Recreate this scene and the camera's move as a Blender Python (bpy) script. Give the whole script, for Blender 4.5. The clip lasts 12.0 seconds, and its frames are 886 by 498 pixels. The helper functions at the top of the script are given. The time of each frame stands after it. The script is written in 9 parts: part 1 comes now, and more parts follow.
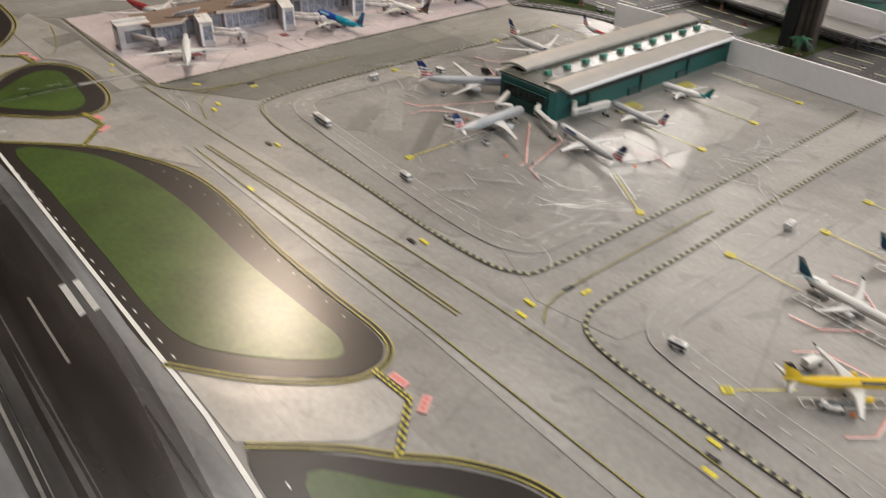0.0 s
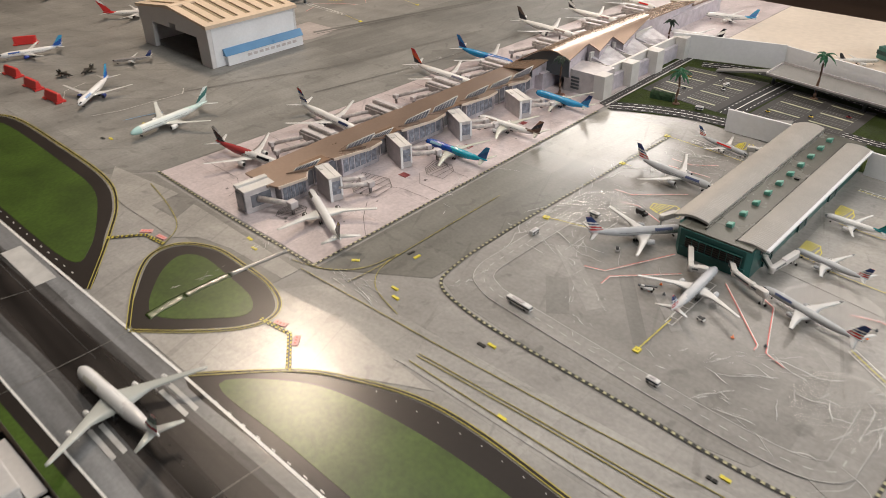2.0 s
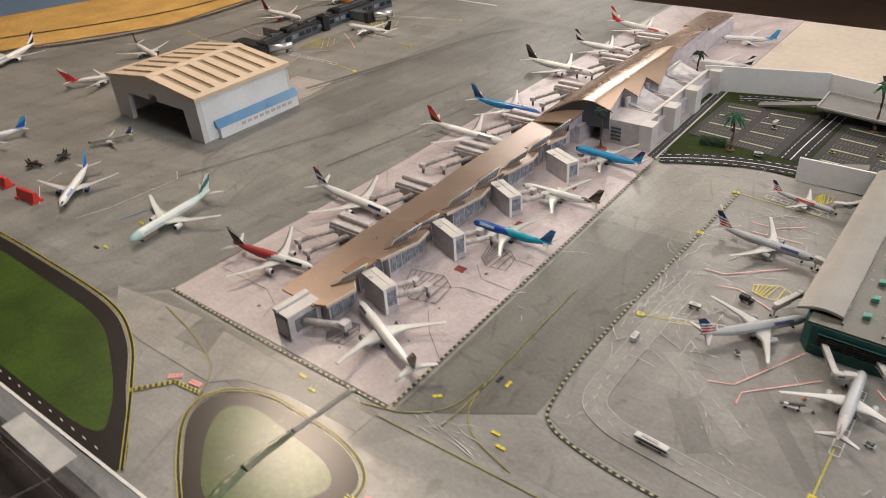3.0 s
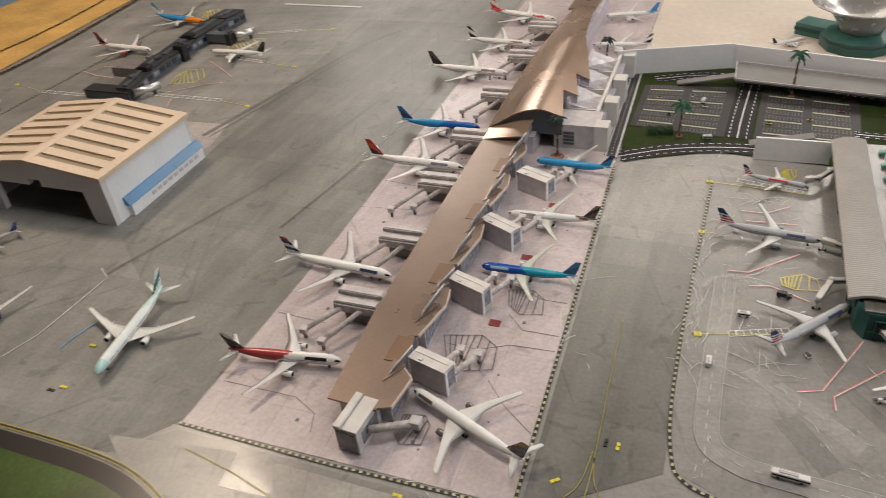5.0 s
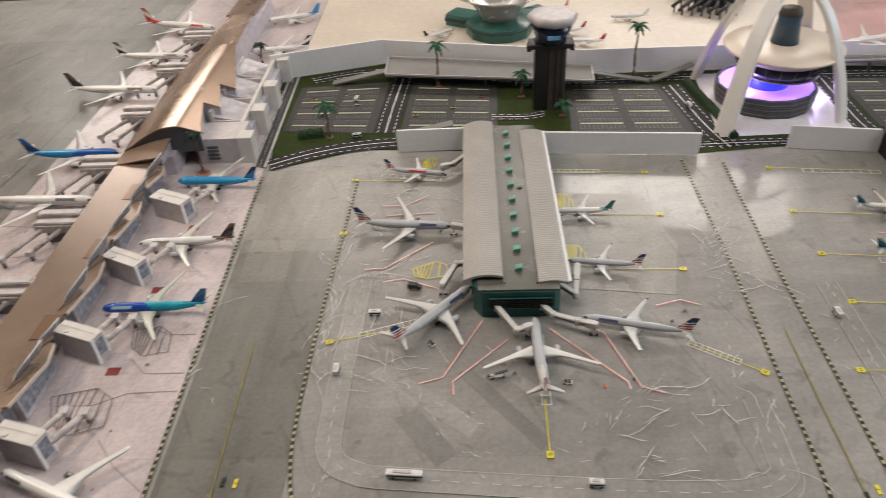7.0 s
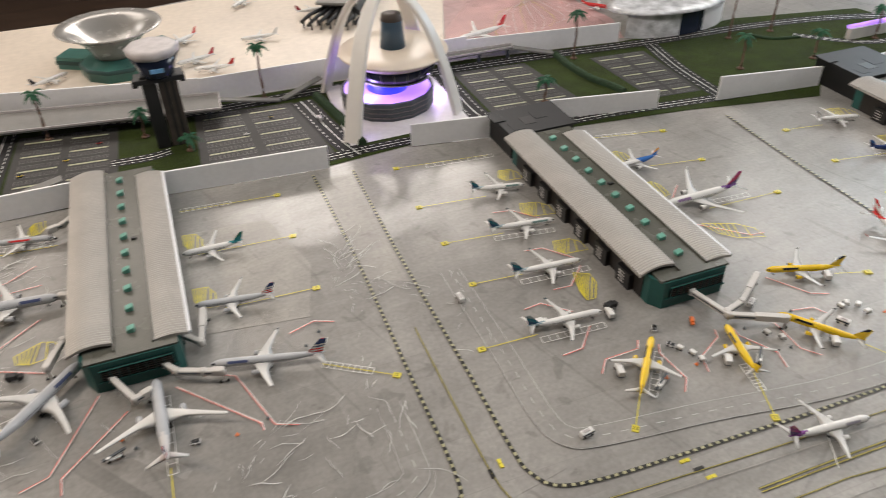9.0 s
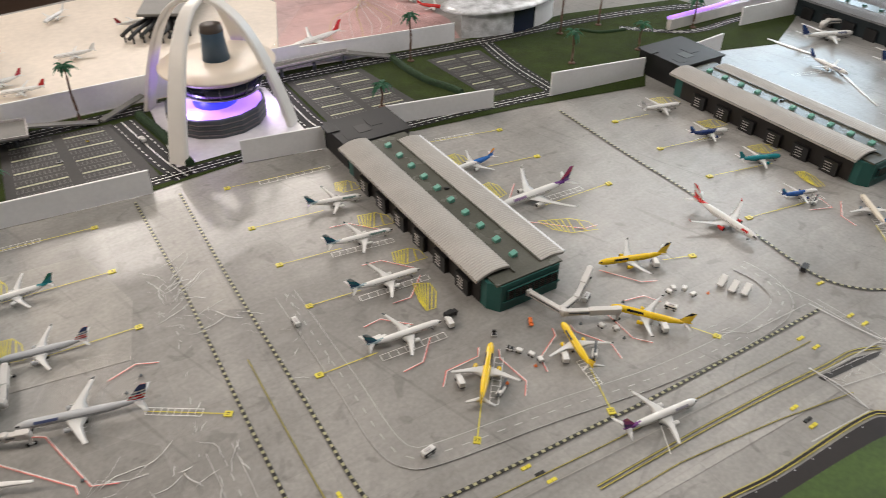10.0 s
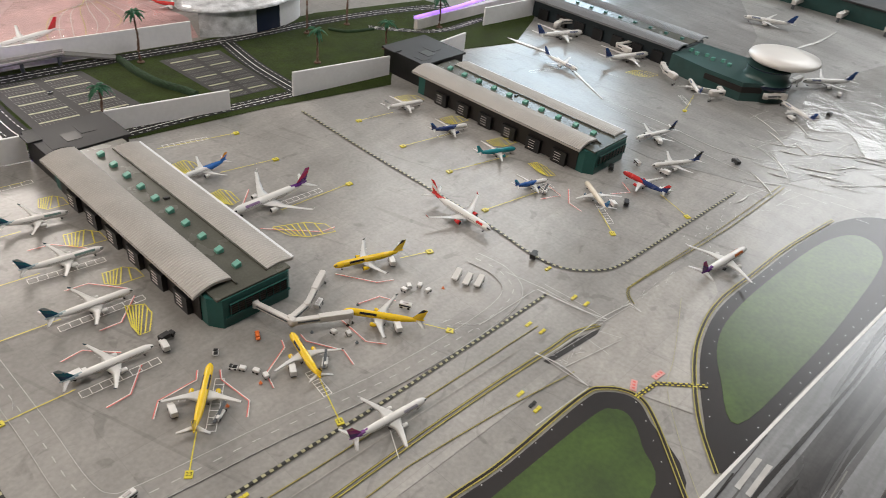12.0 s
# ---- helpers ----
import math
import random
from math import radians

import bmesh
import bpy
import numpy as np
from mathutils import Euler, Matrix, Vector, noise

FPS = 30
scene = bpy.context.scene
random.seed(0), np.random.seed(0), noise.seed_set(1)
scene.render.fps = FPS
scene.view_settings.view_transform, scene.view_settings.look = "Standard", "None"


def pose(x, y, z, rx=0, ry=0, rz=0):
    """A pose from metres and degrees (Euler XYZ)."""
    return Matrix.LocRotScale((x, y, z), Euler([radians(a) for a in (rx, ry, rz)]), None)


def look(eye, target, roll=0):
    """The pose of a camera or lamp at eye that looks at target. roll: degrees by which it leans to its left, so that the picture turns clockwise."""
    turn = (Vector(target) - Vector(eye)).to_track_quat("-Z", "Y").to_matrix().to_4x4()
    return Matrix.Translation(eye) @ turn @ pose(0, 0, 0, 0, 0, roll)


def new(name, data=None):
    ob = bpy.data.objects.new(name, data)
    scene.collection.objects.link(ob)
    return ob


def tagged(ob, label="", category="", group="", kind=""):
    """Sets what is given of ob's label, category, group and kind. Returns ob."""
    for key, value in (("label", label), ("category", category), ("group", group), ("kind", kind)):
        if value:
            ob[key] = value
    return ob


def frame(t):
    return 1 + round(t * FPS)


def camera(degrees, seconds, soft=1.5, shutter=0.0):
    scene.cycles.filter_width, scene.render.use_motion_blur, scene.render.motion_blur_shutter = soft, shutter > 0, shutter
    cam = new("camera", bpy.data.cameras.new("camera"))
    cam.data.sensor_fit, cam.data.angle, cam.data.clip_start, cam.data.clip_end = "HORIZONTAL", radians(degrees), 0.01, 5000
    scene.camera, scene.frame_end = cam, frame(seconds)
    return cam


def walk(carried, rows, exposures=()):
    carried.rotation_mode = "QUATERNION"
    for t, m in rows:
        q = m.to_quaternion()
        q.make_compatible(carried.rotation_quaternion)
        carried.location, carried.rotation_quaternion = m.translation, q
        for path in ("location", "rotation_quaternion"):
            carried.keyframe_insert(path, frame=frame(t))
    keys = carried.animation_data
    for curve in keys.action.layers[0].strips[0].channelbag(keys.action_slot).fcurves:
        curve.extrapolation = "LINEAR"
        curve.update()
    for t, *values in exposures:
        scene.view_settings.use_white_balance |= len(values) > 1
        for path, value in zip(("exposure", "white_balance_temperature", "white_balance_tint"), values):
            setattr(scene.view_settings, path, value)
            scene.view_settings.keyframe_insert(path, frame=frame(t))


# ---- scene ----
cam = camera(61.9, 12.0, 0.5, 0.4)
PATH = [
    (0, (0.711, -0.557, 0.438), (-0.552, 0.549, -0.647), 1.4),
    (0.5, (0.592, -0.585, 0.511), (-0.718, 0.483, -0.558), 0.4),
    (1, (0.478, -0.66, 0.586), (-0.845, 0.401, -0.474), -1.9),
    (1.5, (0.404, -0.701, 0.617), (-0.867, 0.417, -0.449), -2.7),
    (2, (0.327, -0.692, 0.627), (-0.84, 0.519, -0.456), -1.1),
    (2.5, (0.156, -0.642, 0.634), (-0.944, 0.623, -0.457), -1.3),
    (3, (0.042, -0.629, 0.674), (-1.043, 0.661, -0.403), -4.0),
    (4.8, (-0.302, -0.656, 0.756), (-1.003, 0.815, -0.402), -6.7),
    (5, (-0.301, -0.645, 0.755), (-0.949, 0.837, -0.42), -6.3),
    (5.5, (-0.27, -0.612, 0.744), (-0.77, 0.903, -0.462), -5.5),
    (6, (-0.209, -0.58, 0.739), (-0.577, 0.969, -0.472), -4.6),
    (6.5, (-0.14, -0.557, 0.726), (-0.374, 1.02, -0.482), -3.8),
    (7, (-0.079, -0.544, 0.718), (-0.168, 1.049, -0.488), -3.3),
    (7.2, (-0.051, -0.535, 0.718), (-0.086, 1.057, -0.492), -3.7),
    (8.8, (0.089, -0.529, 0.707), (0.588, 0.997, -0.485), -1.4),
    (9, (0.11, -0.525, 0.698), (0.679, 0.979, -0.492), -1.3),
    (9.5, (0.152, -0.52, 0.697), (0.883, 0.911, -0.495), -0.5),
    (10, (0.191, -0.519, 0.696), (1.041, 0.841, -0.498), 0.3),
    (10.5, (0.226, -0.525, 0.692), (1.205, 0.75, -0.498), 2.4),
    (11, (0.262, -0.538, 0.679), (1.37, 0.645, -0.493), 5.1),
    (11.5, (0.293, -0.549, 0.674), (1.499, 0.556, -0.476), 6.3),
    (12, (0.305, -0.556, 0.668), (1.561, 0.487, -0.488), 6.7),
]
walk(cam, [(t, look(eye, target, roll)) for t, eye, target, roll in PATH],
     exposures=((0.0, 0.24), (1.5, 0.30), (3.0, 0.18), (5.0, 0.05), (6.5, 0.07), (9.0, 0.18), (10.5, 0.20), (12.0, 0.16)))

# ---- light: ceiling bulbs over the table, added fill panels, a cool window in the east wall ----
world = bpy.data.worlds.new("room_air")
scene.world = world
world.use_nodes = True
world.node_tree.nodes["Background"].inputs[0].default_value = (0.9, 0.92, 1.0, 1)
world.node_tree.nodes["Background"].inputs[1].default_value = 0.3
scene.view_settings.exposure = 0.02


def bulb(x, y, z, watts, color, radius):
    data = bpy.data.lights.new("ceiling_bulb", "POINT")
    data.energy, data.color, data.shadow_soft_size = watts, color, radius
    new("ceiling_bulb", data).location = (x, y, z)


def panel_light(name, m, w, h, watts, color):
    data = bpy.data.lights.new(name, "AREA")
    data.shape, data.size, data.size_y, data.energy, data.color = "RECTANGLE", w, h, watts, color
    new(name, data).matrix_world = m


bulb(-2.17, 0.82, 2.0, 92, (1.0, 0.80, 0.62), 0.20)
panel_light("ceiling_or_fill_panel", look((1.10, 3.50, 2.08), (0.8, 1.2, 0.0)), 1.7, 1.5, 80, (1.0, 0.91, 0.84))
# added panel standing in for the glow of a pale ceiling
panel_light("ceiling_or_fill_panel", look((-0.45, 2.70, 2.08), (-0.3, 0.9, 0.0)), 1.3, 1.6, 22, (1.0, 0.89, 0.80))
panel_light("ceiling_or_fill_panel", look((-2.55, 4.10, 2.08), (-1.9, 1.5, 0.0)), 1.2, 1.9, 58, (1.0, 0.93, 0.87))
# two unseen overhead fills, added to brighten the table without visible reflections
panel_light("ceiling_or_fill_panel", look((1.4, -0.25, 2.1), (1.3, 0.1, 0.0)), 1.3, 0.5, 17, (1.0, 0.96, 0.92))
panel_light("ceiling_or_fill_panel", look((-0.6, 0.2, 2.1), (-0.6, 0.5, 0.0)), 1.3, 0.5, 16, (1.0, 0.95, 0.90))
panel_light("ceiling_or_fill_panel", look((3.1, 1.7, 2.08), (2.4, 1.1, 0.0)), 1.2, 1.8, 36, (1.0, 0.97, 0.94))
panel_light("window_light", look((4.22, -0.25, 1.3), (1.5, -0.2, 0.9)), 1.5, 1.6, 38, (0.95, 0.98, 1.0))
panel_light("window_light", look((4.22, 1.75, 0.95), (1.5, 0.6, 0.4)), 1.3, 1.1, 27, (0.66, 0.85, 1.0))


# ---- materials ----
def material(name, color, rough=0.5, metal=0.0, spec=0.5, vary=0.0, scale=40.0, fine=0.0, bump=0.0, bump_scale=300.0, emit=None, coat=0.0, stretch=(1, 1, 1)):
    """A Principled surface whose colour wanders at two scales, with a fine relief."""
    m = bpy.data.materials.new(name)
    m.use_nodes = True
    nt = m.node_tree
    b = nt.nodes["Principled BSDF"]
    b.inputs["Base Color"].default_value = (*color, 1)
    b.inputs["Roughness"].default_value = rough
    b.inputs["Metallic"].default_value = metal
    b.inputs["Specular IOR Level"].default_value = spec
    if coat:
        b.inputs["Coat Weight"].default_value = coat
        b.inputs["Coat Roughness"].default_value = 0.25
    if emit:
        b.inputs["Emission Color"].default_value = (*emit[0], 1)
        b.inputs["Emission Strength"].default_value = emit[1]
    geo = nt.nodes.new("ShaderNodeNewGeometry")
    mp = nt.nodes.new("ShaderNodeMapping")
    mp.inputs["Scale"].default_value = stretch
    nt.links.new(geo.outputs["Position"], mp.inputs["Vector"])
    if vary or fine:
        n1, n2 = nt.nodes.new("ShaderNodeTexNoise"), nt.nodes.new("ShaderNodeTexNoise")
        n1.inputs["Scale"].default_value, n2.inputs["Scale"].default_value = scale, scale * 14
        n1.inputs["Detail"].default_value, n2.inputs["Detail"].default_value = 4, 3
        for n in (n1, n2):
            nt.links.new(mp.outputs[0], n.inputs["Vector"])
        value = None
        for n, amount in ((n1, vary), (n2, fine)):
            r = nt.nodes.new("ShaderNodeMapRange")
            r.inputs["From Min"].default_value, r.inputs["From Max"].default_value = 0.3, 0.7
            r.inputs["To Min"].default_value, r.inputs["To Max"].default_value = 1 - amount, 1 + amount
            nt.links.new(n.outputs["Fac"], r.inputs["Value"])
            if value is None:
                value = r.outputs[0]
            else:
                k = nt.nodes.new("ShaderNodeMath")
                k.operation = "MULTIPLY"
                nt.links.new(value, k.inputs[0])
                nt.links.new(r.outputs[0], k.inputs[1])
                value = k.outputs[0]
        v = nt.nodes.new("ShaderNodeVectorMath")
        v.operation = "SCALE"
        v.inputs[0].default_value = color
        nt.links.new(value, v.inputs["Scale"])
        nt.links.new(v.outputs[0], b.inputs["Base Color"])
        rr = nt.nodes.new("ShaderNodeMapRange")
        rr.inputs["To Min"].default_value, rr.inputs["To Max"].default_value = max(0.02, rough - 0.08), rough + 0.08
        nt.links.new(n1.outputs["Fac"], rr.inputs["Value"])
        nt.links.new(rr.outputs[0], b.inputs["Roughness"])
    if bump:
        n3, bp = nt.nodes.new("ShaderNodeTexNoise"), nt.nodes.new("ShaderNodeBump")
        n3.inputs["Scale"].default_value = bump_scale
        nt.links.new(geo.outputs["Position"], n3.inputs["Vector"])
        bp.inputs["Strength"].default_value, bp.inputs["Distance"].default_value = bump, 0.002
        nt.links.new(n3.outputs["Fac"], bp.inputs["Height"])
        nt.links.new(bp.outputs[0], b.inputs["Normal"])
    return m


def print_mat(name, color, vary=0.16, scale=5.0, rough=0.36, fine=0.06, stretch=(1, 1, 1)):
    """Glossy laminated print."""
    return material(name, color, rough, 0, 0.5, vary, scale, fine, 0.05, 18.0, stretch=stretch)


def worn_print(name, color, cloud=0.3, streak=0.2, slabs=0.07, rough=0.32, turns=(12, 78), slab=(0.12, 0.075), joint=0.9, fibre=0.0, spec=0.35, stain=0.12, coat=0.5, gloss=(0.13, 0.26), fade=None):
    """Aerial print of worn concrete under glossy laminate: clouds, wipe streaks, slab tones and joints; fade=(y0, y1,
    colour) paints in a reflected sheen that grows northwards.
    """
    m = bpy.data.materials.new(name)
    m.use_nodes = True
    nt = m.node_tree
    b = nt.nodes["Principled BSDF"]
    b.inputs["Specular IOR Level"].default_value = spec
    geo = nt.nodes.new("ShaderNodeNewGeometry")
    value = None

    def times(sock):
        nonlocal value
        if value is None:
            value = sock
            return
        k = nt.nodes.new("ShaderNodeMath")
        k.operation = "MULTIPLY"
        nt.links.new(value, k.inputs[0])
        nt.links.new(sock, k.inputs[1])
        value = k.outputs[0]

    def noise(scale, amount, turn=0.0, stretch=(1, 1, 1), detail=4, warp=0.0, lo=0.3, hi=0.7):
        mp, n, r = (nt.nodes.new(k) for k in ("ShaderNodeMapping", "ShaderNodeTexNoise", "ShaderNodeMapRange"))
        mp.vector_type = "TEXTURE"
        mp.inputs["Rotation"].default_value = (0, 0, math.radians(turn))
        mp.inputs["Scale"].default_value = stretch
        n.inputs["Scale"].default_value, n.inputs["Detail"].default_value, n.inputs["Distortion"].default_value = scale, detail, warp
        r.inputs["From Min"].default_value, r.inputs["From Max"].default_value = lo, hi
        r.inputs["To Min"].default_value, r.inputs["To Max"].default_value = 1 - amount, 1 + amount
        nt.links.new(geo.outputs["Position"], mp.inputs["Vector"])
        nt.links.new(mp.outputs[0], n.inputs["Vector"])
        nt.links.new(n.outputs["Fac"], r.inputs["Value"])
        return n, r.outputs[0]

    n1, a = noise(4.0, cloud, 0, (1, 1, 1), 5, 0.6)
    times(a)
    n2, a = noise(9.0, streak, turns[0], (5, 0.6, 1), 4, 0.3)
    times(a)
    n3, a = noise(11.0, streak * 0.8, turns[1], (6, 0.5, 1), 4, 0.3)
    times(a)
    if fibre:
        _, a = noise(16.0, fibre, turns[0], (9, 0.3, 1), 5, 0.2)
        times(a)
    n4, a = noise(170.0, 0.10, 0, (1, 1, 1), 4)
    times(a)
    _, a = noise(42.0, 0.07, turns[0], (2.5, 0.8, 1), 4, 0.5)
    times(a)
    # scattered small stains and thin dark scuffs with edges of their own
    _, a = noise(26.0, -stain, 0, (1, 1, 1), 5, 0.8, 0.62, 0.68)
    times(a)
    _, a = noise(20.0, -stain * 0.7, turns[1] + 31, (8, 0.35, 1), 3, 0.6, 0.64, 0.68)
    times(a)

    def tiles(w, h, amount, mortar, dark):
        br = nt.nodes.new("ShaderNodeTexBrick")
        br.offset = 0.0
        br.inputs["Scale"].default_value = 1.0
        br.inputs["Brick Width"].default_value, br.inputs["Row Height"].default_value = w, h
        br.inputs["Mortar Size"].default_value, br.inputs["Mortar Smooth"].default_value = mortar, 0.4
        br.inputs["Color1"].default_value = (1 - amount, 1 - amount, 1 - amount, 1)
        br.inputs["Color2"].default_value = (1 + amount, 1 + amount, 1 + amount, 1)
        br.inputs["Mortar"].default_value = (dark, dark, dark, 1)
        nt.links.new(geo.outputs["Position"], br.inputs["Vector"])
        times(br.outputs["Color"])

    tiles(*slab, slabs, 0.0006, joint)
    tiles(slab[0] * 3.3, slab[1] * 3.7, slabs * 0.9, 0.0004, 0.97)
    v = nt.nodes.new("ShaderNodeVectorMath")
    v.operation = "SCALE"
    v.inputs[0].default_value = color
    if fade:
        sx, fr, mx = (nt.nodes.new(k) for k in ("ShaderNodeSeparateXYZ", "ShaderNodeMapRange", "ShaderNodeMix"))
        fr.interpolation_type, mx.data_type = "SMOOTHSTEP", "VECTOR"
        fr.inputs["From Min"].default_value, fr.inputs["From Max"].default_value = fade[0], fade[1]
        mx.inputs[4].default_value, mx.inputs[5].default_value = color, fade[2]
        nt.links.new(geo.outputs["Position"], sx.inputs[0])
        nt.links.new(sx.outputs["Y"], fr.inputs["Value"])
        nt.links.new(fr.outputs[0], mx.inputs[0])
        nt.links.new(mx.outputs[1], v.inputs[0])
    nt.links.new(value, v.inputs["Scale"])
    nt.links.new(v.outputs[0], b.inputs["Base Color"])
    rr = nt.nodes.new("ShaderNodeMapRange")
    rr.inputs["From Min"].default_value, rr.inputs["From Max"].default_value = 0.3, 0.7
    rr.inputs["To Min"].default_value, rr.inputs["To Max"].default_value = rough - 0.08, rough + 0.10
    nt.links.new(n2.outputs["Fac"], rr.inputs["Value"])
    nt.links.new(rr.outputs[0], b.inputs["Roughness"])
    # clear laminate, not quite flat
    b.inputs["Coat Weight"].default_value = coat
    cr = nt.nodes.new("ShaderNodeMapRange")
    cr.inputs["From Min"].default_value, cr.inputs["From Max"].default_value = 0.35, 0.65
    cr.inputs["To Min"].default_value, cr.inputs["To Max"].default_value = gloss
    nt.links.new(n1.outputs["Fac"], cr.inputs["Value"])
    nt.links.new(cr.outputs[0], b.inputs["Coat Roughness"])
    n5, _ = noise(7.0, 0.1, 20, (1.5, 0.8, 1), 3, 0.8)
    bp = nt.nodes.new("ShaderNodeBump")
    bp.inputs["Strength"].default_value, bp.inputs["Distance"].default_value = 0.3, 0.004
    nt.links.new(n5.outputs["Fac"], bp.inputs["Height"])
    nt.links.new(bp.outputs[0], b.inputs["Coat Normal"])
    return m


M_APRON = worn_print("printed_concrete_grey", (0.238, 0.228, 0.214), 0.16, 0.10, 0.05, 0.50)
M_APRONM = worn_print("printed_concrete_film", (0.238, 0.228, 0.214), 0.16, 0.10, 0.05, 0.50, coat=0.4, gloss=(0.07, 0.13))
M_APRONP = worn_print("printed_concrete_dim", (0.206, 0.197, 0.184), 0.16, 0.10, 0.05, 0.50, coat=0.5, gloss=(0.10, 0.22))
M_PALE = worn_print("printed_concrete_pale", (0.272, 0.259, 0.238), 0.12, 0.10, 0.04, 0.45, coat=0.15)
M_PALEH = worn_print("printed_concrete_pad", (0.34, 0.305, 0.29), 0.12, 0.10, 0.04, 0.50, coat=0.1)
M_PALEG = worn_print("printed_concrete_glossy", (0.30, 0.285, 0.262), 0.12, 0.10, 0.04, 0.45, coat=1.0, gloss=(0.22, 0.28))
M_TAXI = worn_print("printed_asphalt_mid", (0.175, 0.168, 0.155), 0.16, 0.14, 0.06, 0.45, (8, 0))
M_TAXI2 = worn_print("printed_taxiway_grey", (0.268, 0.258, 0.242), 0.16, 0.12, 0.06, 0.45, (8, 0), coat=0.8)
M_TAXIF = worn_print("printed_taxiway_far", (0.150, 0.147, 0.136), 0.16, 0.14, 0.09, 0.55, (88, 80), (0.11, 0.075), coat=0.1)
M_APRONE = worn_print("printed_concrete_east", (0.225, 0.220, 0.210), 0.16, 0.12, 0.05, 0.45, (88, 70), coat=0.32, gloss=(0.08, 0.18))
M_APRONW = worn_print("printed_concrete_west", (0.180, 0.175, 0.163), 0.16, 0.12, 0.07, 0.55, (88, 12), (0.16, 0.10), coat=0.1)
M_APRONG = worn_print("printed_concrete_mirror", (0.225, 0.220, 0.215), 0.16, 0.12, 0.05, 0.45, (88, 70), coat=1.0, gloss=(0.08, 0.20))
M_TAXIS = worn_print("printed_asphalt_streak", (0.122, 0.119, 0.109), 0.20, 0.16, 0.06, 0.55, (75, 84), coat=0.1)
# the olive taxiway's northern end is lightened to paint in the room's grazing reflection
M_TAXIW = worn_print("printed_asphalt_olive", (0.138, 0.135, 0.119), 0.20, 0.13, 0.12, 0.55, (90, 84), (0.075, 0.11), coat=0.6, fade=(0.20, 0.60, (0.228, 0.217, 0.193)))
M_PINK = worn_print("printed_concrete_pink", (0.41, 0.355, 0.355), 0.10, 0.08, 0.04, 0.40, (60, 100), (0.09, 0.09), 0.8, coat=0.15)
M_CREAM = print_mat("cream_sheet", (0.655, 0.575, 0.485), 0.08, 4.0, 0.4)
M_ROSE = worn_print("printed_concrete_rose", (0.42, 0.27, 0.26), 0.2, 0.1, 0.04, 0.4, coat=0.9, gloss=(0.12, 0.22))
M_SHOULDER = material("printed_shoulder_dark", (0.019, 0.0145, 0.0125), 0.5, 0, 0.15, 0.2, 9.0, 0.06, 0.05, 18.0, coat=0.6)
M_TURF = material("printed_turf", (0.045, 0.083, 0.010), 0.5, 0, 0.15, 0.28, 11.0, 0.16, 0.05, 18.0, coat=0.8)
M_RUNWAY = worn_print("printed_runway", (0.155, 0.157, 0.160), 0.22, 0.26, 0.03, 0.30, (-1, 1), (0.3, 0.09), 0.9, 0.28, 0.45)
M_RUBBER = worn_print("printed_rubber_streak", (0.020, 0.0170, 0.0155), 0.3, 0.35, 0.02, 0.27, (-1, 1), (0.3, 0.09), 0.9, 0.5, 0.32)
M_RUBBERL = worn_print("printed_rubber_grey", (0.060, 0.058, 0.057), 0.3, 0.5, 0.02, 0.27, (-1, 1), (0.3, 0.09), 0.9, 0.5, 0.32)
M_ROAD = material("printed_road", (0.018, 0.018, 0.019), 0.6, 0, 0.2, 0.2, 12.0, 0.1)
M_PARK = material("printed_parking", (0.042, 0.040, 0.039), 0.55, 0, 0.25, 0.16, 10.0, 0.1)
M_LAWN = material("flocked_lawn", (0.029, 0.044, 0.008), 0.9, 0, 0.2, 0.25, 18.0, 0.25, 0.5, 900.0)
M_OCHRE = material("sand_ochre", (0.5, 0.31, 0.1), 0.8, 0, 0.2, 0.18, 8.0, 0.12)
M_SEA = print_mat("printed_sea", (0.16, 0.24, 0.36), 0.1, 3.0, 0.3)
M_PW = material("paint_white", (0.78, 0.77, 0.74), 0.35, vary=0.08, scale=50)
M_PY = material("paint_yellow", (0.70, 0.60, 0.06), 0.35, vary=0.12, scale=50)
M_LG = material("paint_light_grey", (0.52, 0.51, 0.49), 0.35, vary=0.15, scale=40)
M_TAXID = material("paint_line_casing", (0.085, 0.08, 0.07), 0.4, vary=0.2, scale=40)
M_PYD = material("paint_yellow_dull", (0.43, 0.37, 0.075), 0.35, vary=0.2, scale=40)
M_PR = material("paint_red", (0.75, 0.16, 0.14), 0.35, vary=0.1, scale=50)
M_PYW = material("paint_pale_yellow", (0.42, 0.40, 0.24), 0.4, vary=0.2, scale=60)
M_PPINK = material("paint_salmon", (0.72, 0.36, 0.33), 0.35, vary=0.1, scale=50)
M_PB = material("paint_black", (0.025, 0.024, 0.022), 0.35)
M_PBLUE = material("paint_blue", (0.15, 0.36, 0.62), 0.35, vary=0.15, scale=60)
M_FOAM = material("white_foam_board", (0.80, 0.795, 0.80), 0.6, vary=0.04, scale=9, fine=0.03, bump=0.1)
M_CARD = material("white_card", (0.52, 0.50, 0.48), 0.6, vary=0.06, scale=9, fine=0.04)
M_TEAL = material("teal_plastic", (0.022, 0.098, 0.088), 0.40, 0, 0.35, vary=0.14, scale=30, fine=0.05)
M_TEALM = material("teal_plastic_mid", (0.045, 0.15, 0.13), 0.3, vary=0.2, scale=30)
M_TEALD = material("teal_plastic_deep", (0.012, 0.05, 0.047), 0.4, vary=0.14, scale=30)
M_ROOFG = material("ribbed_roof_grey", (0.43, 0.405, 0.375), 0.42, vary=0.07, scale=25, fine=0.05)
M_ROOFD = material("flat_roof_grey", (0.100, 0.100, 0.084), 0.26, 0, 0.4, vary=0.12, scale=22, fine=0.08)
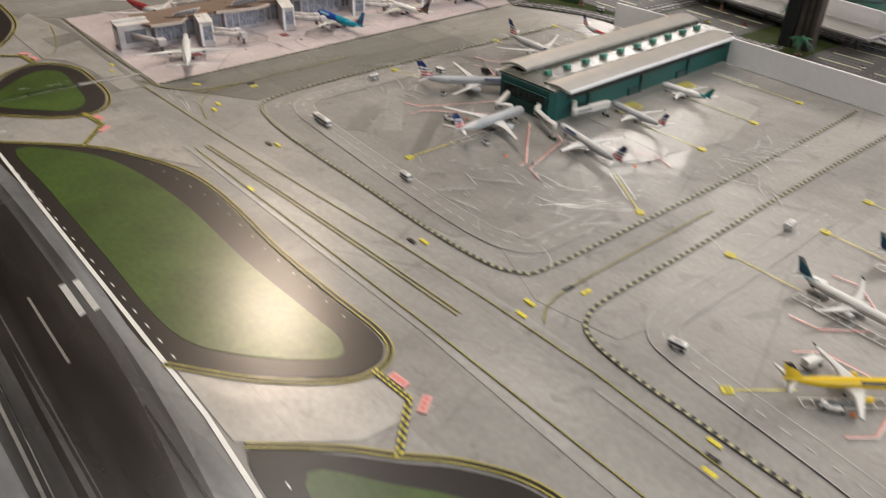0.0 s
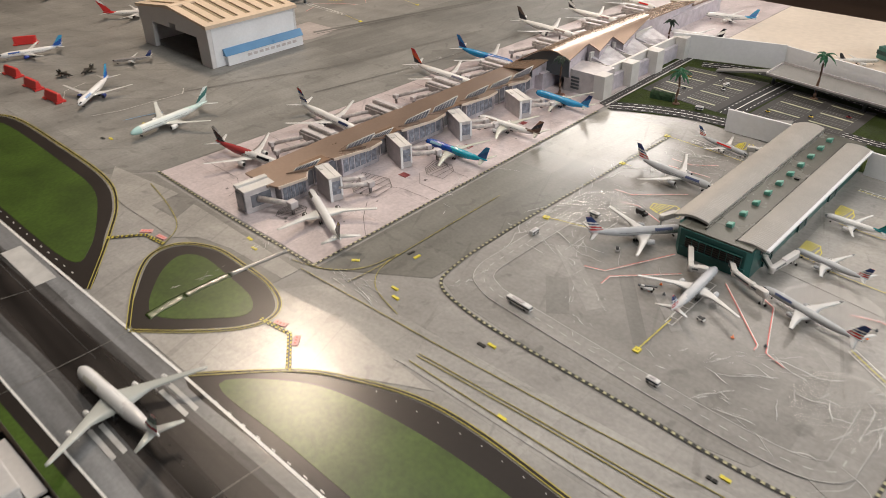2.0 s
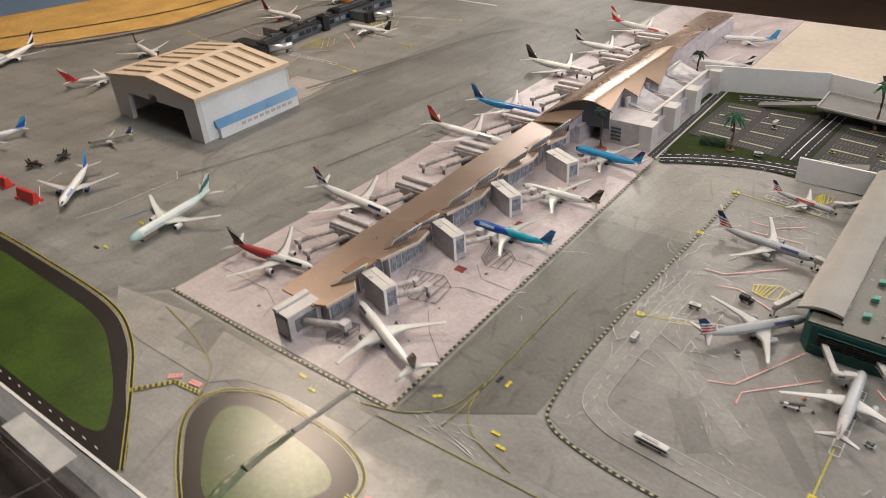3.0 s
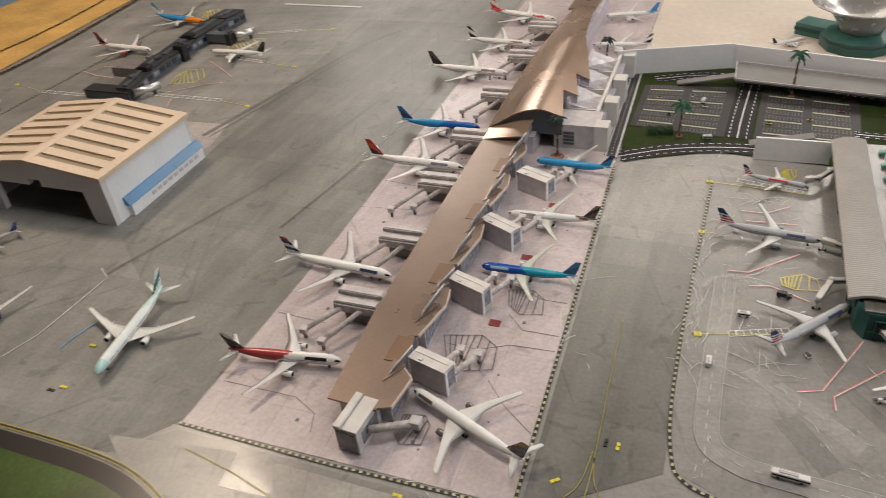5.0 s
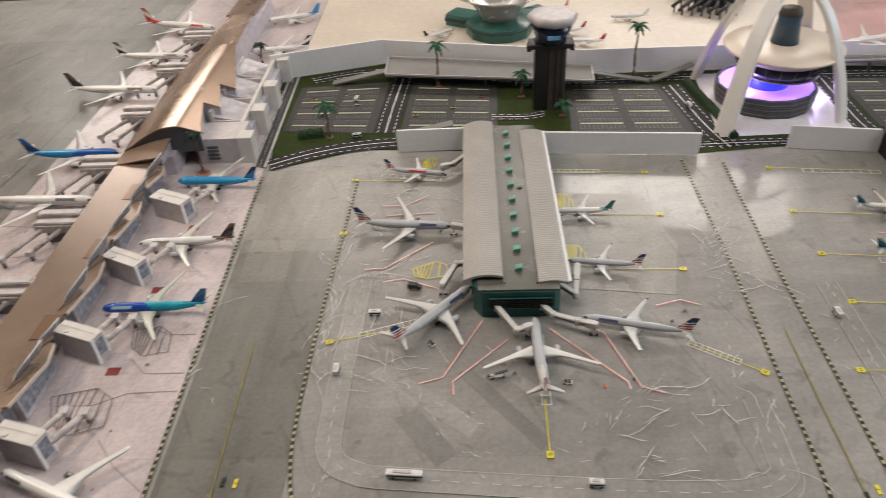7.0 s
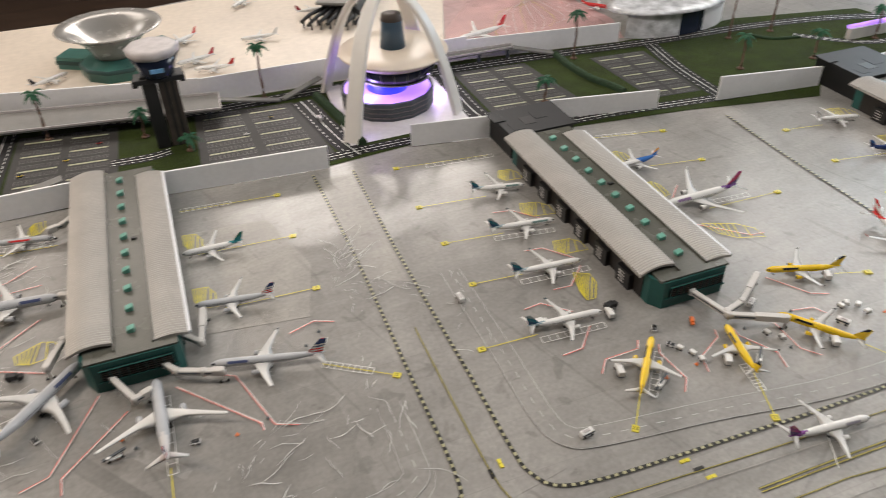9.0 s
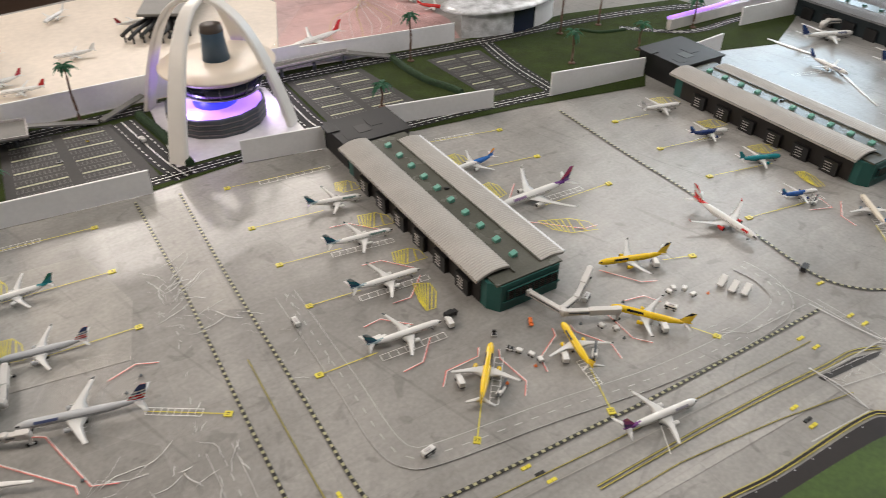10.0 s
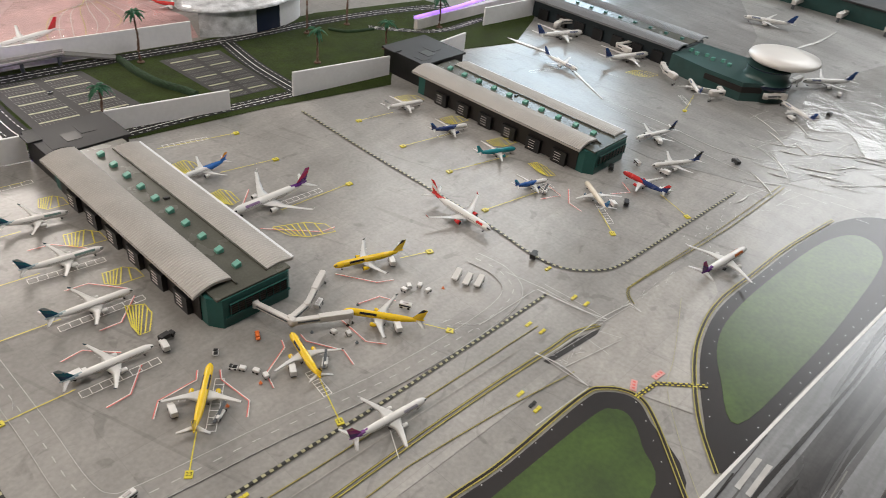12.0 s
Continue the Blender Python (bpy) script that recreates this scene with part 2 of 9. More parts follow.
M_ROOFFAR = material("ribbed_roof_slate", (0.19, 0.195, 0.205), 0.38, vary=0.1, scale=25, fine=0.05)
# far pier's teal hall and navy wall: shadow is mixed into both colours
M_TEALSHADE = material("teal_plastic_shade", (0.026, 0.070, 0.066), 0.35, vary=0.14, scale=30)
M_WALLSHADE = material("navy_wall_shade", (0.014, 0.024, 0.030), 0.4, vary=0.15, scale=30)
M_MINT = material("mint_plastic", (0.12, 0.34, 0.27), 0.4, vary=0.08, scale=90)
M_DARKW = material("dark_wall_brown", (0.014, 0.011, 0.010), 0.5, vary=0.2, scale=60)
M_DARKL = material("louvre_brown", (0.045, 0.033, 0.028), 0.4, vary=0.1, scale=40)
M_BLACK = material("black_plastic", (0.012, 0.012, 0.013), 0.4, vary=0.2, scale=30)
M_CHAR = material("charcoal_card", (0.017, 0.0172, 0.019), 0.55, vary=0.2, scale=20, fine=0.08)
M_SLATE = material("slate_grey_plastic", (0.075, 0.085, 0.095), 0.45, vary=0.15, scale=25)
M_COPPER = material("copper_brown_card", (0.30, 0.220, 0.172), 0.30, 0.42, 0.5, 0.08, 14, 0.05, 0.05, 40)
M_COPPERD = material("copper_dark_card", (0.22, 0.135, 0.085), 0.35, 0.3, 0.5, 0.08, 14)
M_COPPERL = material("copper_light_card", (0.42, 0.30, 0.22), 0.25, 0.55, 0.5, 0.08, 14, 0.05, 0.05, 40)
M_LILAC = material("printed_facade_lilac", (0.50, 0.46, 0.50), 0.4, vary=0.18, scale=60, fine=0.1)
M_LILACF = material("lilac_film_glazing", (0.40, 0.375, 0.40), 0.2, 0.0, 0.6, 0.4, 45, 0.1, 0.6, 70.0)
M_COPPERE = material("copper_cut_edge", (0.62, 0.52, 0.44), 0.5, vary=0.1, scale=60)
M_GLASSD = material("printed_gate_window", (0.22, 0.235, 0.28), 0.25, 0.0, 0.5, 0.4, 130)
M_LILACG = material("lilac_glazing", (0.20, 0.205, 0.23), 0.18, 0.1, 0.5, 0.3, 60)
M_GATE = material("printed_gate_grey", (0.50, 0.465, 0.465), 0.45, vary=0.14, scale=70, fine=0.1)
M_ARM = material("printed_arm_taupe", (0.43, 0.39, 0.37), 0.5, vary=0.3, scale=110, fine=0.15)
M_GATED = material("printed_gate_dark", (0.17, 0.15, 0.145), 0.5, vary=0.3, scale=90, fine=0.1)
M_GLASS = material("blue_tinted_glazing", (0.20, 0.25, 0.31), 0.12, 0.2, 0.6, 0.25, 60)
M_WRAP = material("crinkled_silver_film", (0.66, 0.67, 0.69), 0.22, 0.15, 0.5, 0.35, 40, 0.2, 0.8, 60)
M_STEEL = material("silver_metal", (0.6, 0.6, 0.6), 0.3, 0.8)
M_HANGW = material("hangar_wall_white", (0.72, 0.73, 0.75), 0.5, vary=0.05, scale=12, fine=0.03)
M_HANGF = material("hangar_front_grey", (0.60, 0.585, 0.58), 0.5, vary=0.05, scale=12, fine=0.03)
M_HANGR = material("hangar_roof_cream", (0.60, 0.48, 0.36), 0.5, vary=0.05, scale=12, fine=0.04)
M_HANGRD = material("hangar_roof_groove", (0.30, 0.235, 0.15), 0.6, vary=0.1, scale=20)
M_HANGB = material("hangar_blue_band", (0.10, 0.24, 0.42), 0.3, vary=0.1, scale=20)
M_TOWER = material("tower_shaft_brown", (0.065, 0.05, 0.043), 0.5, vary=0.3, scale=40, fine=0.1)
M_CONC = material("pale_concrete_plastic", (0.60, 0.575, 0.545), 0.5, vary=0.08, scale=40, fine=0.05)
M_DECK = material("deck_grey", (0.20, 0.195, 0.185), 0.6, vary=0.1, scale=30, fine=0.1)
M_ARCH = material("arch_white_plastic", (0.74, 0.71, 0.67), 0.35, vary=0.03, scale=30)
M_DISC = material("saucer_cream", (0.76, 0.66, 0.55), 0.35, vary=0.04, scale=25)
M_NAVY = material("navy_glazing", (0.014, 0.02, 0.04), 0.15, 0, 0.6)
M_LED = material("violet_led_glow", (0.02, 0.02, 0.2), 0.4, emit=((0.02, 0.03, 1.0), 1.5))
M_LEDP = material("pink_led_glow", (0.8, 0.5, 0.9), 0.4, emit=((0.40, 0.18, 1.0), 0.8))
M_SHELL = material("shell_silver_grey", (0.42, 0.41, 0.39), 0.25, 0.5, vary=0.06, scale=40)
M_PLAZA = print_mat("plaza_white", (0.68, 0.65, 0.68), 0.04, 6, 0.35)
M_TRUNK = material("palm_trunk", (0.13, 0.075, 0.05), 0.8, vary=0.25, scale=200)
M_FROND = material("palm_frond_green", (0.03, 0.16, 0.075), 0.5, vary=0.3, scale=60)
M_FRONDD = material("palm_frond_dark", (0.02, 0.045, 0.03), 0.5, vary=0.3, scale=60)
M_HEDGE = material("hedge_green", (0.018, 0.045, 0.016), 0.9, vary=0.3, scale=120, fine=0.3, bump=0.8, bump_scale=700)
M_TYRE = material("tyre_black", (0.015, 0.015, 0.015), 0.7)
M_CARW = material("vehicle_white", (0.72, 0.71, 0.69), 0.3, vary=0.04, scale=100)
M_CARR = material("vehicle_red", (0.5, 0.05, 0.04), 0.3)
M_CARO = material("vehicle_orange", (0.75, 0.17, 0.03), 0.35)
M_CARY = material("vehicle_yellow", (0.75, 0.55, 0.06), 0.35)
M_BARR = material("barrier_red", (0.62, 0.045, 0.04), 0.35, vary=0.06, scale=60)
M_CAMO = material("fighter_dark", (0.03, 0.026, 0.02), 0.5, vary=0.3, scale=150)
M_FLOOR = material("floor_dark_wood", (0.075, 0.048, 0.034), 0.35, vary=0.25, scale=3, fine=0.1, stretch=(1, 8, 1))
M_WALL = material("room_wall_paint", (0.035, 0.032, 0.030), 0.8, vary=0.03, scale=3)
M_CEIL = material("room_ceiling_paint", (0.10, 0.097, 0.094), 0.9, vary=0.02, scale=3)
M_CLOTH = material("black_cloth", (0.008, 0.008, 0.009), 0.9, vary=0.2, scale=30)
M_EDGE = material("table_edge_board", (0.3, 0.24, 0.18), 0.6, vary=0.15, scale=12)


# ---- mesh helpers ----
def thing(name, label, category, x=0.0, y=0.0, z=0.0, turn=0.0, group="", kind=""):
    ob = new(name)
    ob.empty_display_size = 0.02
    ob.matrix_world = pose(x, y, z, 0, 0, turn)
    return tagged(ob, label, category, group, kind)


def solid(name, bm, mats, label="", category="", kind="", group="", shade=False):
    """A bmesh as one top-level mesh object."""
    me = bpy.data.meshes.new(name)
    if shade:
        for f in bm.faces:
            f.smooth = True
    bm.to_mesh(me)
    bm.free()
    for m in (mats if isinstance(mats, (list, tuple)) else [mats]):
        me.materials.append(m)
    ob = new(name, me)
    return tagged(ob, label, category, group, kind)


def part(name, bm, mats, parent, label="", shade=False):
    ob = solid(name, bm, mats, label, shade=shade)
    ob.parent = parent
    return ob


def box(bm, x0, x1, y0, y1, z0, z1, mi=0, bevel=0.0):
    vs = [bm.verts.new((x, y, z)) for z in (z0, z1) for x, y in ((x0, y0), (x1, y0), (x1, y1), (x0, y1))]
    fs = [bm.faces.new([vs[i] for i in q]) for q in ((3, 2, 1, 0), (4, 5, 6, 7), (0, 1, 5, 4), (1, 2, 6, 5), (2, 3, 7, 6), (3, 0, 4, 7))]
    for f in fs:
        f.material_index = mi
    if bevel:
        es = list({e for f in fs for e in f.edges})
        for f in bmesh.ops.bevel(bm, geom=es, offset=bevel, segments=2, affect="EDGES", profile=0.5)["faces"]:
            f.material_index = mi
    return fs


def boxes(*specs, bevel=0.0):
    bm = bmesh.new()
    for s in specs:
        box(bm, *s[:6], s[6] if len(s) > 6 else 0, bevel)
    return bm


def prism(bm, pts, z0, z1, mi=0, top=None):
    """An upright prism over a plan outline; top: its own material index."""
    area = sum(a[0] * b[1] - b[0] * a[1] for a, b in zip(pts, pts[1:] + pts[:1]))
    if area < 0:
        pts = pts[::-1]
    lo, hi = [bm.verts.new((*p[:2], z0)) for p in pts], [bm.verts.new((*p[:2], z1)) for p in pts]
    f = bm.faces.new(hi)
    f.material_index = mi if top is None else top
    bm.faces.new(lo[::-1]).material_index = mi
    for i in range(len(pts)):
        j = (i + 1) % len(pts)
        bm.faces.new((lo[i], lo[j], hi[j], hi[i])).material_index = mi


def slab(pts, z0, z1):
    bm = bmesh.new()
    prism(bm, list(pts), z0, z1)
    return bm


def smooth(pts, n=6, closed=False):
    """A rounded line through the points."""
    p = [Vector(q).to_2d() for q in pts]
    out, k = [], len(p)
    for i in range(k if closed else k - 1):
        a, b, c, d = (p[(i + j) % k] if closed else p[min(max(i + j, 0), k - 1)] for j in (-1, 0, 1, 2))
        for s in range(n):
            t = s / n
            out.append(0.5 * (2 * b + (c - a) * t + (2 * a - 5 * b + 4 * c - d) * t * t + (3 * b - a - 3 * c + d) * t ** 3))
    if not closed:
        out.append(p[-1])
    return [(q.x, q.y) for q in out]


def ribbon(bm, pts, w, z, mi=0, closed=False):
    p = [Vector(q).to_2d() for q in pts]
    k = len(p)
    left, right = [], []
    for i in range(k):
        a, b = (p[i - 1], p[(i + 1) % k]) if closed else (p[max(i - 1, 0)], p[min(i + 1, k - 1)])
        d = (b - a).normalized()
        n = Vector((-d.y, d.x)) * w / 2
        left.append(bm.verts.new((*(p[i] + n), z)))
        right.append(bm.verts.new((*(p[i] - n), z)))
    for i in range(k if closed else k - 1):
        j = (i + 1) % k
        bm.faces.new((right[i], right[j], left[j], left[i])).material_index = mi


def along(pts, step):
    """Points every step along a line, with the direction there."""
    p = [Vector(q).to_2d() for q in pts]
    out, left = [], 0.0
    for a, b in zip(p, p[1:]):
        d, n = b - a, (b - a).length
        s = left
        while s < n:
            out.append((a + d * (s / n), d / n))
            s += step
        left = s - n
    return out


def dashes(bm, pts, w, on, off, z, mi=0, shift=0.0):
    for q, d in along(pts, on + off):
        a = q + d * shift
        ribbon(bm, [a, a + d * on], w, z, mi)


def offset(pts, dist):
    p = [Vector(q).to_2d() for q in pts]
    out = []
    for i in range(len(p)):
        d = (p[min(i + 1, len(p) - 1)] - p[max(i - 1, 0)]).normalized()
        out.append(p[i] + Vector((-d.y, d.x)) * dist)
    return [(q.x, q.y) for q in out]


def lathe(bm, profile, n=24, mi=0, x=0.0, y=0.0):
    """Rings of (radius, z) round an upright axis; a third number is the material of the band above."""
    rings = []
    for r, z, *_ in profile:
        rings.append([bm.verts.new((x + r * math.cos(2 * math.pi * i / n), y + r * math.sin(2 * math.pi * i / n), z)) for i in range(n)])
    for (a, b), pr in zip(zip(rings, rings[1:]), profile):
        for i in range(n):
            f = bm.faces.new((a[i], a[(i + 1) % n], b[(i + 1) % n], b[i]))
            f.material_index = pr[2] if len(pr) > 2 else mi
            f.smooth = True
    bm.faces.new(rings[0][::-1]).material_index = profile[0][2] if len(profile[0]) > 2 else mi
    bm.faces.new(rings[-1]).material_index = profile[-1][2] if len(profile[-1]) > 2 else mi


def tube(bm, path, radii, n=8, mi=0, squash=1.0):
    """A closed tube along 3D points."""
    rings = []
    for i, q in enumerate(path):
        q = Vector(q)
        d = (Vector(path[min(i + 1, len(path) - 1)]) - Vector(path[max(i - 1, 0)])).normalized()
        s = d.cross(Vector((0, 0, 1)))
        s = s.normalized() if s.length > 1e-4 else Vector((1, 0, 0))
        u = s.cross(d)
        r = radii[i] if isinstance(radii, (list, tuple)) else radii
        rings.append([bm.verts.new(q + s * r * math.cos(2 * math.pi * k / n) + u * r * squash * math.sin(2 * math.pi * k / n)) for k in range(n)])
    for a, b in zip(rings, rings[1:]):
        for k in range(n):
            f = bm.faces.new((a[k], a[(k + 1) % n], b[(k + 1) % n], b[k]))
            f.material_index, f.smooth = mi, True
    bm.faces.new(rings[0][::-1]).material_index = mi
    bm.faces.new(rings[-1]).material_index = mi


# ---- the room and the table ----
bm = boxes((-5.5, 4.3, -3.0, 5.6, -0.86, -0.80))
solid("floor", bm, M_FLOOR, "dark brown wooden floor round the table", "floor", "structure")
bm = boxes((-5.5, 4.3, -3.0, 5.6, 2.15, 2.21))
solid("ceiling", bm, M_CEIL, "plain off-white room ceiling", "ceiling", "structure")
for nm, sp in (("wall_north", (-5.5, 4.3, 5.6, 5.7, -0.8, 2.15)), ("wall_south", (-5.5, 4.3, -3.1, -3.0, -0.8, 2.15)),
               ("wall_west", (-5.6, -5.5, -3.1, 5.7, -0.8, 2.15)), ("wall_east", (4.3, 4.4, -3.1, 5.7, -0.8, 2.15))):
    solid(nm, boxes(sp), M_WALL, "plain painted room wall", "wall", "structure")

TABLE = [(-3.6, -0.628), (-0.5, -0.628), (-0.498, -0.606), (3.6, -0.606), (3.6, 1.75), (0.9, 1.95), (-0.1, 1.75), (-3.6, 1.75)]
bm = bmesh.new()
prism(bm, TABLE, -0.03, 0.0, 1, 0)
ground = solid("ground", bm, [M_APRON, M_EDGE], "glossy grey printed airport base laid over a large table", "airport base", "structure")
solid("table_skirt", slab([(-3.5, -0.58), (3.5, -0.58), (3.5, 1.6), (-3.5, 1.6)], -0.8, -0.03), M_CLOTH, "black cloth skirt under the airport table", "table skirt", "structure")


def sheet(name, pts, z, mat, label=""):
    """A flat printed area under the ground."""
    return part(name, slab(pts, z - 0.0003, z), mat, ground, label)


# runway, its shoulders and rubber streaks
RT = [(-3.6, -0.45), (-1.29, -0.436), (-0.4, -0.42), (0.27, -0.419), (0.6, -0.44), (0.91, -0.462), (1.13, -0.476), (1.45, -0.497), (3.6, -0.60)]
RB = [(-3.6, -0.60), (-0.77, -0.582), (-0.4, -0.575), (0.0, -0.567), (0.6, -0.585), (1.0, -0.6055)]
sheet("runway", RT[:7] + [(1.13, -0.6055)] + RB[::-1], 0.0006, M_RUNWAY, "dark grey streaked runway")
sheet("runway_end", [RT[6], RT[7], (1.9, -0.519), (1.9, -0.6055), (1.13, -0.6055)], 0.0006, M_RUNWAY)
sheet("runway_shoulder", RB + [(1.0, -0.606), (0.0, -0.588), (-0.4, -0.592), (-0.77, -0.600), (-3.6, -0.62)], 0.0006, M_SHOULDER)
sheet("turf_strip", [(-3.6, -0.6275), (-0.501, -0.6275), (-0.497, -0.6055), (-0.2, -0.6055), (-0.2, -0.586), (-0.4, -0.592), (-0.77, -0.600), (-3.6, -0.62)], 0.0009, M_TURF, "green printed turf strip")
sheet("rubber_shade", smooth([(-2.6, -0.492), (-1.3, -0.474), (-0.9, -0.460), (-0.4, -0.446), (-0.1, -0.437), (0.2, -0.438), (0.5, -0.466), (0.9, -0.508), (1.6, -0.54), (1.85, -0.57), (1.5, -0.588), (0.9, -0.55), (0.5, -0.542), (0.2, -0.552), (-0.05, -0.55), (-0.3, -0.544), (-0.52, -0.536), (-0.9, -0.548), (-2.6, -0.555)], 5, True), 0.0007, M_RUBBERL, "dark grey tyre rubber zone")
sheet("rubber_streak", smooth([(-2.6, -0.505), (-1.3, -0.488), (-0.9, -0.476), (-0.4, -0.458), (-0.1, -0.449), (0.2, -0.452), (0.5, -0.483), (0.9, -0.518), (1.0, -0.53), (0.5, -0.526), (0.2, -0.523), (-0.05, -0.524), (-0.3, -0.522), (-0.52, -0.522), (-0.9, -0.530), (-2.6, -0.54)], 5, True), 0.0008, M_RUBBER, "black tyre rubber streak")
for k in range(18):
    x0 = random.uniform(-2.0, 1.5)
    ln = random.uniform(0.25, 0.8)
    y0 = random.gauss(-0.508, 0.026) - max(0.0, x0 - 0.2) * 0.045
    y1 = y0 + random.uniform(-0.004, 0.004) - (0.03 * ln if x0 > 0.2 else 0.0)
    w = random.uniform(0.0015, 0.010)
    bm = bmesh.new()
    prism(bm, [(x0, y0), (x0 + ln * 0.2, y0 - w / 2), (x0 + ln * 0.75, y1 - w / 2), (x0 + ln, y1), (x0 + ln * 0.7, y1 + w / 2), (x0 + ln * 0.25, y0 + w / 2)], 0.0005, 0.00084 + 0.000004 * k)
    if y0 - w > -0.575 and y1 + w < -0.425 and y1 - w > -0.60:
        part("tyre_streak", bm, M_RUBBERL if k % 4 else M_RUBBER, ground)
    else:
        bm.free()
for q in ([(-0.858, -0.468), (-0.858, -0.437), (-0.725, -0.436), (-0.725, -0.468)], [(-0.852, -0.568), (-0.850, -0.544), (-0.705, -0.546), (-0.707, -0.571)]):
    sheet("aiming_block", q, 0.0014, M_LG, "worn white aiming block")
for x, dy in ((0.016, 0.0), (-0.385, -0.002), (-1.30, -0.006), (0.955, -0.046)):
    for y in (-0.454, -0.441, -0.543, -0.530):
        sheet("touchdown_bar", [(x, y + dy), (x + 0.062, y + dy), (x + 0.060, y + dy + 0.0062), (x, y + dy + 0.0062)], 0.0014, M_LG, "white touchdown bar")
for k in range(22):
    x0, y0 = random.uniform(-1.6, 0.9), random.choice((-0.455, -0.475, -0.482, -0.54, -0.548, -0.56)) + random.uniform(-0.006, 0.006)
    ln, dip = random.uniform(0.1, 0.45), -0.02 if x0 > 0.45 else 0.0
    bm = bmesh.new()
    ribbon(bm, [(x0, y0 + dip), (x0 + ln / 2, y0 + dip + random.uniform(-0.002, 0.002)), (x0 + ln, y0 + dip)], random.uniform(0.0008, 0.0035), 0.0012)
    part("tyre_streak", bm, random.choice((M_RUBBER, M_RUBBERL, M_RUBBERL, M_TAXI)), ground)
for q in ([(-0.524, -0.598), (-0.520, -0.494), (-0.522, -0.424)], [(-0.738, -0.560), (-0.734, -0.536), (-0.720, -0.473)], [(-0.20, -0.565), (-0.196, -0.43)]):
    bm = bmesh.new()
    ribbon(bm, smooth(q, 4), 0.0011, 0.0016)
    part("sheet_seam", bm, M_TAXI, ground, "thin pale seam across the runway print")
bm = bmesh.new()
ribbon(bm, RT, 0.004, 0.0015)
part("runway_edge_line", bm, M_PW, ground)
bm = bmesh.new()
ribbon(bm, RB, 0.003, 0.0015)
part("runway_edge_line", bm, M_PW, ground)


# grass islands with their dark shoulders and double yellow rims
def island(outer, inner, rim, label):
    isl = thing("grass_island", label, "grass island", kind="structure")
    part("shoulder", slab(smooth(outer, 5, True), 0.0003, 0.0010), M_SHOULDER, isl, "near-black asphalt shoulder")
    part("turf", slab(smooth(inner, 5, True), 0.0003, 0.0014), M_TURF, isl, "mottled green printed turf")
    bm = bmesh.new()
    ribbon(bm, offset(smooth(rim, 8), 0.0022), 0.0060, 0.0015)
    part("rim_casing", bm, M_SHOULDER, isl, "dark casing between the rim lines")
    for d in (0.0, 0.0048):
        bm = bmesh.new()
        ribbon(bm, offset(smooth(rim, 8), d), 0.0014, 0.0018)
        part("rim_line", bm, M_PYD, isl, "thin yellow rim line")
    return isl


island([(-0.384, -0.421), (-0.291, -0.325), (-0.22, -0.284), (-0.139, -0.255), (-0.049, -0.248), (0.09, -0.256), (0.19, -0.256), (0.272, -0.254), (0.3, -0.265), (0.308, -0.285), (0.3, -0.312), (0.256, -0.363), (0.184, -0.420), (0.0, -0.421), (-0.2, -0.421)],
       [(-0.342, -0.399), (-0.276, -0.333), (-0.193, -0.302), (-0.060, -0.287), (0.084, -0.289), (0.209, -0.284), (0.262, -0.284), (0.277, -0.305), (0.221, -0.364), (0.15, -0.397), (-0.017, -0.399), (-0.2, -0.4)],
       [(-0.384, -0.418), (-0.291, -0.322), (-0.22, -0.281), (-0.139, -0.252), (-0.049, -0.245), (0.09, -0.253), (0.19, -0.253), (0.272, -0.251), (0.303, -0.262), (0.312, -0.285), (0.303, -0.314), (0.258, -0.366), (0.19, -0.419)],
       "long green turf island between runway and taxiway")
island([(-0.526, -0.418), (-0.611, -0.364), (-0.668, -0.311), (-0.666, -0.266), (-0.615, -0.236), (-0.545, -0.233), (-0.477, -0.236), (-0.428, -0.253), (-0.409, -0.280), (-0.423, -0.319), (-0.47, -0.37)],
       [(-0.532, -0.384), (-0.607, -0.337), (-0.64, -0.285), (-0.612, -0.258), (-0.54, -0.26), (-0.466, -0.268), (-0.436, -0.292), (-0.458, -0.327)],
       [(-0.526, -0.421), (-0.614, -0.366), (-0.672, -0.312), (-0.67, -0.264), (-0.616, -0.233), (-0.545, -0.230), (-0.477, -0.233), (-0.425, -0.250), (-0.405, -0.280), (-0.42, -0.321), (-0.468, -0.373), (-0.524, -0.421)],
       "small triangular green turf island by the runway")
island([(-1.55, -0.43), (-1.54, -0.34), (-1.491, -0.285), (-1.416, -0.241), (-1.19, -0.235), (-0.99, -0.241), (-0.881, -0.273), (-0.787, -0.332), (-0.664, -0.421), (-0.9, -0.428), (-1.2, -0.434)],
       [(-1.46, -0.405), (-1.423, -0.29), (-1.384, -0.262), (-1.115, -0.262), (-0.965, -0.270), (-0.867, -0.307), (-0.767, -0.366), (-0.762, -0.405), (-1.028, -0.411), (-1.25, -0.414)],
       [(-1.554, -0.43), (-1.544, -0.338), (-1.493, -0.281), (-1.416, -0.237), (-1.19, -0.231), (-0.988, -0.237), (-0.879, -0.269), (-0.784, -0.328), (-0.66, -0.419)],
       "long green turf island beside the runway")
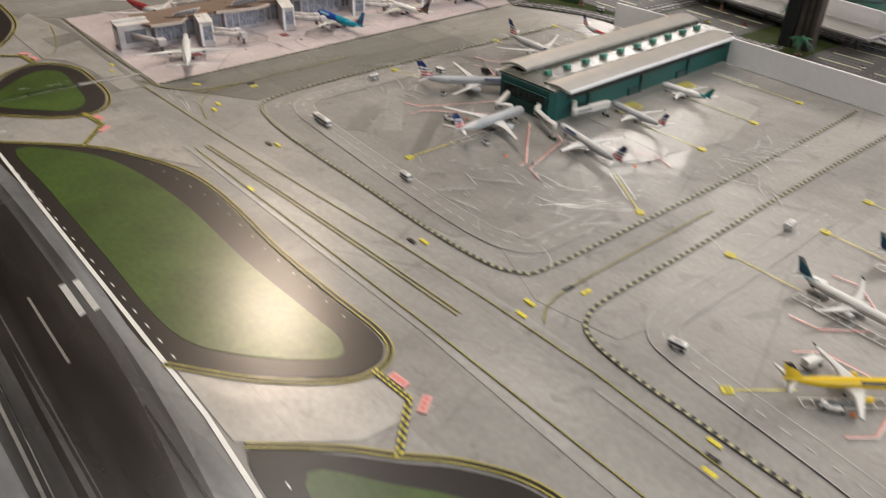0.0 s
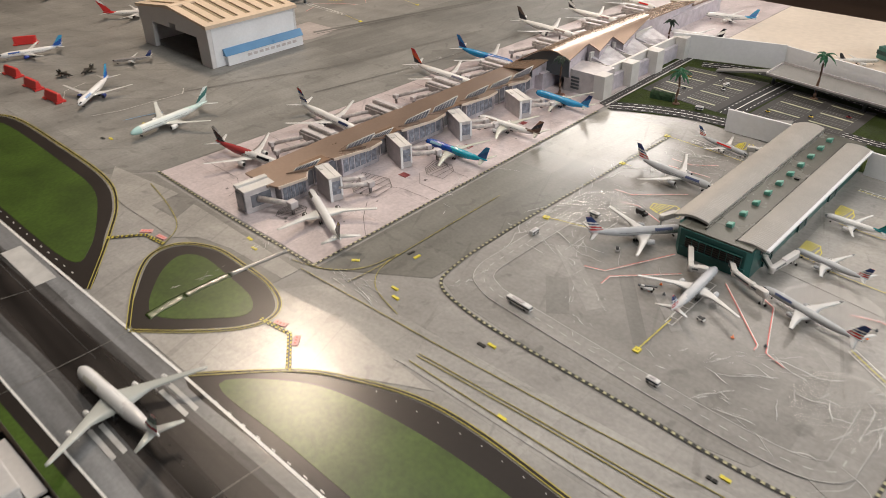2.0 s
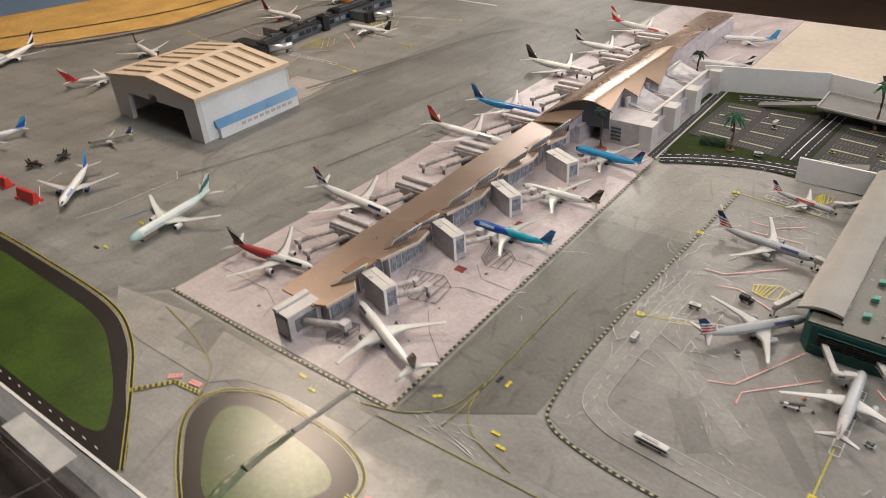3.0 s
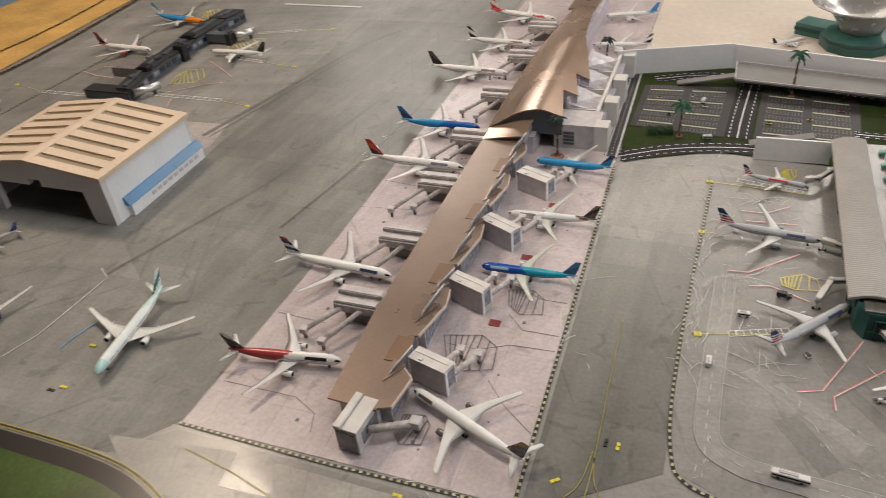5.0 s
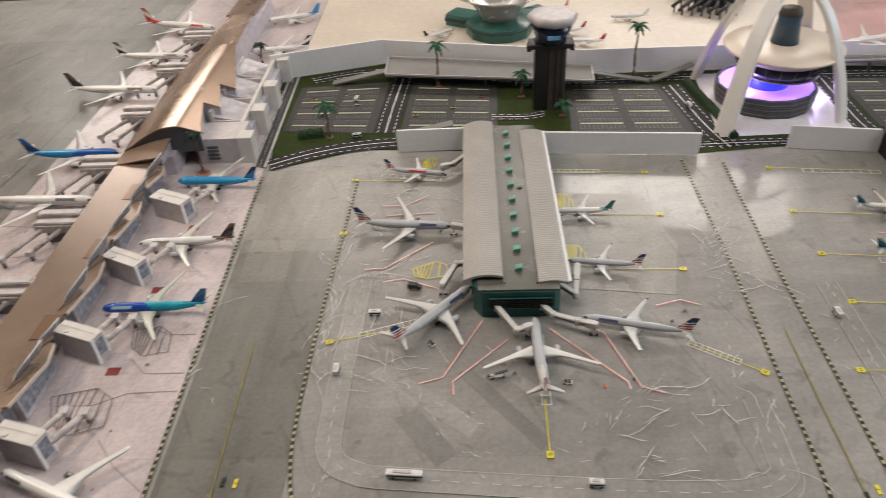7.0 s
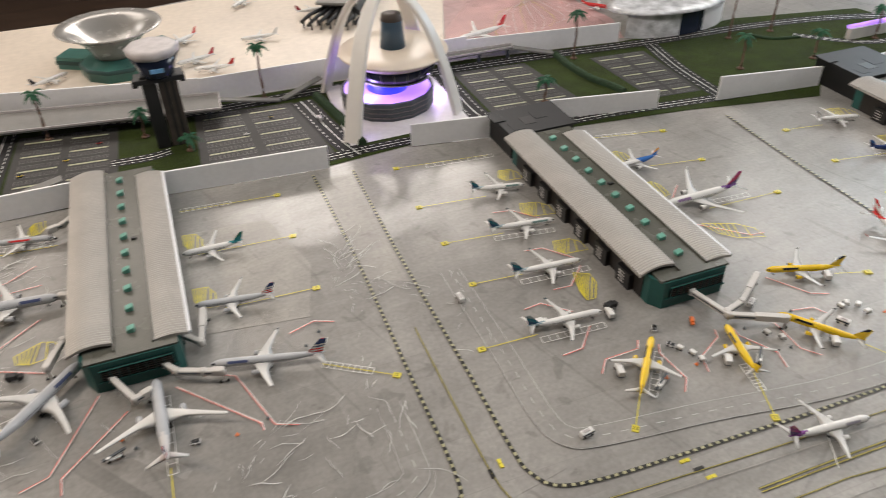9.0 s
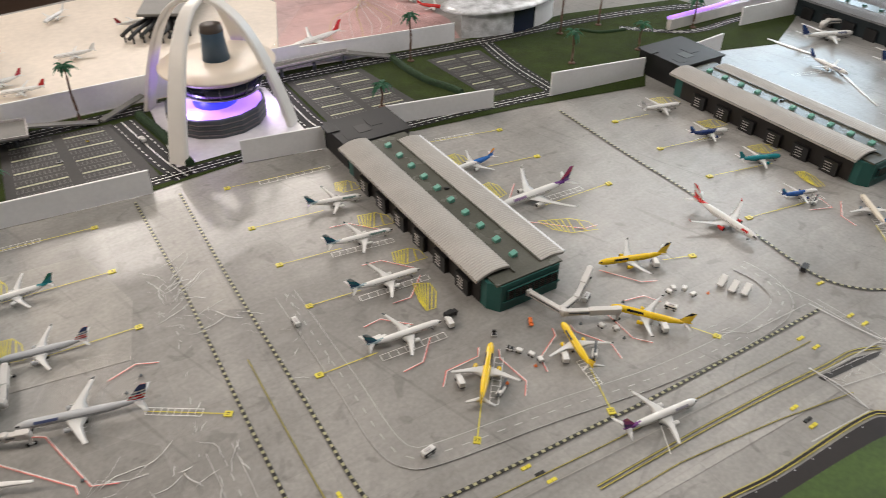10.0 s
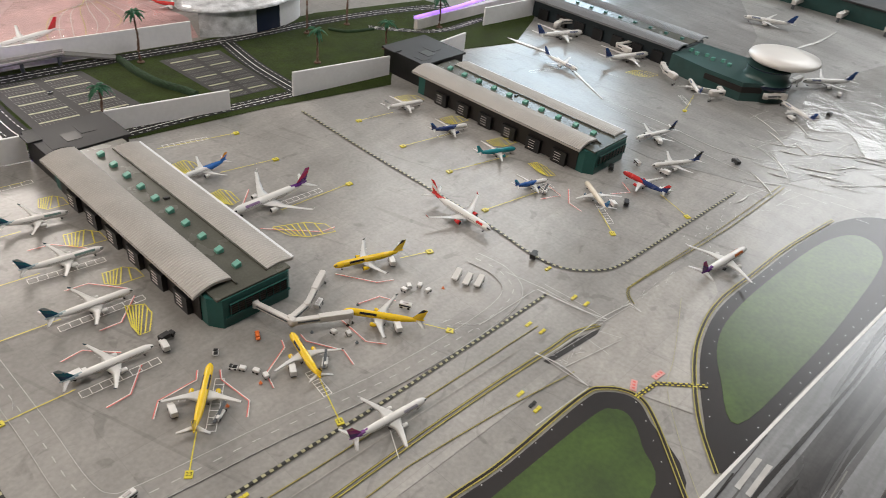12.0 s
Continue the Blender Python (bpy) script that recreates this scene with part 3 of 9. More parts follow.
island([(-2.4, -0.44), (-2.35, -0.3), (-2.2, -0.245), (-1.822, -0.243), (-1.65, -0.243), (-1.57, -0.262), (-1.547, -0.300), (-1.60, -0.37), (-1.68, -0.437)],
       [(-2.3, -0.4), (-2.2, -0.28), (-1.765, -0.262), (-1.669, -0.262), (-1.61, -0.285), (-1.63, -0.34), (-1.72, -0.41)],
       [(-2.2, -0.241), (-1.822, -0.239), (-1.65, -0.239), (-1.566, -0.259), (-1.542, -0.300), (-1.596, -0.373)],
       "green turf island at the far end of the runway")
island([(0.324, -0.412), (0.372, -0.36), (0.405, -0.331), (0.446, -0.294), (0.50, -0.268), (0.60, -0.268), (0.714, -0.280), (0.787, -0.287), (0.93, -0.289), (0.966, -0.299), (0.985, -0.329), (0.968, -0.363), (0.888, -0.452), (0.6, -0.437), (0.45, -0.425)],
       [(0.381, -0.395), (0.42, -0.345), (0.50, -0.296), (0.6, -0.298), (0.739, -0.303), (0.915, -0.311), (0.949, -0.322), (0.954, -0.344), (0.926, -0.377), (0.863, -0.423), (0.6, -0.414)],
       [(0.32, -0.412), (0.369, -0.357), (0.402, -0.328), (0.444, -0.290), (0.50, -0.264), (0.60, -0.264), (0.714, -0.276), (0.787, -0.283), (0.932, -0.285), (0.969, -0.296), (0.989, -0.329), (0.971, -0.366), (0.893, -0.452)],
       "long green turf island with rounded end beside the runway")
island([(0.961, -0.462), (1.025, -0.407), (1.115, -0.355), (1.189, -0.329), (1.265, -0.319), (1.371, -0.323), (1.5, -0.330), (1.653, -0.350), (1.74, -0.40), (1.73, -0.46), (1.6, -0.500), (1.4, -0.490), (1.13, -0.472)],
       [(1.047, -0.442), (1.107, -0.389), (1.167, -0.355), (1.24, -0.340), (1.364, -0.340), (1.56, -0.358), (1.64, -0.395), (1.60, -0.448), (1.4, -0.46), (1.217, -0.457)],
       [(0.957, -0.46), (1.021, -0.404), (1.112, -0.351), (1.187, -0.325), (1.264, -0.314), (1.371, -0.318), (1.5, -0.325), (1.655, -0.345)],
       "wide green turf island with glossy film beside the runway")

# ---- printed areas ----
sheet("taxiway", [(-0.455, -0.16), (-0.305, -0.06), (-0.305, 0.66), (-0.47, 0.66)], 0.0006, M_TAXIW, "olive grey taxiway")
sheet("west_apron", [(-3.55, -0.24), (-1.0, -0.225), (-0.935, -0.15), (-0.93, 0.2), (-1.30, 0.24), (-1.36, 0.55), (-1.36, 1.745), (-2.3, 1.745), (-2.3, 0.8), (-2.6, 0.28), (-3.55, 0.1)], 0.0004, M_APRONW, "grey slabbed west apron")
sheet("hangar_pad", [(-1.52, 0.61), (-1.40, 0.50), (-1.375, 0.56), (-1.395, 0.665), (-1.52, 0.66)], 0.0012, M_PALEH, "pale pinkish pad beside the hangar")
sheet("taxiway", [(-1.33, 0.2), (-0.935, -0.12), (-0.92, 0.3), (-0.92, 1.75), (-1.36, 1.75), (-1.36, 0.55)], 0.0006, M_TAXIF)
sheet("taxiway", [(-0.47, -0.255), (-0.40, -0.16), (0.34, -0.125), (1.06, -0.135), (1.06, -0.245), (0.7, -0.235), (0.3, -0.218), (-0.2, -0.22)], 0.0006, M_TAXI2, "darker printed taxiway")
sheet("taxiway", [(-1.0, -0.22), (-0.93, -0.165), (-0.47, -0.170), (-0.47, -0.255), (-0.9, -0.235)], 0.0006, M_TAXI)
sheet("concrete_or_sheen_patch", [(-1.02, -0.200), (-0.94, -0.255), (-0.86, -0.262), (-0.70, -0.26), (-0.67, -0.232), (-0.60, -0.215), (-0.47, -0.21), (-0.47, -0.18), (-0.84, -0.176)], 0.0009, M_PALE, "pale concrete patch")
sheet("concrete_or_sheen_patch", [(-0.823, -0.229), (-0.827, -0.168), (-0.778, -0.166), (-0.75, -0.225)], 0.0011, M_TAXI, "dark repair patch")
sheet("concrete_or_sheen_patch", [(-0.44, -0.305), (-0.445, -0.228), (-0.30, -0.214), (-0.14, -0.230), (-0.2, -0.262), (-0.3, -0.32), (-0.39, -0.415), (-0.53, -0.416)], 0.0007, M_PALEG, "glossy pale concrete patch")
sheet("concrete_or_sheen_patch", [(0.20, -0.415), (0.30, -0.318), (0.33, -0.28), (0.38, -0.27), (0.37, -0.34), (0.31, -0.415)], 0.0007, M_PALEG)
# two paler patches that paint the ceiling light's reflection onto the apron
sheet("concrete_or_sheen_patch", [(0.312, 0.64), (0.372, 0.64), (0.368, 0.30), (0.312, 0.33)], 0.0006, M_PALE)
sheet("concrete_or_sheen_patch", [(0.06, 0.30), (0.06, 0.56), (0.20, 0.55), (0.24, 0.40), (0.21, 0.28)], 0.0006, M_PALE)
sheet("east_apron", [(1.60, 0.60), (1.585, 0.0), (1.66, -0.20), (1.90, -0.30), (3.0, -0.42), (3.3, 0.0), (3.3, 0.72), (2.1, 0.70)], 0.0004, M_APRONE, "glossy bluish grey apron")
sheet("east_apron", [(2.25, 0.72), (2.25, 0.12), (2.55, 0.20), (2.95, 0.45), (2.95, 0.74)], 0.0008, M_APRONG, "very glossy grey apron")
sheet("pier_apron", [(-0.303, 0.64), (-0.303, 0.0), (-0.288, -0.055), (-0.24, -0.075), (-0.10, -0.089), (0.14, -0.093), (0.19, -0.085), (0.212, -0.04), (0.205, 0.12), (0.10, 0.22), (-0.09, 0.30), (-0.09, 0.66)], 0.00035, M_APRONP, "grey concrete print round the pier")
sheet("taped_sheet", [(0.225, 0.66), (0.215, 0.10), (0.24, -0.06), (0.33, -0.10), (0.42, -0.085), (0.455, 0.05), (0.47, 0.40), (0.455, 0.66)], 0.0005, M_APRONM, "concrete print under smooth clear film")
sheet("pink_apron", [(-0.932, -0.153), (-0.466, -0.153), (-0.482, 0.66), (-0.50, 1.1), (-0.50, 1.75), (-0.905, 1.75), (-0.916, 1.15), (-0.917, 0.3)], 0.0009, M_PINK, "pinkish printed concrete apron")
sheet("cream_apron", [(-0.498, 1.12), (-0.28, 1.16), (0.45, 1.05), (0.74, 1.10), (0.90, 1.52), (0.82, 1.90), (-0.1, 1.745), (-0.498, 1.745)], 0.0009, M_CREAM, "cream unprinted sheet used as apron")
sheet("rose_apron", [(0.745, 1.10), (1.20, 1.02), (1.25, 1.15), (1.2, 1.75), (0.92, 1.9), (0.90, 1.52)], 0.0009, M_ROSE, "rose coloured printed apron")
# paler glossy patch, its base colour lifted to paint in window sheen
sheet("concrete_or_sheen_patch", [(0.962, -0.224), (1.050, -0.232), (1.09, -0.224), (1.20, -0.226), (1.30, -0.232), (1.33, -0.262), (1.28, -0.300), (1.187, -0.318), (1.11, -0.342), (1.02, -0.395), (0.985, -0.30), (0.960, -0.282)], 0.0008, M_PALEG, "pale glossy patch painting window sheen between two turf islands")
sheet("dark_seam", [(0.950, -0.2125), (1.020, -0.2150), (1.064, -0.2265), (1.050, -0.2300), (0.952, -0.2210)], 0.0012, M_PARK, "dark gap between two printed sheets")
M_WIPE = worn_print("printed_concrete_wiped", (0.170, 0.163, 0.152), 0.16, 0.12, 0.03, 0.45, (-40, -52))
M_WIPEL = worn_print("printed_concrete_bright", (0.245, 0.235, 0.221), 0.16, 0.12, 0.03, 0.45, (-40, -52))
for k, (px, py, ln, wd, an) in enumerate(((-0.15, 0.09, 0.17, 0.030, -40), (-0.05, 0.075, 0.16, 0.022, -52), (-0.145, 0.03, 0.09, 0.035, -55), (-0.01, 0.10, 0.09, 0.018, -46))):
    u, v = Vector((math.cos(math.radians(an)), math.sin(math.radians(an)))) * ln / 2, Vector((-math.sin(math.radians(an)), math.cos(math.radians(an)))) * wd / 2
    o = Vector((px, py))
    sheet("wiped_band", [o - u - v, o + u - v * 0.8, o + u * 0.96 + v, o - u * 0.95 + v * 0.9], 0.0005 + 0.00003 * k, M_WIPE if k % 3 else M_WIPEL, "wiped streak in the print")
for k in range(9):
    q = [(0.90 + 0.028 * k, 1.10 + 0.012 * k), (0.93 + 0.030 * k, 1.22), (1.0 + 0.02 * k, 1.33), (1.12, 1.36 + 0.02 * k)]
    bm = bmesh.new()
    ribbon(bm, smooth(q, 5), 0.0016, 0.0016)
    part("apron_curve", bm, M_PYD if k % 3 == 0 else M_LG, ground, "thin curved line on the rose print")
sheet("beach", [(-3.0, 0.2), (-2.62, 0.30), (-2.33, 0.80), (-2.37, 1.745), (-3.5, 1.745), (-3.5, 0.2)], 0.0030, M_OCHRE, "ochre sand strip with rails")
sheet("sea", [(-3.55, 0.1), (-3.1, 0.45), (-2.88, 1.1), (-2.85, 1.742), (-3.55, 1.742)], 0.0040, M_SEA, "flat grey-blue printed sea")
for ln in ([(-2.60, 0.30), (-2.31, 0.80), (-2.36, 1.74)], [(-2.78, 0.36), (-2.47, 0.96), (-2.50, 1.74)]):
    bm = bmesh.new()
    ribbon(bm, smooth(ln, 6), 0.013, 0.0045)
    part("rail_bed", bm, M_SHOULDER, ground, "dark rail track bed")
    bm = bmesh.new()
    dashes(bm, smooth(ln, 6), 0.009, 0.003, 0.010, 0.0049)
    part("rail_tie", bm, M_OCHRE, ground, "pale gaps between the rails")

# ---- painted lines ----
def line(name, pts, w, mat, z=0.0018, round_off=0):
    bm = bmesh.new()
    ribbon(bm, smooth(pts, round_off) if round_off else pts, w, z)
    if name == "taxi_line" and mat is M_PYD:
        ribbon(bm, smooth(pts, round_off) if round_off else pts, w * 2.3, z - 0.0004, 1)
        return part(name, bm, [mat, M_TAXID], ground)
    return part(name, bm, mat, ground)


def dashed(name, pts, w, on, off, mat, z=0.0018):
    bm = bmesh.new()
    dashes(bm, pts, w, on, off, z)
    return part(name, bm, mat, ground)


def boundary(pts):
    """A black band broken by pale yellow dashes."""
    bm = bmesh.new()
    ribbon(bm, pts, 0.0047, 0.0016)
    dashes(bm, pts, 0.0037, 0.0047, 0.0055, 0.0019, 1)
    part("boundary_line", bm, [M_PB, M_PYW], ground, "black and yellow dashed boundary line")


boundary(smooth([(-0.294, 0.62), (-0.307, 0.215), (-0.307, 0.043), (-0.298, -0.036), (-0.285, -0.062), (-0.25, -0.078), (-0.158, -0.091), (0.042, -0.095), (0.152, -0.098), (0.246, -0.094), (0.285, -0.080), (0.300, -0.05), (0.304, 0.12), (0.309, 0.4), (0.306, 0.66)], 6))
boundary(smooth([(0.379, 0.65), (0.374, 0.38), (0.375, 0.1), (0.374, -0.04), (0.380, -0.078), (0.40, -0.102), (0.45, -0.113), (0.537, -0.118), (0.64, -0.122), (0.764, -0.127), (1.066, -0.130)], 6))
boundary(smooth([(1.153, 0.56), (1.145, 0.36), (1.144, 0.217), (1.140, 0.053), (1.130, -0.050), (1.135, -0.095), (1.150, -0.122), (1.180, -0.148), (1.220, -0.162), (1.332, -0.168), (1.6, -0.178)], 6))
boundary([(-0.935, -0.155), (-0.70, -0.160), (-0.465, -0.157)])
boundary([(-0.463, -0.155), (-0.478, 0.64)])
boundary([(-2.07, 0.55), (-2.05, 0.9), (-2.035, 1.5)])
for d in (0.0, 0.005):
    line("taxi_line", [(-0.20, -0.198 + d), (-0.018, -0.188 + d), (0.184, -0.180 + d), (0.30, -0.177 + d)], 0.0009, M_PYD)
    line("taxi_line", smooth([(0.60, -0.193 + d * 0.9), (0.734, -0.1955 + d), (0.809, -0.198 + d), (0.892, -0.202 + d), (0.979, -0.208 + d), (1.029, -0.210 + d), (1.069, -0.2235 + d)], 4), 0.0014, M_PYD)
line("taxi_line", [(-0.20, -0.211), (0.3, -0.209), (0.44, -0.211), (0.7, -0.214), (0.764, -0.221), (0.850, -0.232), (0.965, -0.252)], 0.0009, M_PYD)
line("taxi_line", [(-0.47, -0.175), (-0.20, -0.165), (0.007, -0.154), (0.169, -0.142), (0.311, -0.138), (0.433, -0.137), (0.64, -0.150), (1.0, -0.165)], 0.0009, M_PYD)
line("taxi_line", [(0.45, -0.154), (0.70, -0.166), (0.95, -0.178)], 0.0014, M_PALE)
line("taxi_line", smooth([(-0.392, 0.20), (-0.390, 0.07), (-0.386, -0.08), (-0.39, -0.15)], 4), 0.0009, M_PYD)
line("taxi_line", smooth([(-0.388, -0.05), (-0.378, -0.10), (-0.345, -0.135), (-0.28, -0.155)], 6), 0.0009, M_PYD)
line("taxi_line", smooth([(-0.39, -0.05), (-0.40, -0.11), (-0.44, -0.15), (-0.50, -0.17)], 6), 0.0009, M_PYD)
line("taxi_line", smooth([(0.34, 0.20), (0.338, 0.05), (0.34, -0.08), (0.36, -0.12)], 4), 0.0010, M_PYD)
line("taxi_line", smooth([(1.22, -0.269), (1.16, -0.297), (1.088, -0.329), (1.031, -0.352), (0.95, -0.42), (0.90, -0.47)], 6), 0.0007, M_PYW)
line("taxi_line", smooth([(-0.90, -0.19), (-0.80, -0.21), (-0.72, -0.24), (-0.68, -0.30)], 6), 0.0010, M_PYD)
for d in (0.0, 0.008):
    line("taxi_line", smooth([(1.15, -0.222 - d), (1.17, -0.205 - d * 0.4), (1.21, -0.203 - d * 0.2), (1.45, -0.218 - d), (1.7, -0.225 - d)], 5), 0.0009, M_PYD)
# short white dashes along the shoulders beside the runway, white dots along the northern rims
for q in ([(-1.45, -0.421), (-0.72, -0.415)], [(-0.32, -0.418), (0.19, -0.410)], [(0.37, -0.404), (0.60, -0.425), (0.88, -0.440)]):
    dashed("shoulder_dash", q, 0.0013, 0.0065, 0.0215, M_PW, 0.0016)
for q in ([(0.50, -0.274), (0.60, -0.274), (0.79, -0.289), (0.93, -0.292)], [(-0.19, -0.277), (-0.05, -0.256), (0.09, -0.262), (0.26, -0.262)], [(0.981, -0.335), (0.965, -0.358), (0.895, -0.436)], [(1.03, -0.412), (1.12, -0.362), (1.26, -0.326), (1.50, -0.336)], [(1.0, -0.459), (1.30, -0.474), (1.60, -0.488)]):
    dashed("shoulder_dot", q, 0.0014, 0.0018, 0.0285, M_LG, 0.0016)
# pale edges of taped sheets on the eastern taxiway
for q, w in (([(0.953, -0.196), (0.957, -0.212), (0.961, -0.237), (0.957, -0.279)], 0.0022), ([(0.854, -0.274), (0.955, -0.281)], 0.0014), ([(0.957, -0.209), (1.015, -0.213), (1.087, -0.215), (1.146, -0.225)], 0.0016), ([(1.146, -0.225), (1.142, -0.246)], 0.0020), ([(1.064, -0.114), (1.076, -0.182), (1.088, -0.222)], 0.0022), ([(0.946, -0.111), (1.059, -0.113)], 0.0012), ([(0.961, -0.238), (1.010, -0.248), (1.069, -0.260)], 0.0012)):
    line("sheet_edge", q, w, M_LG, 0.0022, 3)
for q, w in (([(-1.424, 0.601), (-1.35, 0.90), (-1.280, 1.177), (-1.209, 1.307)], 0.013), ([(-1.405, 0.60), (-1.33, 0.90), (-1.262, 1.17)], 0.005), ([(-1.155, 0.434), (-1.11, 0.68), (-1.064, 0.929)], 0.011), ([(-1.28, 0.10), (-1.155, 0.434)], 0.007), ([(-1.04, 0.30), (-0.985, 0.62), (-0.96, 0.95)], 0.006)):
    line("tyre_band", q, w, M_TAXIS, 0.0013, 4)
line("sheet_edge", [(-1.721, 1.503), (-1.60, 1.500), (-1.429, 1.496)], 0.012, M_LG, 0.0020)
for ln in ([(-0.412, -0.288), (-0.356, -0.281), (-0.300, -0.325)], [(-0.777, -0.333), (-0.739, -0.286), (-0.689, -0.280)], [(0.312, -0.284), (0.359, -0.282), (0.402, -0.326)],
           [(0.988, -0.331), (1.030, -0.336), (1.078, -0.385)], [(-1.545, -0.302), (-1.495, -0.294)]):
    line("holding_line", ln, 0.007, M_PB, 0.0017)
    for d in (-0.0032, 0.0032):
        dashed("holding_line", offset(ln, d * 0.62), 0.002, 0.004, 0.0035, M_PY, 0.0021)
for x, y, a in ((-0.383, -0.276, 15), (-0.338, -0.284, -50), (-0.748, -0.279, 40), (-0.712, -0.272, 10), (0.336, -0.275, 5), (0.372, -0.276, -55), (1.004, -0.318, 25), (1.046, -0.33, -5)):
    bm = boxes((-0.010, 0.010, -0.0042, 0.0042, 0.0, 0.0023))
    bm.transform(pose(x, y, 0, 0, 0, a))
    part("holding_sign", bm, M_PPINK, ground, "red printed holding sign")
    bm = bmesh.new()
    for q in (-0.007, 0.0, 0.007):
        ribbon(bm, [(q * 0.8 - 0.0015, 0), (q * 0.8 + 0.0015, 0)], 0.0034, 0.0026)
    bm.transform(pose(x, y, 0, 0, 0, a))
    part("holding_sign_bar", bm, M_PR, ground)
def taxi_sign(x, y, a, m):
    bm = boxes((-0.0062, -0.0006, -0.0022, 0.0022, 0.0, 0.0021), (0.0002, 0.0060, -0.0024, 0.0020, 0.0, 0.0021))
    bm.transform(pose(x, y, 0, 0, 0, a))
    part("taxi_sign", bm, m, ground, "yellow or black printed taxiway sign")


for item in ((-0.362, -0.035, 90, M_PY), (-0.377, -0.033, 90, M_PB), (-0.141, -0.118, 0, M_PY), (-0.152, -0.126, 0, M_PB), (0.178, -0.118, 0, M_PY), (0.168, -0.128, 0, M_PB), (-0.05, -0.208, 0, M_PY), (0.353, -0.051, 90, M_PY), (0.338, -0.06, 90, M_PB), (0.33, -0.108, 0, M_PY), (0.338, -0.128, 0, M_PY), (-0.425, -0.105, 40, M_PY), (-0.31, -0.13, 0, M_PY), (-0.327, -0.115, 0, M_PY), (0.548, -0.127, 0, M_PY), (0.556, -0.142, 0, M_PB)):
    taxi_sign(*item)
for item in ((0.562, -0.156, 0, M_PY), (0.993, -0.154, 4, M_PY), (0.996, -0.176, 4, M_PY), (0.881, -0.229, 4, M_PY), (0.877, -0.259, 4, M_PY), (0.879, -0.250, 4, M_PB), (1.093, -0.161, 4, M_PY), (1.095, -0.182, 4, M_PY), (1.12, -0.093, 0, M_PY), (-1.17, -0.06, 0, M_PY), (-1.15, -0.145, 0, M_PY), (-1.165, -0.155, 0, M_PB), (-0.57, -0.19, 0, M_PY), (-0.60, -0.178, 0, M_PY)):
    taxi_sign(*item)


# stand lines: a lead-in line with a box at its tail end, red stand edges, white stop ladders
def stand(box_xy, stop_xy, number="", w=0.0014):
    a, b = Vector(box_xy), Vector(stop_xy)
    d = (b - a).normalized()
    line("lead_in_line", [a, b], w, M_PY, 0.0020)
    bm = boxes((-0.0050, 0.0050, -0.0043, 0.0043, 0.0, 0.0024))
    bm.transform(Matrix.Translation((*a, 0)) @ Matrix.Rotation(math.atan2(d.y, d.x), 4, "Z"))
    part("stand_box", bm, M_PY, ground, "yellow stand number box")
    bm = bmesh.new()
    if not number:
        for q in (-0.0022, 0.0022):
            ribbon(bm, [(q * 0.6, -0.002), (q * 0.6, 0.002)], 0.0012, 0.0026)
        bm.transform(Matrix.Translation((*a, 0)) @ Matrix.Rotation(math.atan2(d.y, d.x) - math.pi / 2, 4, "Z"))
        part("stand_number_bar", bm, M_PB, ground)
    else:
        bm.free()
        cu = bpy.data.curves.new("stand_number", "FONT")
        cu.body, cu.size, cu.align_x, cu.align_y = number, 0.0072, "CENTER", "CENTER"
        cu.materials.append(M_PB)
        ob = new("stand_number", cu)
        ob.matrix_world = Matrix.Translation((*a, 0.0027)) @ Matrix.Rotation(math.atan2(d.y, d.x) - math.pi / 2, 4, "Z")
        ob.parent = ground


def ladder(at, to, w=0.011, n=8, stroke=0.0010):
    """White ladder marking beside a parked aircraft."""
    a, b = Vector(at), Vector(to)
    d = (b - a).normalized()
    s = Vector((-d.y, d.x)) * w / 2
    bm = bmesh.new()
    ribbon(bm, [a + s, b + s], stroke, 0.0019)
    ribbon(bm, [a - s, b - s], stroke, 0.0019)
    for k in range(n + 1):
        q = a + (b - a) * (k / n)
        ribbon(bm, [q + s, q - s], stroke, 0.0020)
    part("stand_ladder", bm, M_PW, ground, "white ladder shaped stand marking")


def hatch(pts, n=6, mat=None):
    """A yellow outlined quadrilateral filled with slanting bars."""
    p = [Vector(q) for q in pts]
    bm = bmesh.new()
    hexa = [p[0], p[0].lerp(p[1], 0.7), p[1].lerp(p[2], 0.35), p[2], p[2].lerp(p[3], 0.7), p[3].lerp(p[0], 0.35)]
    ribbon(bm, hexa + [hexa[0]], 0.0016, 0.0023)
    for k in range(1, n + 1):
        t = k / (n + 1)
        u, v = hexa[0].lerp(hexa[1], t * 1.3) if t < 0.75 else hexa[1].lerp(hexa[2], (t - 0.75) * 4), hexa[5].lerp(hexa[4], t * 1.3 + 0.1) if t < 0.68 else hexa[4].lerp(hexa[3], (t - 0.68) * 3)
        ribbon(bm, [u, v], 0.0017, 0.0024)
    part("hatched_area", bm, mat or M_PY, ground, "yellow hatched keep-clear marking")


def red_line(*pts):
    line("stand_edge_line", list(pts), 0.0012, M_PR, 0.0020)
    line("stand_edge_line", offset(pts, 0.0013), 0.0010, M_PW, 0.0020)


stand((-0.300, 0.452), (-0.281, 0.452))
stand((-0.286, 0.194), (-0.17, 0.223))
stand((0.002, 0.0), (0.003, 0.085))
stand((0.288, 0.124), (0.203, 0.181))
stand((0.234, 0.338), (0.10, 0.344))
stand((0.230, 0.484), (0.08, 0.492))
stand((0.231, 0.619), (0.064, 0.631))
stand((-0.299, 0.619), (-0.13, 0.607))
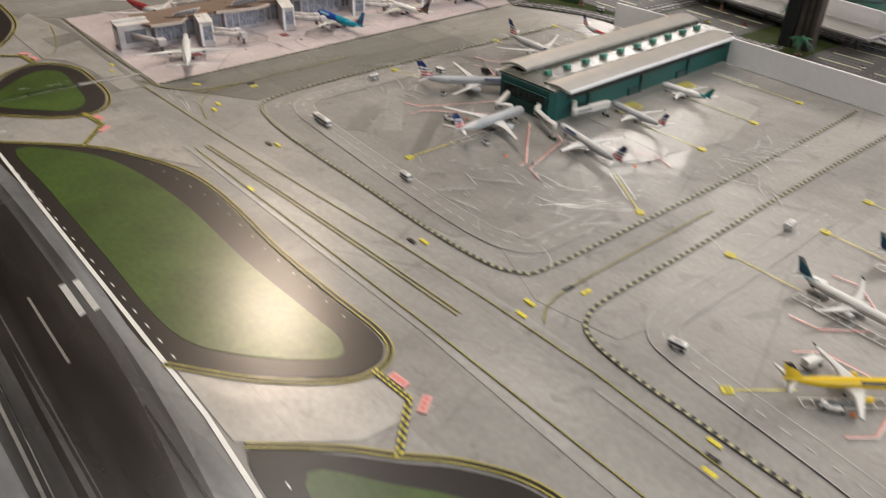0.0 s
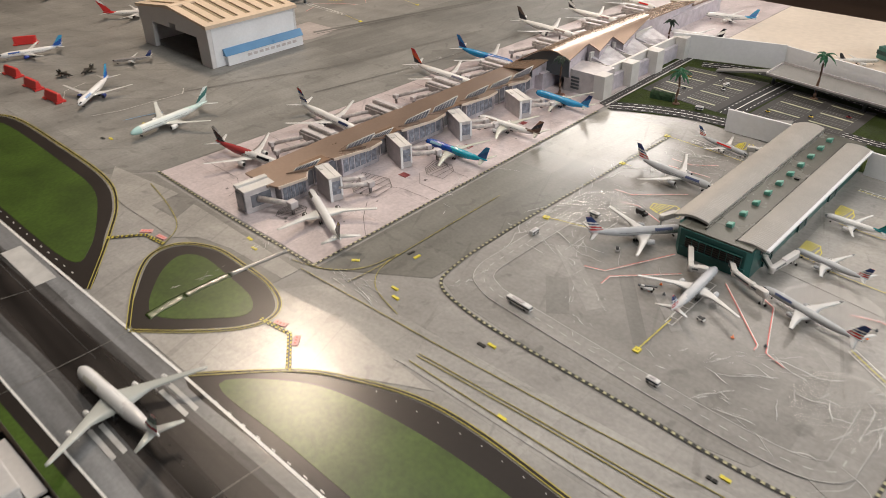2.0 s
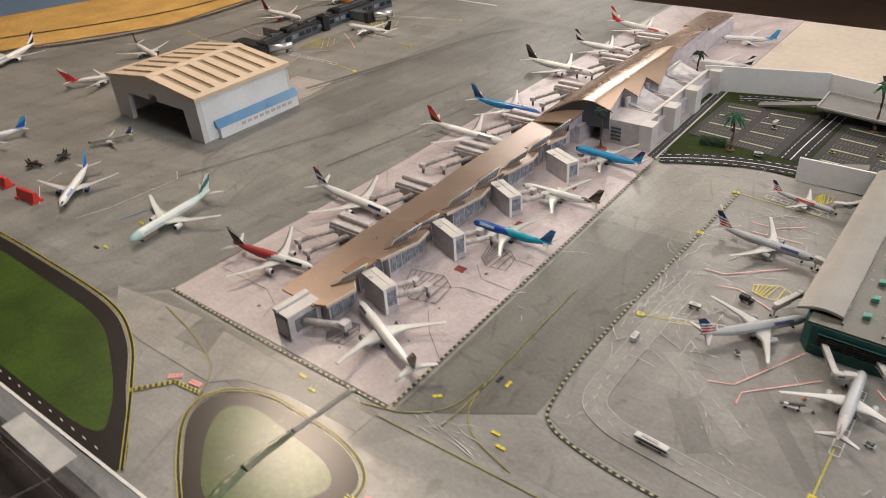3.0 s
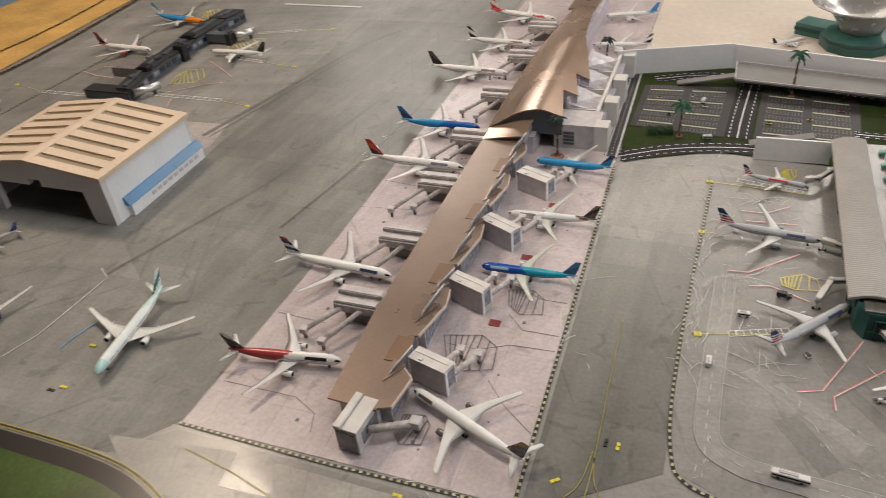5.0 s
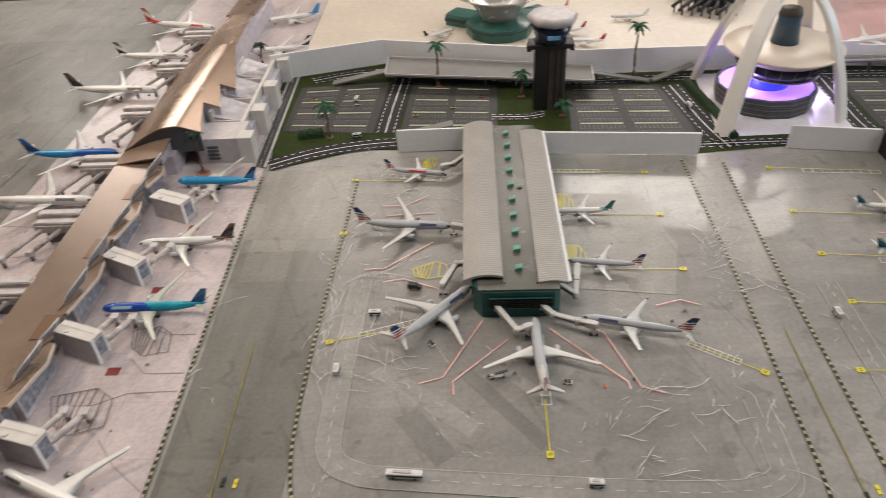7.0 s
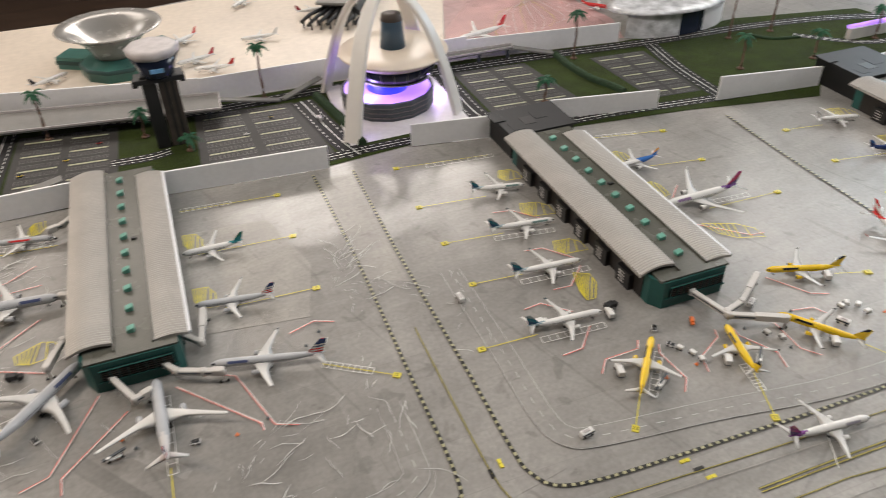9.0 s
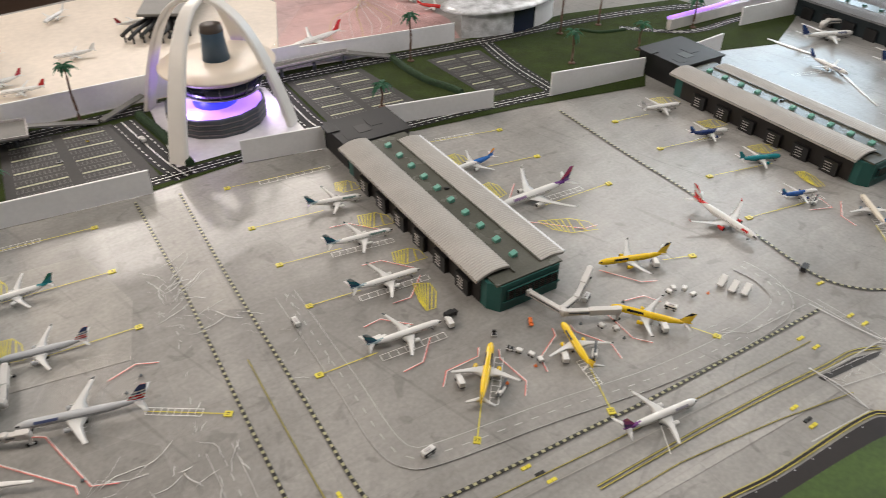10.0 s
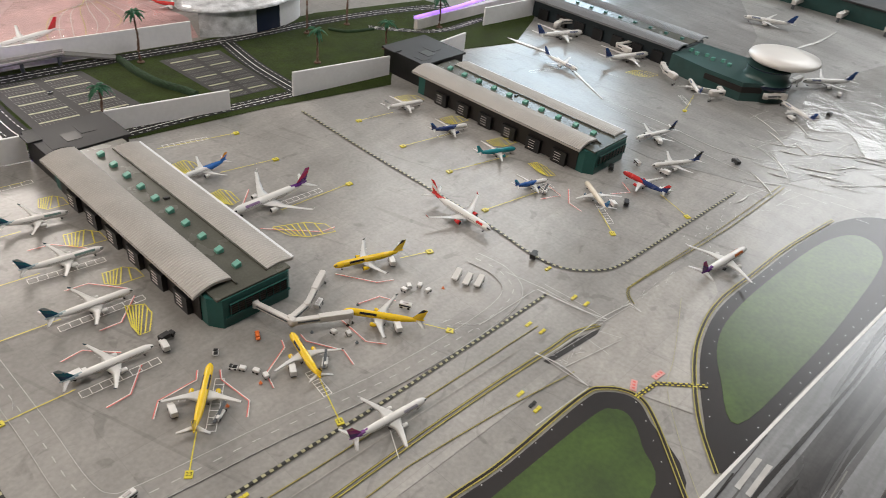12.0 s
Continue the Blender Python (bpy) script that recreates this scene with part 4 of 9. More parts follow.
for x, y, x2, y2 in ((0.408, 0.125, 0.49, 0.122), (0.451, 0.256, 0.53, 0.249), (0.451, 0.368, 0.55, 0.357), (0.449, 0.483, 0.57, 0.470), (0.455, 0.624, 0.631, 0.603)):
    stand((x, y), (x2, y2))
stand((0.522, -0.067), (0.56, -0.02), "23")
stand((0.686, -0.116), (0.712, -0.045), "25")
stand((0.899, -0.092), (0.881, -0.059))
stand((1.008, 0.054), (0.96, 0.07))
stand((1.042, 0.284), (0.90, 0.287))
stand((0.993, 0.429), (0.89, 0.446))
stand((0.994, 0.554), (0.85, 0.582))
for x, y, x2, y2 in ((1.218, 0.460, 1.30, 0.448), (1.215, 0.329, 1.33, 0.310), (1.216, 0.207, 1.353, 0.178), (1.169, 0.079, 1.296, 0.058), (1.286, -0.104, 1.33, -0.046), (1.441, -0.161, 1.47, -0.09), (1.86, 0.07, 1.96, 0.10)):
    stand((x, y), (x2, y2))
stand((-1.404, 0.764), (-1.495, 0.780))
stand((-1.407, 1.009), (-1.506, 1.026))
stand((-1.433, 1.296), (-1.534, 1.272))
stand((-2.185, 0.778), (-2.073, 0.752))
for a, b in (((-1.495, 0.782), (-1.699, 0.785)), ((-1.506, 1.028), (-1.628, 1.046)), ((-1.534, 1.273), (-1.683, 1.231)), ((-2.073, 0.750), (-1.910, 0.749))):
    ladder(a, b, 0.014, 12, 0.0016)
for a, b in (((0.205, 0.180), (0.262, 0.142)), ((0.005, 0.075), (0.006, 0.20)), ((-0.245, 0.205), (-0.165, 0.232)), ((-0.25, 0.634), (-0.14, 0.612)), ((0.066, 0.633), (0.15, 0.627)), ((0.51, 0.61), (0.64, 0.598)),
             ((0.49, 0.110), (0.585, 0.104)), ((0.52, 0.232), (0.63, 0.224)), ((0.53, 0.348), (0.63, 0.334)), ((0.57, -0.032), (0.622, 0.03)), ((0.702, -0.075), (0.709, -0.03)), ((0.86, 0.583), (0.94, 0.567)),
             ((0.90, 0.303), (0.99, 0.297)), ((1.285, 0.066), (1.33, 0.055)), ((1.30, 0.315), (1.35, 0.303)), ((1.31, -0.085), (1.345, -0.035)), ((1.73, 0.42), (1.85, 0.39)), ((1.9, 0.08), (1.93, 0.12))):
    ladder(a, b)
for q in ([(-0.177, 0.352), (-0.129, 0.376), (-0.120, 0.334), (-0.172, 0.325)], [(-0.175, 0.652), (-0.15, 0.655), (-0.15, 0.69), (-0.175, 0.69)], [(0.062, 0.405), (0.092, 0.402), (0.092, 0.35), (0.062, 0.36)], [(0.062, 0.555), (0.09, 0.55), (0.09, 0.50), (0.062, 0.51)], [(0.612, 0.425), (0.655, 0.415), (0.655, 0.375), (0.60, 0.385)], [(0.612, 0.305), (0.652, 0.30), (0.652, 0.265), (0.60, 0.27)]):
    hatch(q)
for q in ([(0.602, 0.222), (0.632, 0.205), (0.602, 0.158), (0.583, 0.160)], [(0.625, 0.54), (0.655, 0.535), (0.655, 0.50), (0.61, 0.505)], [(0.835, 0.515), (0.875, 0.52), (0.87, 0.47), (0.84, 0.465)], [(0.835, 0.395), (0.87, 0.40), (0.865, 0.35), (0.84, 0.345)], [(0.86, 0.255), (0.93, 0.225), (0.93, 0.185), (0.87, 0.205)], [(1.355, 0.50), (1.40, 0.49), (1.40, 0.455), (1.35, 0.46)]):
    hatch(q)
for q in ([(1.36, 0.37), (1.405, 0.36), (1.405, 0.33), (1.355, 0.335)], [(1.365, 0.245), (1.41, 0.235), (1.41, 0.205), (1.36, 0.21)], [(1.36, 0.135), (1.385, 0.125), (1.365, 0.075), (1.345, 0.085)], [(-1.706, 0.849), (-1.610, 0.880), (-1.673, 0.958), (-1.730, 0.940)], [(-1.690, 1.109), (-1.576, 1.130), (-1.618, 1.199), (-1.708, 1.168)], [(-1.945, 1.348), (-1.854, 1.332), (-1.913, 1.436), (-1.985, 1.420)], [(1.94, 0.28), (1.99, 0.27), (2.0, 0.22), (1.95, 0.23)]):
    hatch(q)
for q in ([(-0.64, 0.10), (-0.56, 0.12), (-0.55, 0.05), (-0.61, 0.03)], [(-0.64, -0.06), (-0.60, -0.05), (-0.60, -0.10), (-0.64, -0.11)], [(-0.575, 0.225), (-0.52, 0.235), (-0.51, 0.18), (-0.56, 0.17)]):
    hatch(q, 7, M_GATED)
red_line((-0.072, 0.234), (-0.127, 0.125), (-0.157, 0.115))
red_line((-0.039, 0.193), (-0.114, 0.117), (-0.113, 0.093))
red_line((0.020, 0.212), (0.111, 0.111), (0.112, 0.099))
red_line((0.077, 0.212), (0.094, 0.202), (0.126, 0.103), (0.154, 0.091))
red_line((0.176, 0.255), (0.213, 0.267), (0.239, 0.255))
red_line((-0.222, 0.321), (-0.191, 0.328), (-0.137, 0.303))
red_line((-0.253, 0.353), (-0.222, 0.355), (-0.148, 0.420))
red_line((-0.24, 0.53), (-0.20, 0.53), (-0.16, 0.56))
red_line((-0.23, 0.50), (-0.15, 0.505))
red_line((0.609, 0.060), (0.600, 0.047), (0.550, 0.046), (0.532, 0.025))
red_line((0.630, 0.043), (0.622, 0.028), (0.627, -0.022), (0.611, -0.041))
red_line((0.717, 0.038), (0.712, 0.025), (0.668, 0.002), (0.660, -0.024))
red_line((0.742, 0.031), (0.740, 0.016), (0.765, -0.029), (0.758, -0.056))
red_line((0.801, 0.018), (0.798, -0.035), (0.815, -0.056))
red_line((0.841, 0.029), (0.874, 0.022), (0.885, 0.000))
red_line((0.859, 0.102), (0.893, 0.048), (0.916, 0.037))
red_line((0.497, 0.175), (0.524, 0.178), (0.557, 0.145))
red_line((0.503, 0.073), (0.533, 0.075), (0.565, 0.110))
red_line((0.558, 0.300), (0.588, 0.296), (0.622, 0.254))
red_line((0.556, 0.198), (0.584, 0.196), (0.622, 0.234))
red_line((0.558, 0.418), (0.590, 0.412), (0.626, 0.370))
red_line((0.844, 0.263), (0.912, 0.198), (0.937, 0.195))
red_line((0.855, 0.330), (0.897, 0.371))
red_line((1.275, 0.04), (1.315, 0.025), (1.325, 0.065))
red_line((1.345, 0.03), (1.305, 0.0), (1.30, -0.03))
red_line((1.395, -0.03), (1.43, -0.05), (1.45, -0.02))
red_line((-1.621, 0.726), (-1.640, 0.770))
red_line((-1.68, 0.80), (-1.600, 0.865), (-1.554, 0.882))
red_line((-1.685, 1.011), (-1.595, 0.951), (-1.552, 0.918))
red_line((-2.047, 0.892), (-1.979, 0.869), (-1.912, 0.863))
red_line((-1.70, 1.15), (-1.62, 1.08), (-1.58, 1.09))
red_line((-1.90, 0.95), (-2.0, 0.93), (-2.02, 0.90))
for pts in ([(-1.42, -0.13), (-1.50, -0.09), (-1.52, -0.03)], [(-1.30, -0.12), (-1.28, -0.06), (-1.27, 0.09), (-1.30, 0.11)], [(-1.88, -0.17), (-1.70, -0.13)]):
    line("apron_line", pts, 0.0013, M_PW, 0.0019)

# service roads with dashed middles
def service_road(pts, w=0.030, tone=None):
    bm = bmesh.new()
    ribbon(bm, pts, w, 0.0011)
    part("service_road", bm, tone or M_APRON, ground, "printed service road")
    for d in (-w / 2, w / 2):
        line("service_road_edge", offset(pts, d), 0.0007, M_LG, 0.0018)
    dashed("service_road_dash", pts, 0.0010, 0.010, 0.013, M_LG, 0.0018)


service_road(smooth([(-0.255, 0.33), (-0.262, 0.08), (-0.258, 0.005), (-0.225, -0.022), (-0.169, -0.031), (0.059, -0.048), (0.20, -0.052), (0.255, -0.035), (0.262, 0.0), (0.262, 0.08)], 6))
service_road(smooth([(0.432, 0.30), (0.432, 0.10), (0.430, -0.005), (0.442, -0.045), (0.48, -0.060), (0.62, -0.078), (0.786, -0.104), (0.95, -0.110), (1.03, -0.095), (1.055, -0.05), (1.05, 0.0)], 6))
# a blue LED reflection painted as a stroke, and drag marks
line("blue_led_glint", smooth([(-1.20, 0.0), (-1.215, -0.05), (-1.22, -0.08)], 4), 0.0022, M_PBLUE, 0.0019)
for pts, w in (([(0.955, -0.196), (0.955, -0.246), (0.957, -0.276)], 0.0013), ([(1.061, -0.057), (1.073, -0.118), (1.081, -0.220)], 0.0009), ([(1.083, -0.114), (1.086, -0.151), (1.089, -0.218)], 0.0008), ([(1.141, -0.227), (1.142, -0.246)], 0.0016),
               ([(1.031, -0.227), (1.028, -0.264)], 0.0008), ([(1.058, -0.229), (1.071, -0.260)], 0.0008), ([(0.966, -0.2145), (1.056, -0.2235)], 0.0007), ([(1.079, -0.2215), (1.141, -0.2275)], 0.0008)):
    line("seam_line", pts, w, M_LG, 0.0021)
line("seam_line", [(0.70, -0.20), (0.72, -0.165), (0.73, -0.15)], 0.0012, M_PW, 0.0022)


# ---- aircraft models ----
M_BEL = material("aircraft_belly_grey", (0.48, 0.48, 0.49), 0.3, vary=0.04, scale=80)
M_WING = material("aircraft_wing_grey", (0.60, 0.595, 0.58), 0.35, vary=0.06, scale=60)
M_AW = material("aircraft_white", (0.76, 0.75, 0.73), 0.25, vary=0.03, scale=60)
M_INLET = material("engine_inlet_dark", (0.02, 0.02, 0.022), 0.5)
PAINTS = {}


def paint(r, g, b, rough=0.25):
    key = (r, g, b)
    if key not in PAINTS:
        PAINTS[key] = material("aircraft_paint", (r, g, b), rough, vary=0.04, scale=60)
    return PAINTS[key]


NAVY, RED, YELLOW = (0.02, 0.04, 0.14), (0.55, 0.03, 0.03), (0.80, 0.54, 0.02)
BLACKP, BLUE, TEALP = (0.02, 0.02, 0.025), (0.02, 0.15, 0.42), (0.01, 0.17, 0.19)
PURPLE, WHITEP, SKY = (0.10, 0.02, 0.16), (0.75, 0.74, 0.72), (0.05, 0.32, 0.55)


def loft(bm, sections, mi=0, cap=True):
    rings = [[bm.verts.new(p) for p in s] for s in sections]
    n = len(rings[0])
    for a, b in zip(rings, rings[1:]):
        for k in range(n):
            f = bm.faces.new((a[k], a[(k + 1) % n], b[(k + 1) % n], b[k]))
            f.smooth, f.material_index = True, mi
    if cap:
        bm.faces.new(rings[0][::-1]).material_index = mi
        bm.faces.new(rings[-1]).material_index = mi
    bmesh.ops.recalc_face_normals(bm, faces=bm.faces)
    return rings


FOIL = ((0.0, 0.0), (0.08, 0.55), (0.3, 1.0), (0.65, 0.7), (1.0, 0.05), (0.65, -0.35), (0.3, -0.55), (0.08, -0.4))


def foil(lead, chord, thick, up=(0, 0, 1)):
    """A wing section that runs back from its leading edge."""
    u = Vector(up)
    return [Vector(lead) + Vector((-c * chord, 0, 0)) + u * (h * thick * 0.5) for c, h in FOIL]


def aircraft(label, nose, heading, length, span, dia, body=(WHITEP,), rear=None, rear_at=0.78, fin=(WHITEP,), titles=None, titles_at=(0.16, 0.34), wing=None, tips=None,
             engine=None, engines=2, belly=True, jumbo=False, fin_rake=1.0, name="model_aircraft", group="model airliners", nose_paint=None, gear=True):
    """A die-cast airliner that stands on its wheels; nose: the place of its tip, heading: degrees from east."""
    L, R = length, dia / 2
    h0 = R * (1.62 if gear else 1.0) + 0.002
    d = Vector((math.cos(radians(heading)), math.sin(radians(heading))))
    base = Vector(nose) - d * L / 2
    top = thing(name, label, "model plane", base.x, base.y, 0.0022, heading, group)
    # fuselage
    rows_u = [0.0, 0.006, 0.02, 0.045, 0.075, 0.11, 0.15] + [0.15 + 0.03 * k for k in range(1, 18)] + [0.69, 0.73, 0.77, 0.81, 0.85, 0.89, 0.93, 0.97, 1.0]
    n = 20
    mats = [M_AW if body[0] == WHITEP else paint(*body[0]), M_BEL if belly else (M_AW if body[0] == WHITEP else paint(*body[0]))]
    slot = {}

    def use(c):
        if c not in slot:
            slot[c] = len(mats)
            mats.append(M_AW if c == WHITEP else paint(*c))
        return slot[c]

    bm = bmesh.new()
    rings = []
    for u in rows_u:
        if u < 0.13:
            k = math.sqrt(max(0.0, 1 - ((0.13 - u) / 0.13) ** 2.0)) ** 1.05
            r, cz = R * max(k, 0.03), -0.16 * R * (1 - u / 0.13) ** 1.5
        elif u < 0.64:
            r, cz = R, 0.0
        else:
            q = (u - 0.64) / 0.36
            r, cz = R * (1 - 0.88 * q ** 1.5), 0.60 * R * q ** 1.5
        tall = 1.14 if jumbo and u < 0.75 else 1.0
        rings.append([bm.verts.new((L / 2 - u * L, r * math.sin(2 * math.pi * k / n), h0 + cz + r * tall * math.cos(2 * math.pi * k / n))) for k in range(n)])
    for i in range(len(rings) - 1):
        u = (rows_u[i] + rows_u[i + 1]) / 2
        for k in range(n):
            f = bm.faces.new((rings[i][k], rings[i + 1][k], rings[i + 1][(k + 1) % n], rings[i][(k + 1) % n]))
            f.smooth = True
            ang = abs(((k + 0.5) / n + 0.5) % 1.0 - 0.5) * 360
            if rear and u > rear_at + 0.0012 * (ang - 90):
                f.material_index = use(rear)
            elif nose_paint and u < 0.10:
                f.material_index = use(nose_paint)
            elif u > 0.012 and u < 0.024 + 0.012 and 30 < ang < 75:
                f.material_index = use(BLACKP)
            elif titles and titles_at[0] < u < titles_at[1] and 44 < ang < 70:
                f.material_index = use(titles)
            elif belly and ang > 128:
                f.material_index = 1
            elif len(body) > 1 and u > 0.5 + 0.001 * (ang - 90):
                f.material_index = use(body[1])
    bm.faces.new(rings[-1][::-1])
    bm.faces.new(rings[0])
    bmesh.ops.recalc_face_normals(bm, faces=bm.faces)
    part("fuselage", bm, mats, top)
    # row of cabin windows on each side
    bm = bmesh.new()
    for s in (-1, 1):
        pts = []
        for j in range(2):
            z = h0 + R * (0.10 + 0.13 * j)
            y = s * math.sqrt(max(0, R * R - (z - h0) ** 2)) * 1.012
            pts.append((y, z))
        for k in range(30):
            x0 = L / 2 - L * (0.13 + 0.56 * k / 30)
            if 12 < k < 14:
                continue
            q = [(x0, *pts[0]), (x0 - L * 0.0095, *pts[0]), (x0 - L * 0.0095, *pts[1]), (x0, *pts[1])]
            bm.faces.new([bm.verts.new(p) for p in (q if s < 0 else q[::-1])])
    part("window_band", bm, M_INLET if body[0] != BLUE else M_AW, top, "dark cabin window band")
    # wings
    wide = dia > 0.0125
    sweep = 0.64 if wide else 0.52
    c0, c1 = L * (0.195 if jumbo else (0.165 if wide else 0.17)), L * 0.034
    xr = L * (0.5 - (0.33 if wide else 0.355))
    half = span / 2
    for s in (-1, 1):
        zr = h0 - R * 0.55
        secs = []
        for v, ch in ((0.03, c0 * 1.12), (0.13, c0), (0.38, c0 * 0.52), (0.7, c0 * 0.33), (0.95, c1 * 1.25), (1.0, c1 * 0.8)):
            x = xr - sweep * half * v
            secs.append(foil((x, s * half * v, zr + half * v * 0.085 + half * 0.02 * v * v), ch, ch * 0.105))
        bm = bmesh.new()
        loft(bm, secs)
        w = part("wing", bm, wing and paint(*wing) or M_WING, top, "swept grey wing")
        if tips:
            bm = bmesh.new()
            x, z = xr - sweep * half, zr + half * 0.105
            loft(bm, [foil((x, s * half, z), c1 * 0.85, 0.0008, (0, s, 0)), foil((x - c1 * 0.5, s * half * 1.012, z + span * 0.016), c1 * 0.62, 0.0006, (0, s, 0)), foil((x - c1 * 1.0, s * half * 1.025, z + span * 0.03), c1 * 0.35, 0.0005, (0, s, 0))])
            part("winglet", bm, paint(*tips), w, "upturned winglet")
        # flap fairings
        bm = bmesh.new()
        for v in (0.24, 0.42, 0.58):
            x, z = xr - sweep * half * v - c0 * (0.8 - v * 0.75), zr + half * v * 0.085 - R * 0.06
            tube(bm, [(x + L * 0.012, s * half * v, z), (x, s * half * v, z - 0.0006), (x - L * 0.022, s * half * v, z - 0.0002)], [0.0002, L * 0.0034, 0.0003], 6)
        part("flap_fairing", bm, M_WING, w)
        # tailplane
        bm = bmesh.new()
        zt, xt = h0 + R * 0.42, -L * 0.395
        hs = L * (0.165 if wide else 0.165)
        loft(bm, [foil((xt + L * 0.01, s * R * 0.1, zt), L * 0.085, 0.0014), foil((xt - hs * 0.62, s * hs, zt + hs * 0.10), L * 0.030, 0.0006)])
        part("tailplane", bm, wing and paint(*wing) or M_WING, top)
        # engines
        for v in ((0.34,) if engines == 2 else (0.31, 0.60)):
            rn = dia * (0.29 if engines == 2 else 0.20)
            ln = rn * 3.3
            x1, ye = xr - sweep * half * v + rn * 2.4, s * half * v
            ze = zr + half * v * 0.085 - rn * 0.95
            bm = bmesh.new()
            prof = ((rn * 0.72, -rn * 0.7, 1), (rn * 0.80, 0.0, 0), (rn * 0.93, -rn * 0.08, 0), (rn, -rn * 0.7, 0), (rn * 0.97, -ln * 0.55, 0), (rn * 0.72, -ln * 0.86, 0), (rn * 0.45, -ln, 0))
            rr = [[bm.verts.new((x1 + px, ye + pr * math.sin(2 * math.pi * k / 14), ze + pr * math.cos(2 * math.pi * k / 14))) for k in range(14)] for pr, px, _ in prof]
            for (a, b), pr in zip(zip(rr, rr[1:]), prof):
                for k in range(14):
                    f = bm.faces.new((a[k], b[k], b[(k + 1) % 14], a[(k + 1) % 14]))
                    f.smooth, f.material_index = True, pr[2]
            bm.faces.new(rr[0][::-1]).material_index = 1
            bm.faces.new(rr[-1]).material_index = 1
            bmesh.ops.recalc_face_normals(bm, faces=bm.faces)
            e = part("engine", bm, [engine and paint(*engine) or M_AW, M_INLET], top, "engine nacelle with a dark inlet")
            bm = boxes((x1 - ln * 0.95, x1 - rn * 1.2, ye - rn * 0.10, ye + rn * 0.10, ze + rn * 0.6, ze + rn * 1.25))
            part("pylon", bm, M_WING, e)
    # fin with its stripes
    bm = bmesh.new()
    fm = []
    for c in fin:
        fm.append(M_AW if c == WHITEP else paint(*c))
    nz, nx = 16, 6
    fh, cr, ct = L * (0.158 if wide else 0.150) * fin_rake, L * 0.138, L * 0.060
    xf, zf = -L * 0.345, h0 + R * 0.82
    for s in (-1, 1):
        g = []
        for i in range(nz + 1):
            t = i / nz
            ch, le, z = cr + (ct - cr) * t, xf - fh * 0.85 * t, zf + fh * t
            g.append([bm.verts.new((le - ch * k / nx, s * (0.0008 * (1 - t) + 0.0003) * math.sin(math.pi * min(0.97, max(0.06, k / nx))), z)) for k in range(nx + 1)])
        for i in range(nz):
            for k in range(nx):
                q = (g[i][k], g[i][k + 1], g[i + 1][k + 1], g[i + 1][k])
                f = bm.faces.new(q if s < 0 else q[::-1])
                if len(fm) > 3:
                    f.material_index = min(len(fm) - 1, int((i + (nx - 1 - k) * 0.3) / (nz + 2) * len(fm)))
                else:
                    f.material_index = min(len(fm) - 1, int((i + 1.4 * (nx - 1 - k)) / (nz + 6) * len(fm)))
        f = bm.faces.new(g[-1] if s < 0 else g[-1][::-1])
    bmesh.ops.remove_doubles(bm, verts=bm.verts, dist=0.00002)
    part("fin", bm, fm, top, "painted tail fin")
    # landing gear
    if gear:
        for gx, gy, w in ((L * 0.385, 0.0, 0.5), (L * -0.02, R * 1.1, 1.0), (L * -0.02, -R * 1.1, 1.0)):
            bm = bmesh.new()
            wr = R * 0.26
            tube(bm, [(gx, gy, h0 - R * 0.6), (gx, gy, wr)], R * 0.07, 6)
            for s in (-1, 1):
                for q in ((-1, 1) if wide and gy else (0,)):
                    tube(bm, [(gx + q * wr * 1.05, gy + s * R * 0.08, wr), (gx + q * wr * 1.05, gy + s * R * 0.28, wr)], wr * (1 if gy else 0.8), 10, 1)
            part("landing_gear", bm, [M_STEEL, M_TYRE], top)
    return top


def at_mid(nose, tail):
    """Nose place and heading from two ends of the centre line, for a model of its true length about their middle."""
    a, b = Vector(nose), Vector(tail)
    return (a + b) / 2, math.degrees(math.atan2(a.y - b.y, a.x - b.x))


def jet(label, nose, tail, length, span, dia, **kw):
    mid, head = at_mid(nose, tail)
    if mid.x < -0.44:
        k = min(1.18, max(1.0, (Vector(nose) - Vector(tail)).length / length))
        if -1.1 < mid.x < -0.72:
            k *= 1.07
        length, span, dia = length * k, span * k, dia * k
    d = Vector((math.cos(radians(head)), math.sin(radians(head))))
    return aircraft(label, mid + d * length / 2, head, length, span, dia, **kw)


A321, A320, A319 = (0.111, 0.0895, 0.0102), (0.094, 0.0895, 0.0102), (0.085, 0.086, 0.0102)
B777, B789, A333, A332 = (0.185, 0.162, 0.0157), (0.157, 0.151, 0.0146), (0.159, 0.151, 0.0143), (0.148, 0.151, 0.0143)
B788, A359, A351, B744, B738 = (0.142, 0.150, 0.0146), (0.167, 0.162, 0.0150), (0.185, 0.162, 0.0150), (0.177, 0.162, 0.0162), (0.0988, 0.0895, 0.0098)
FLAG = (RED, WHITEP, RED, WHITEP, NAVY, WHITEP, NAVY, NAVY, NAVY, NAVY, NAVY)
# grey and flag-tailed jets round the first pier
SILV = (0.46, 0.47, 0.49)
jet("silver grey jet with striped flag tail nosed to the pier", (-0.116, 0.446), (-0.277, 0.462), *B789, body=(SILV,), fin=FLAG, titles=(0.08, 0.1, 0.2), engine=SILV)
jet("silver jet with striped flag tail beside the pier end", (-0.087, 0.293), (-0.193, 0.174), *B789, body=(SILV,), fin=FLAG, titles=(0.08, 0.1, 0.2), engine=SILV)
jet("silver jet with pale wings facing the pier end", (-0.001, 0.222), (0.003, 0.079), *B788, body=(SILV,), fin=FLAG, rear=(0.6, 0.58, 0.57), rear_at=0.8, wing=(0.68, 0.67, 0.65), engine=SILV)
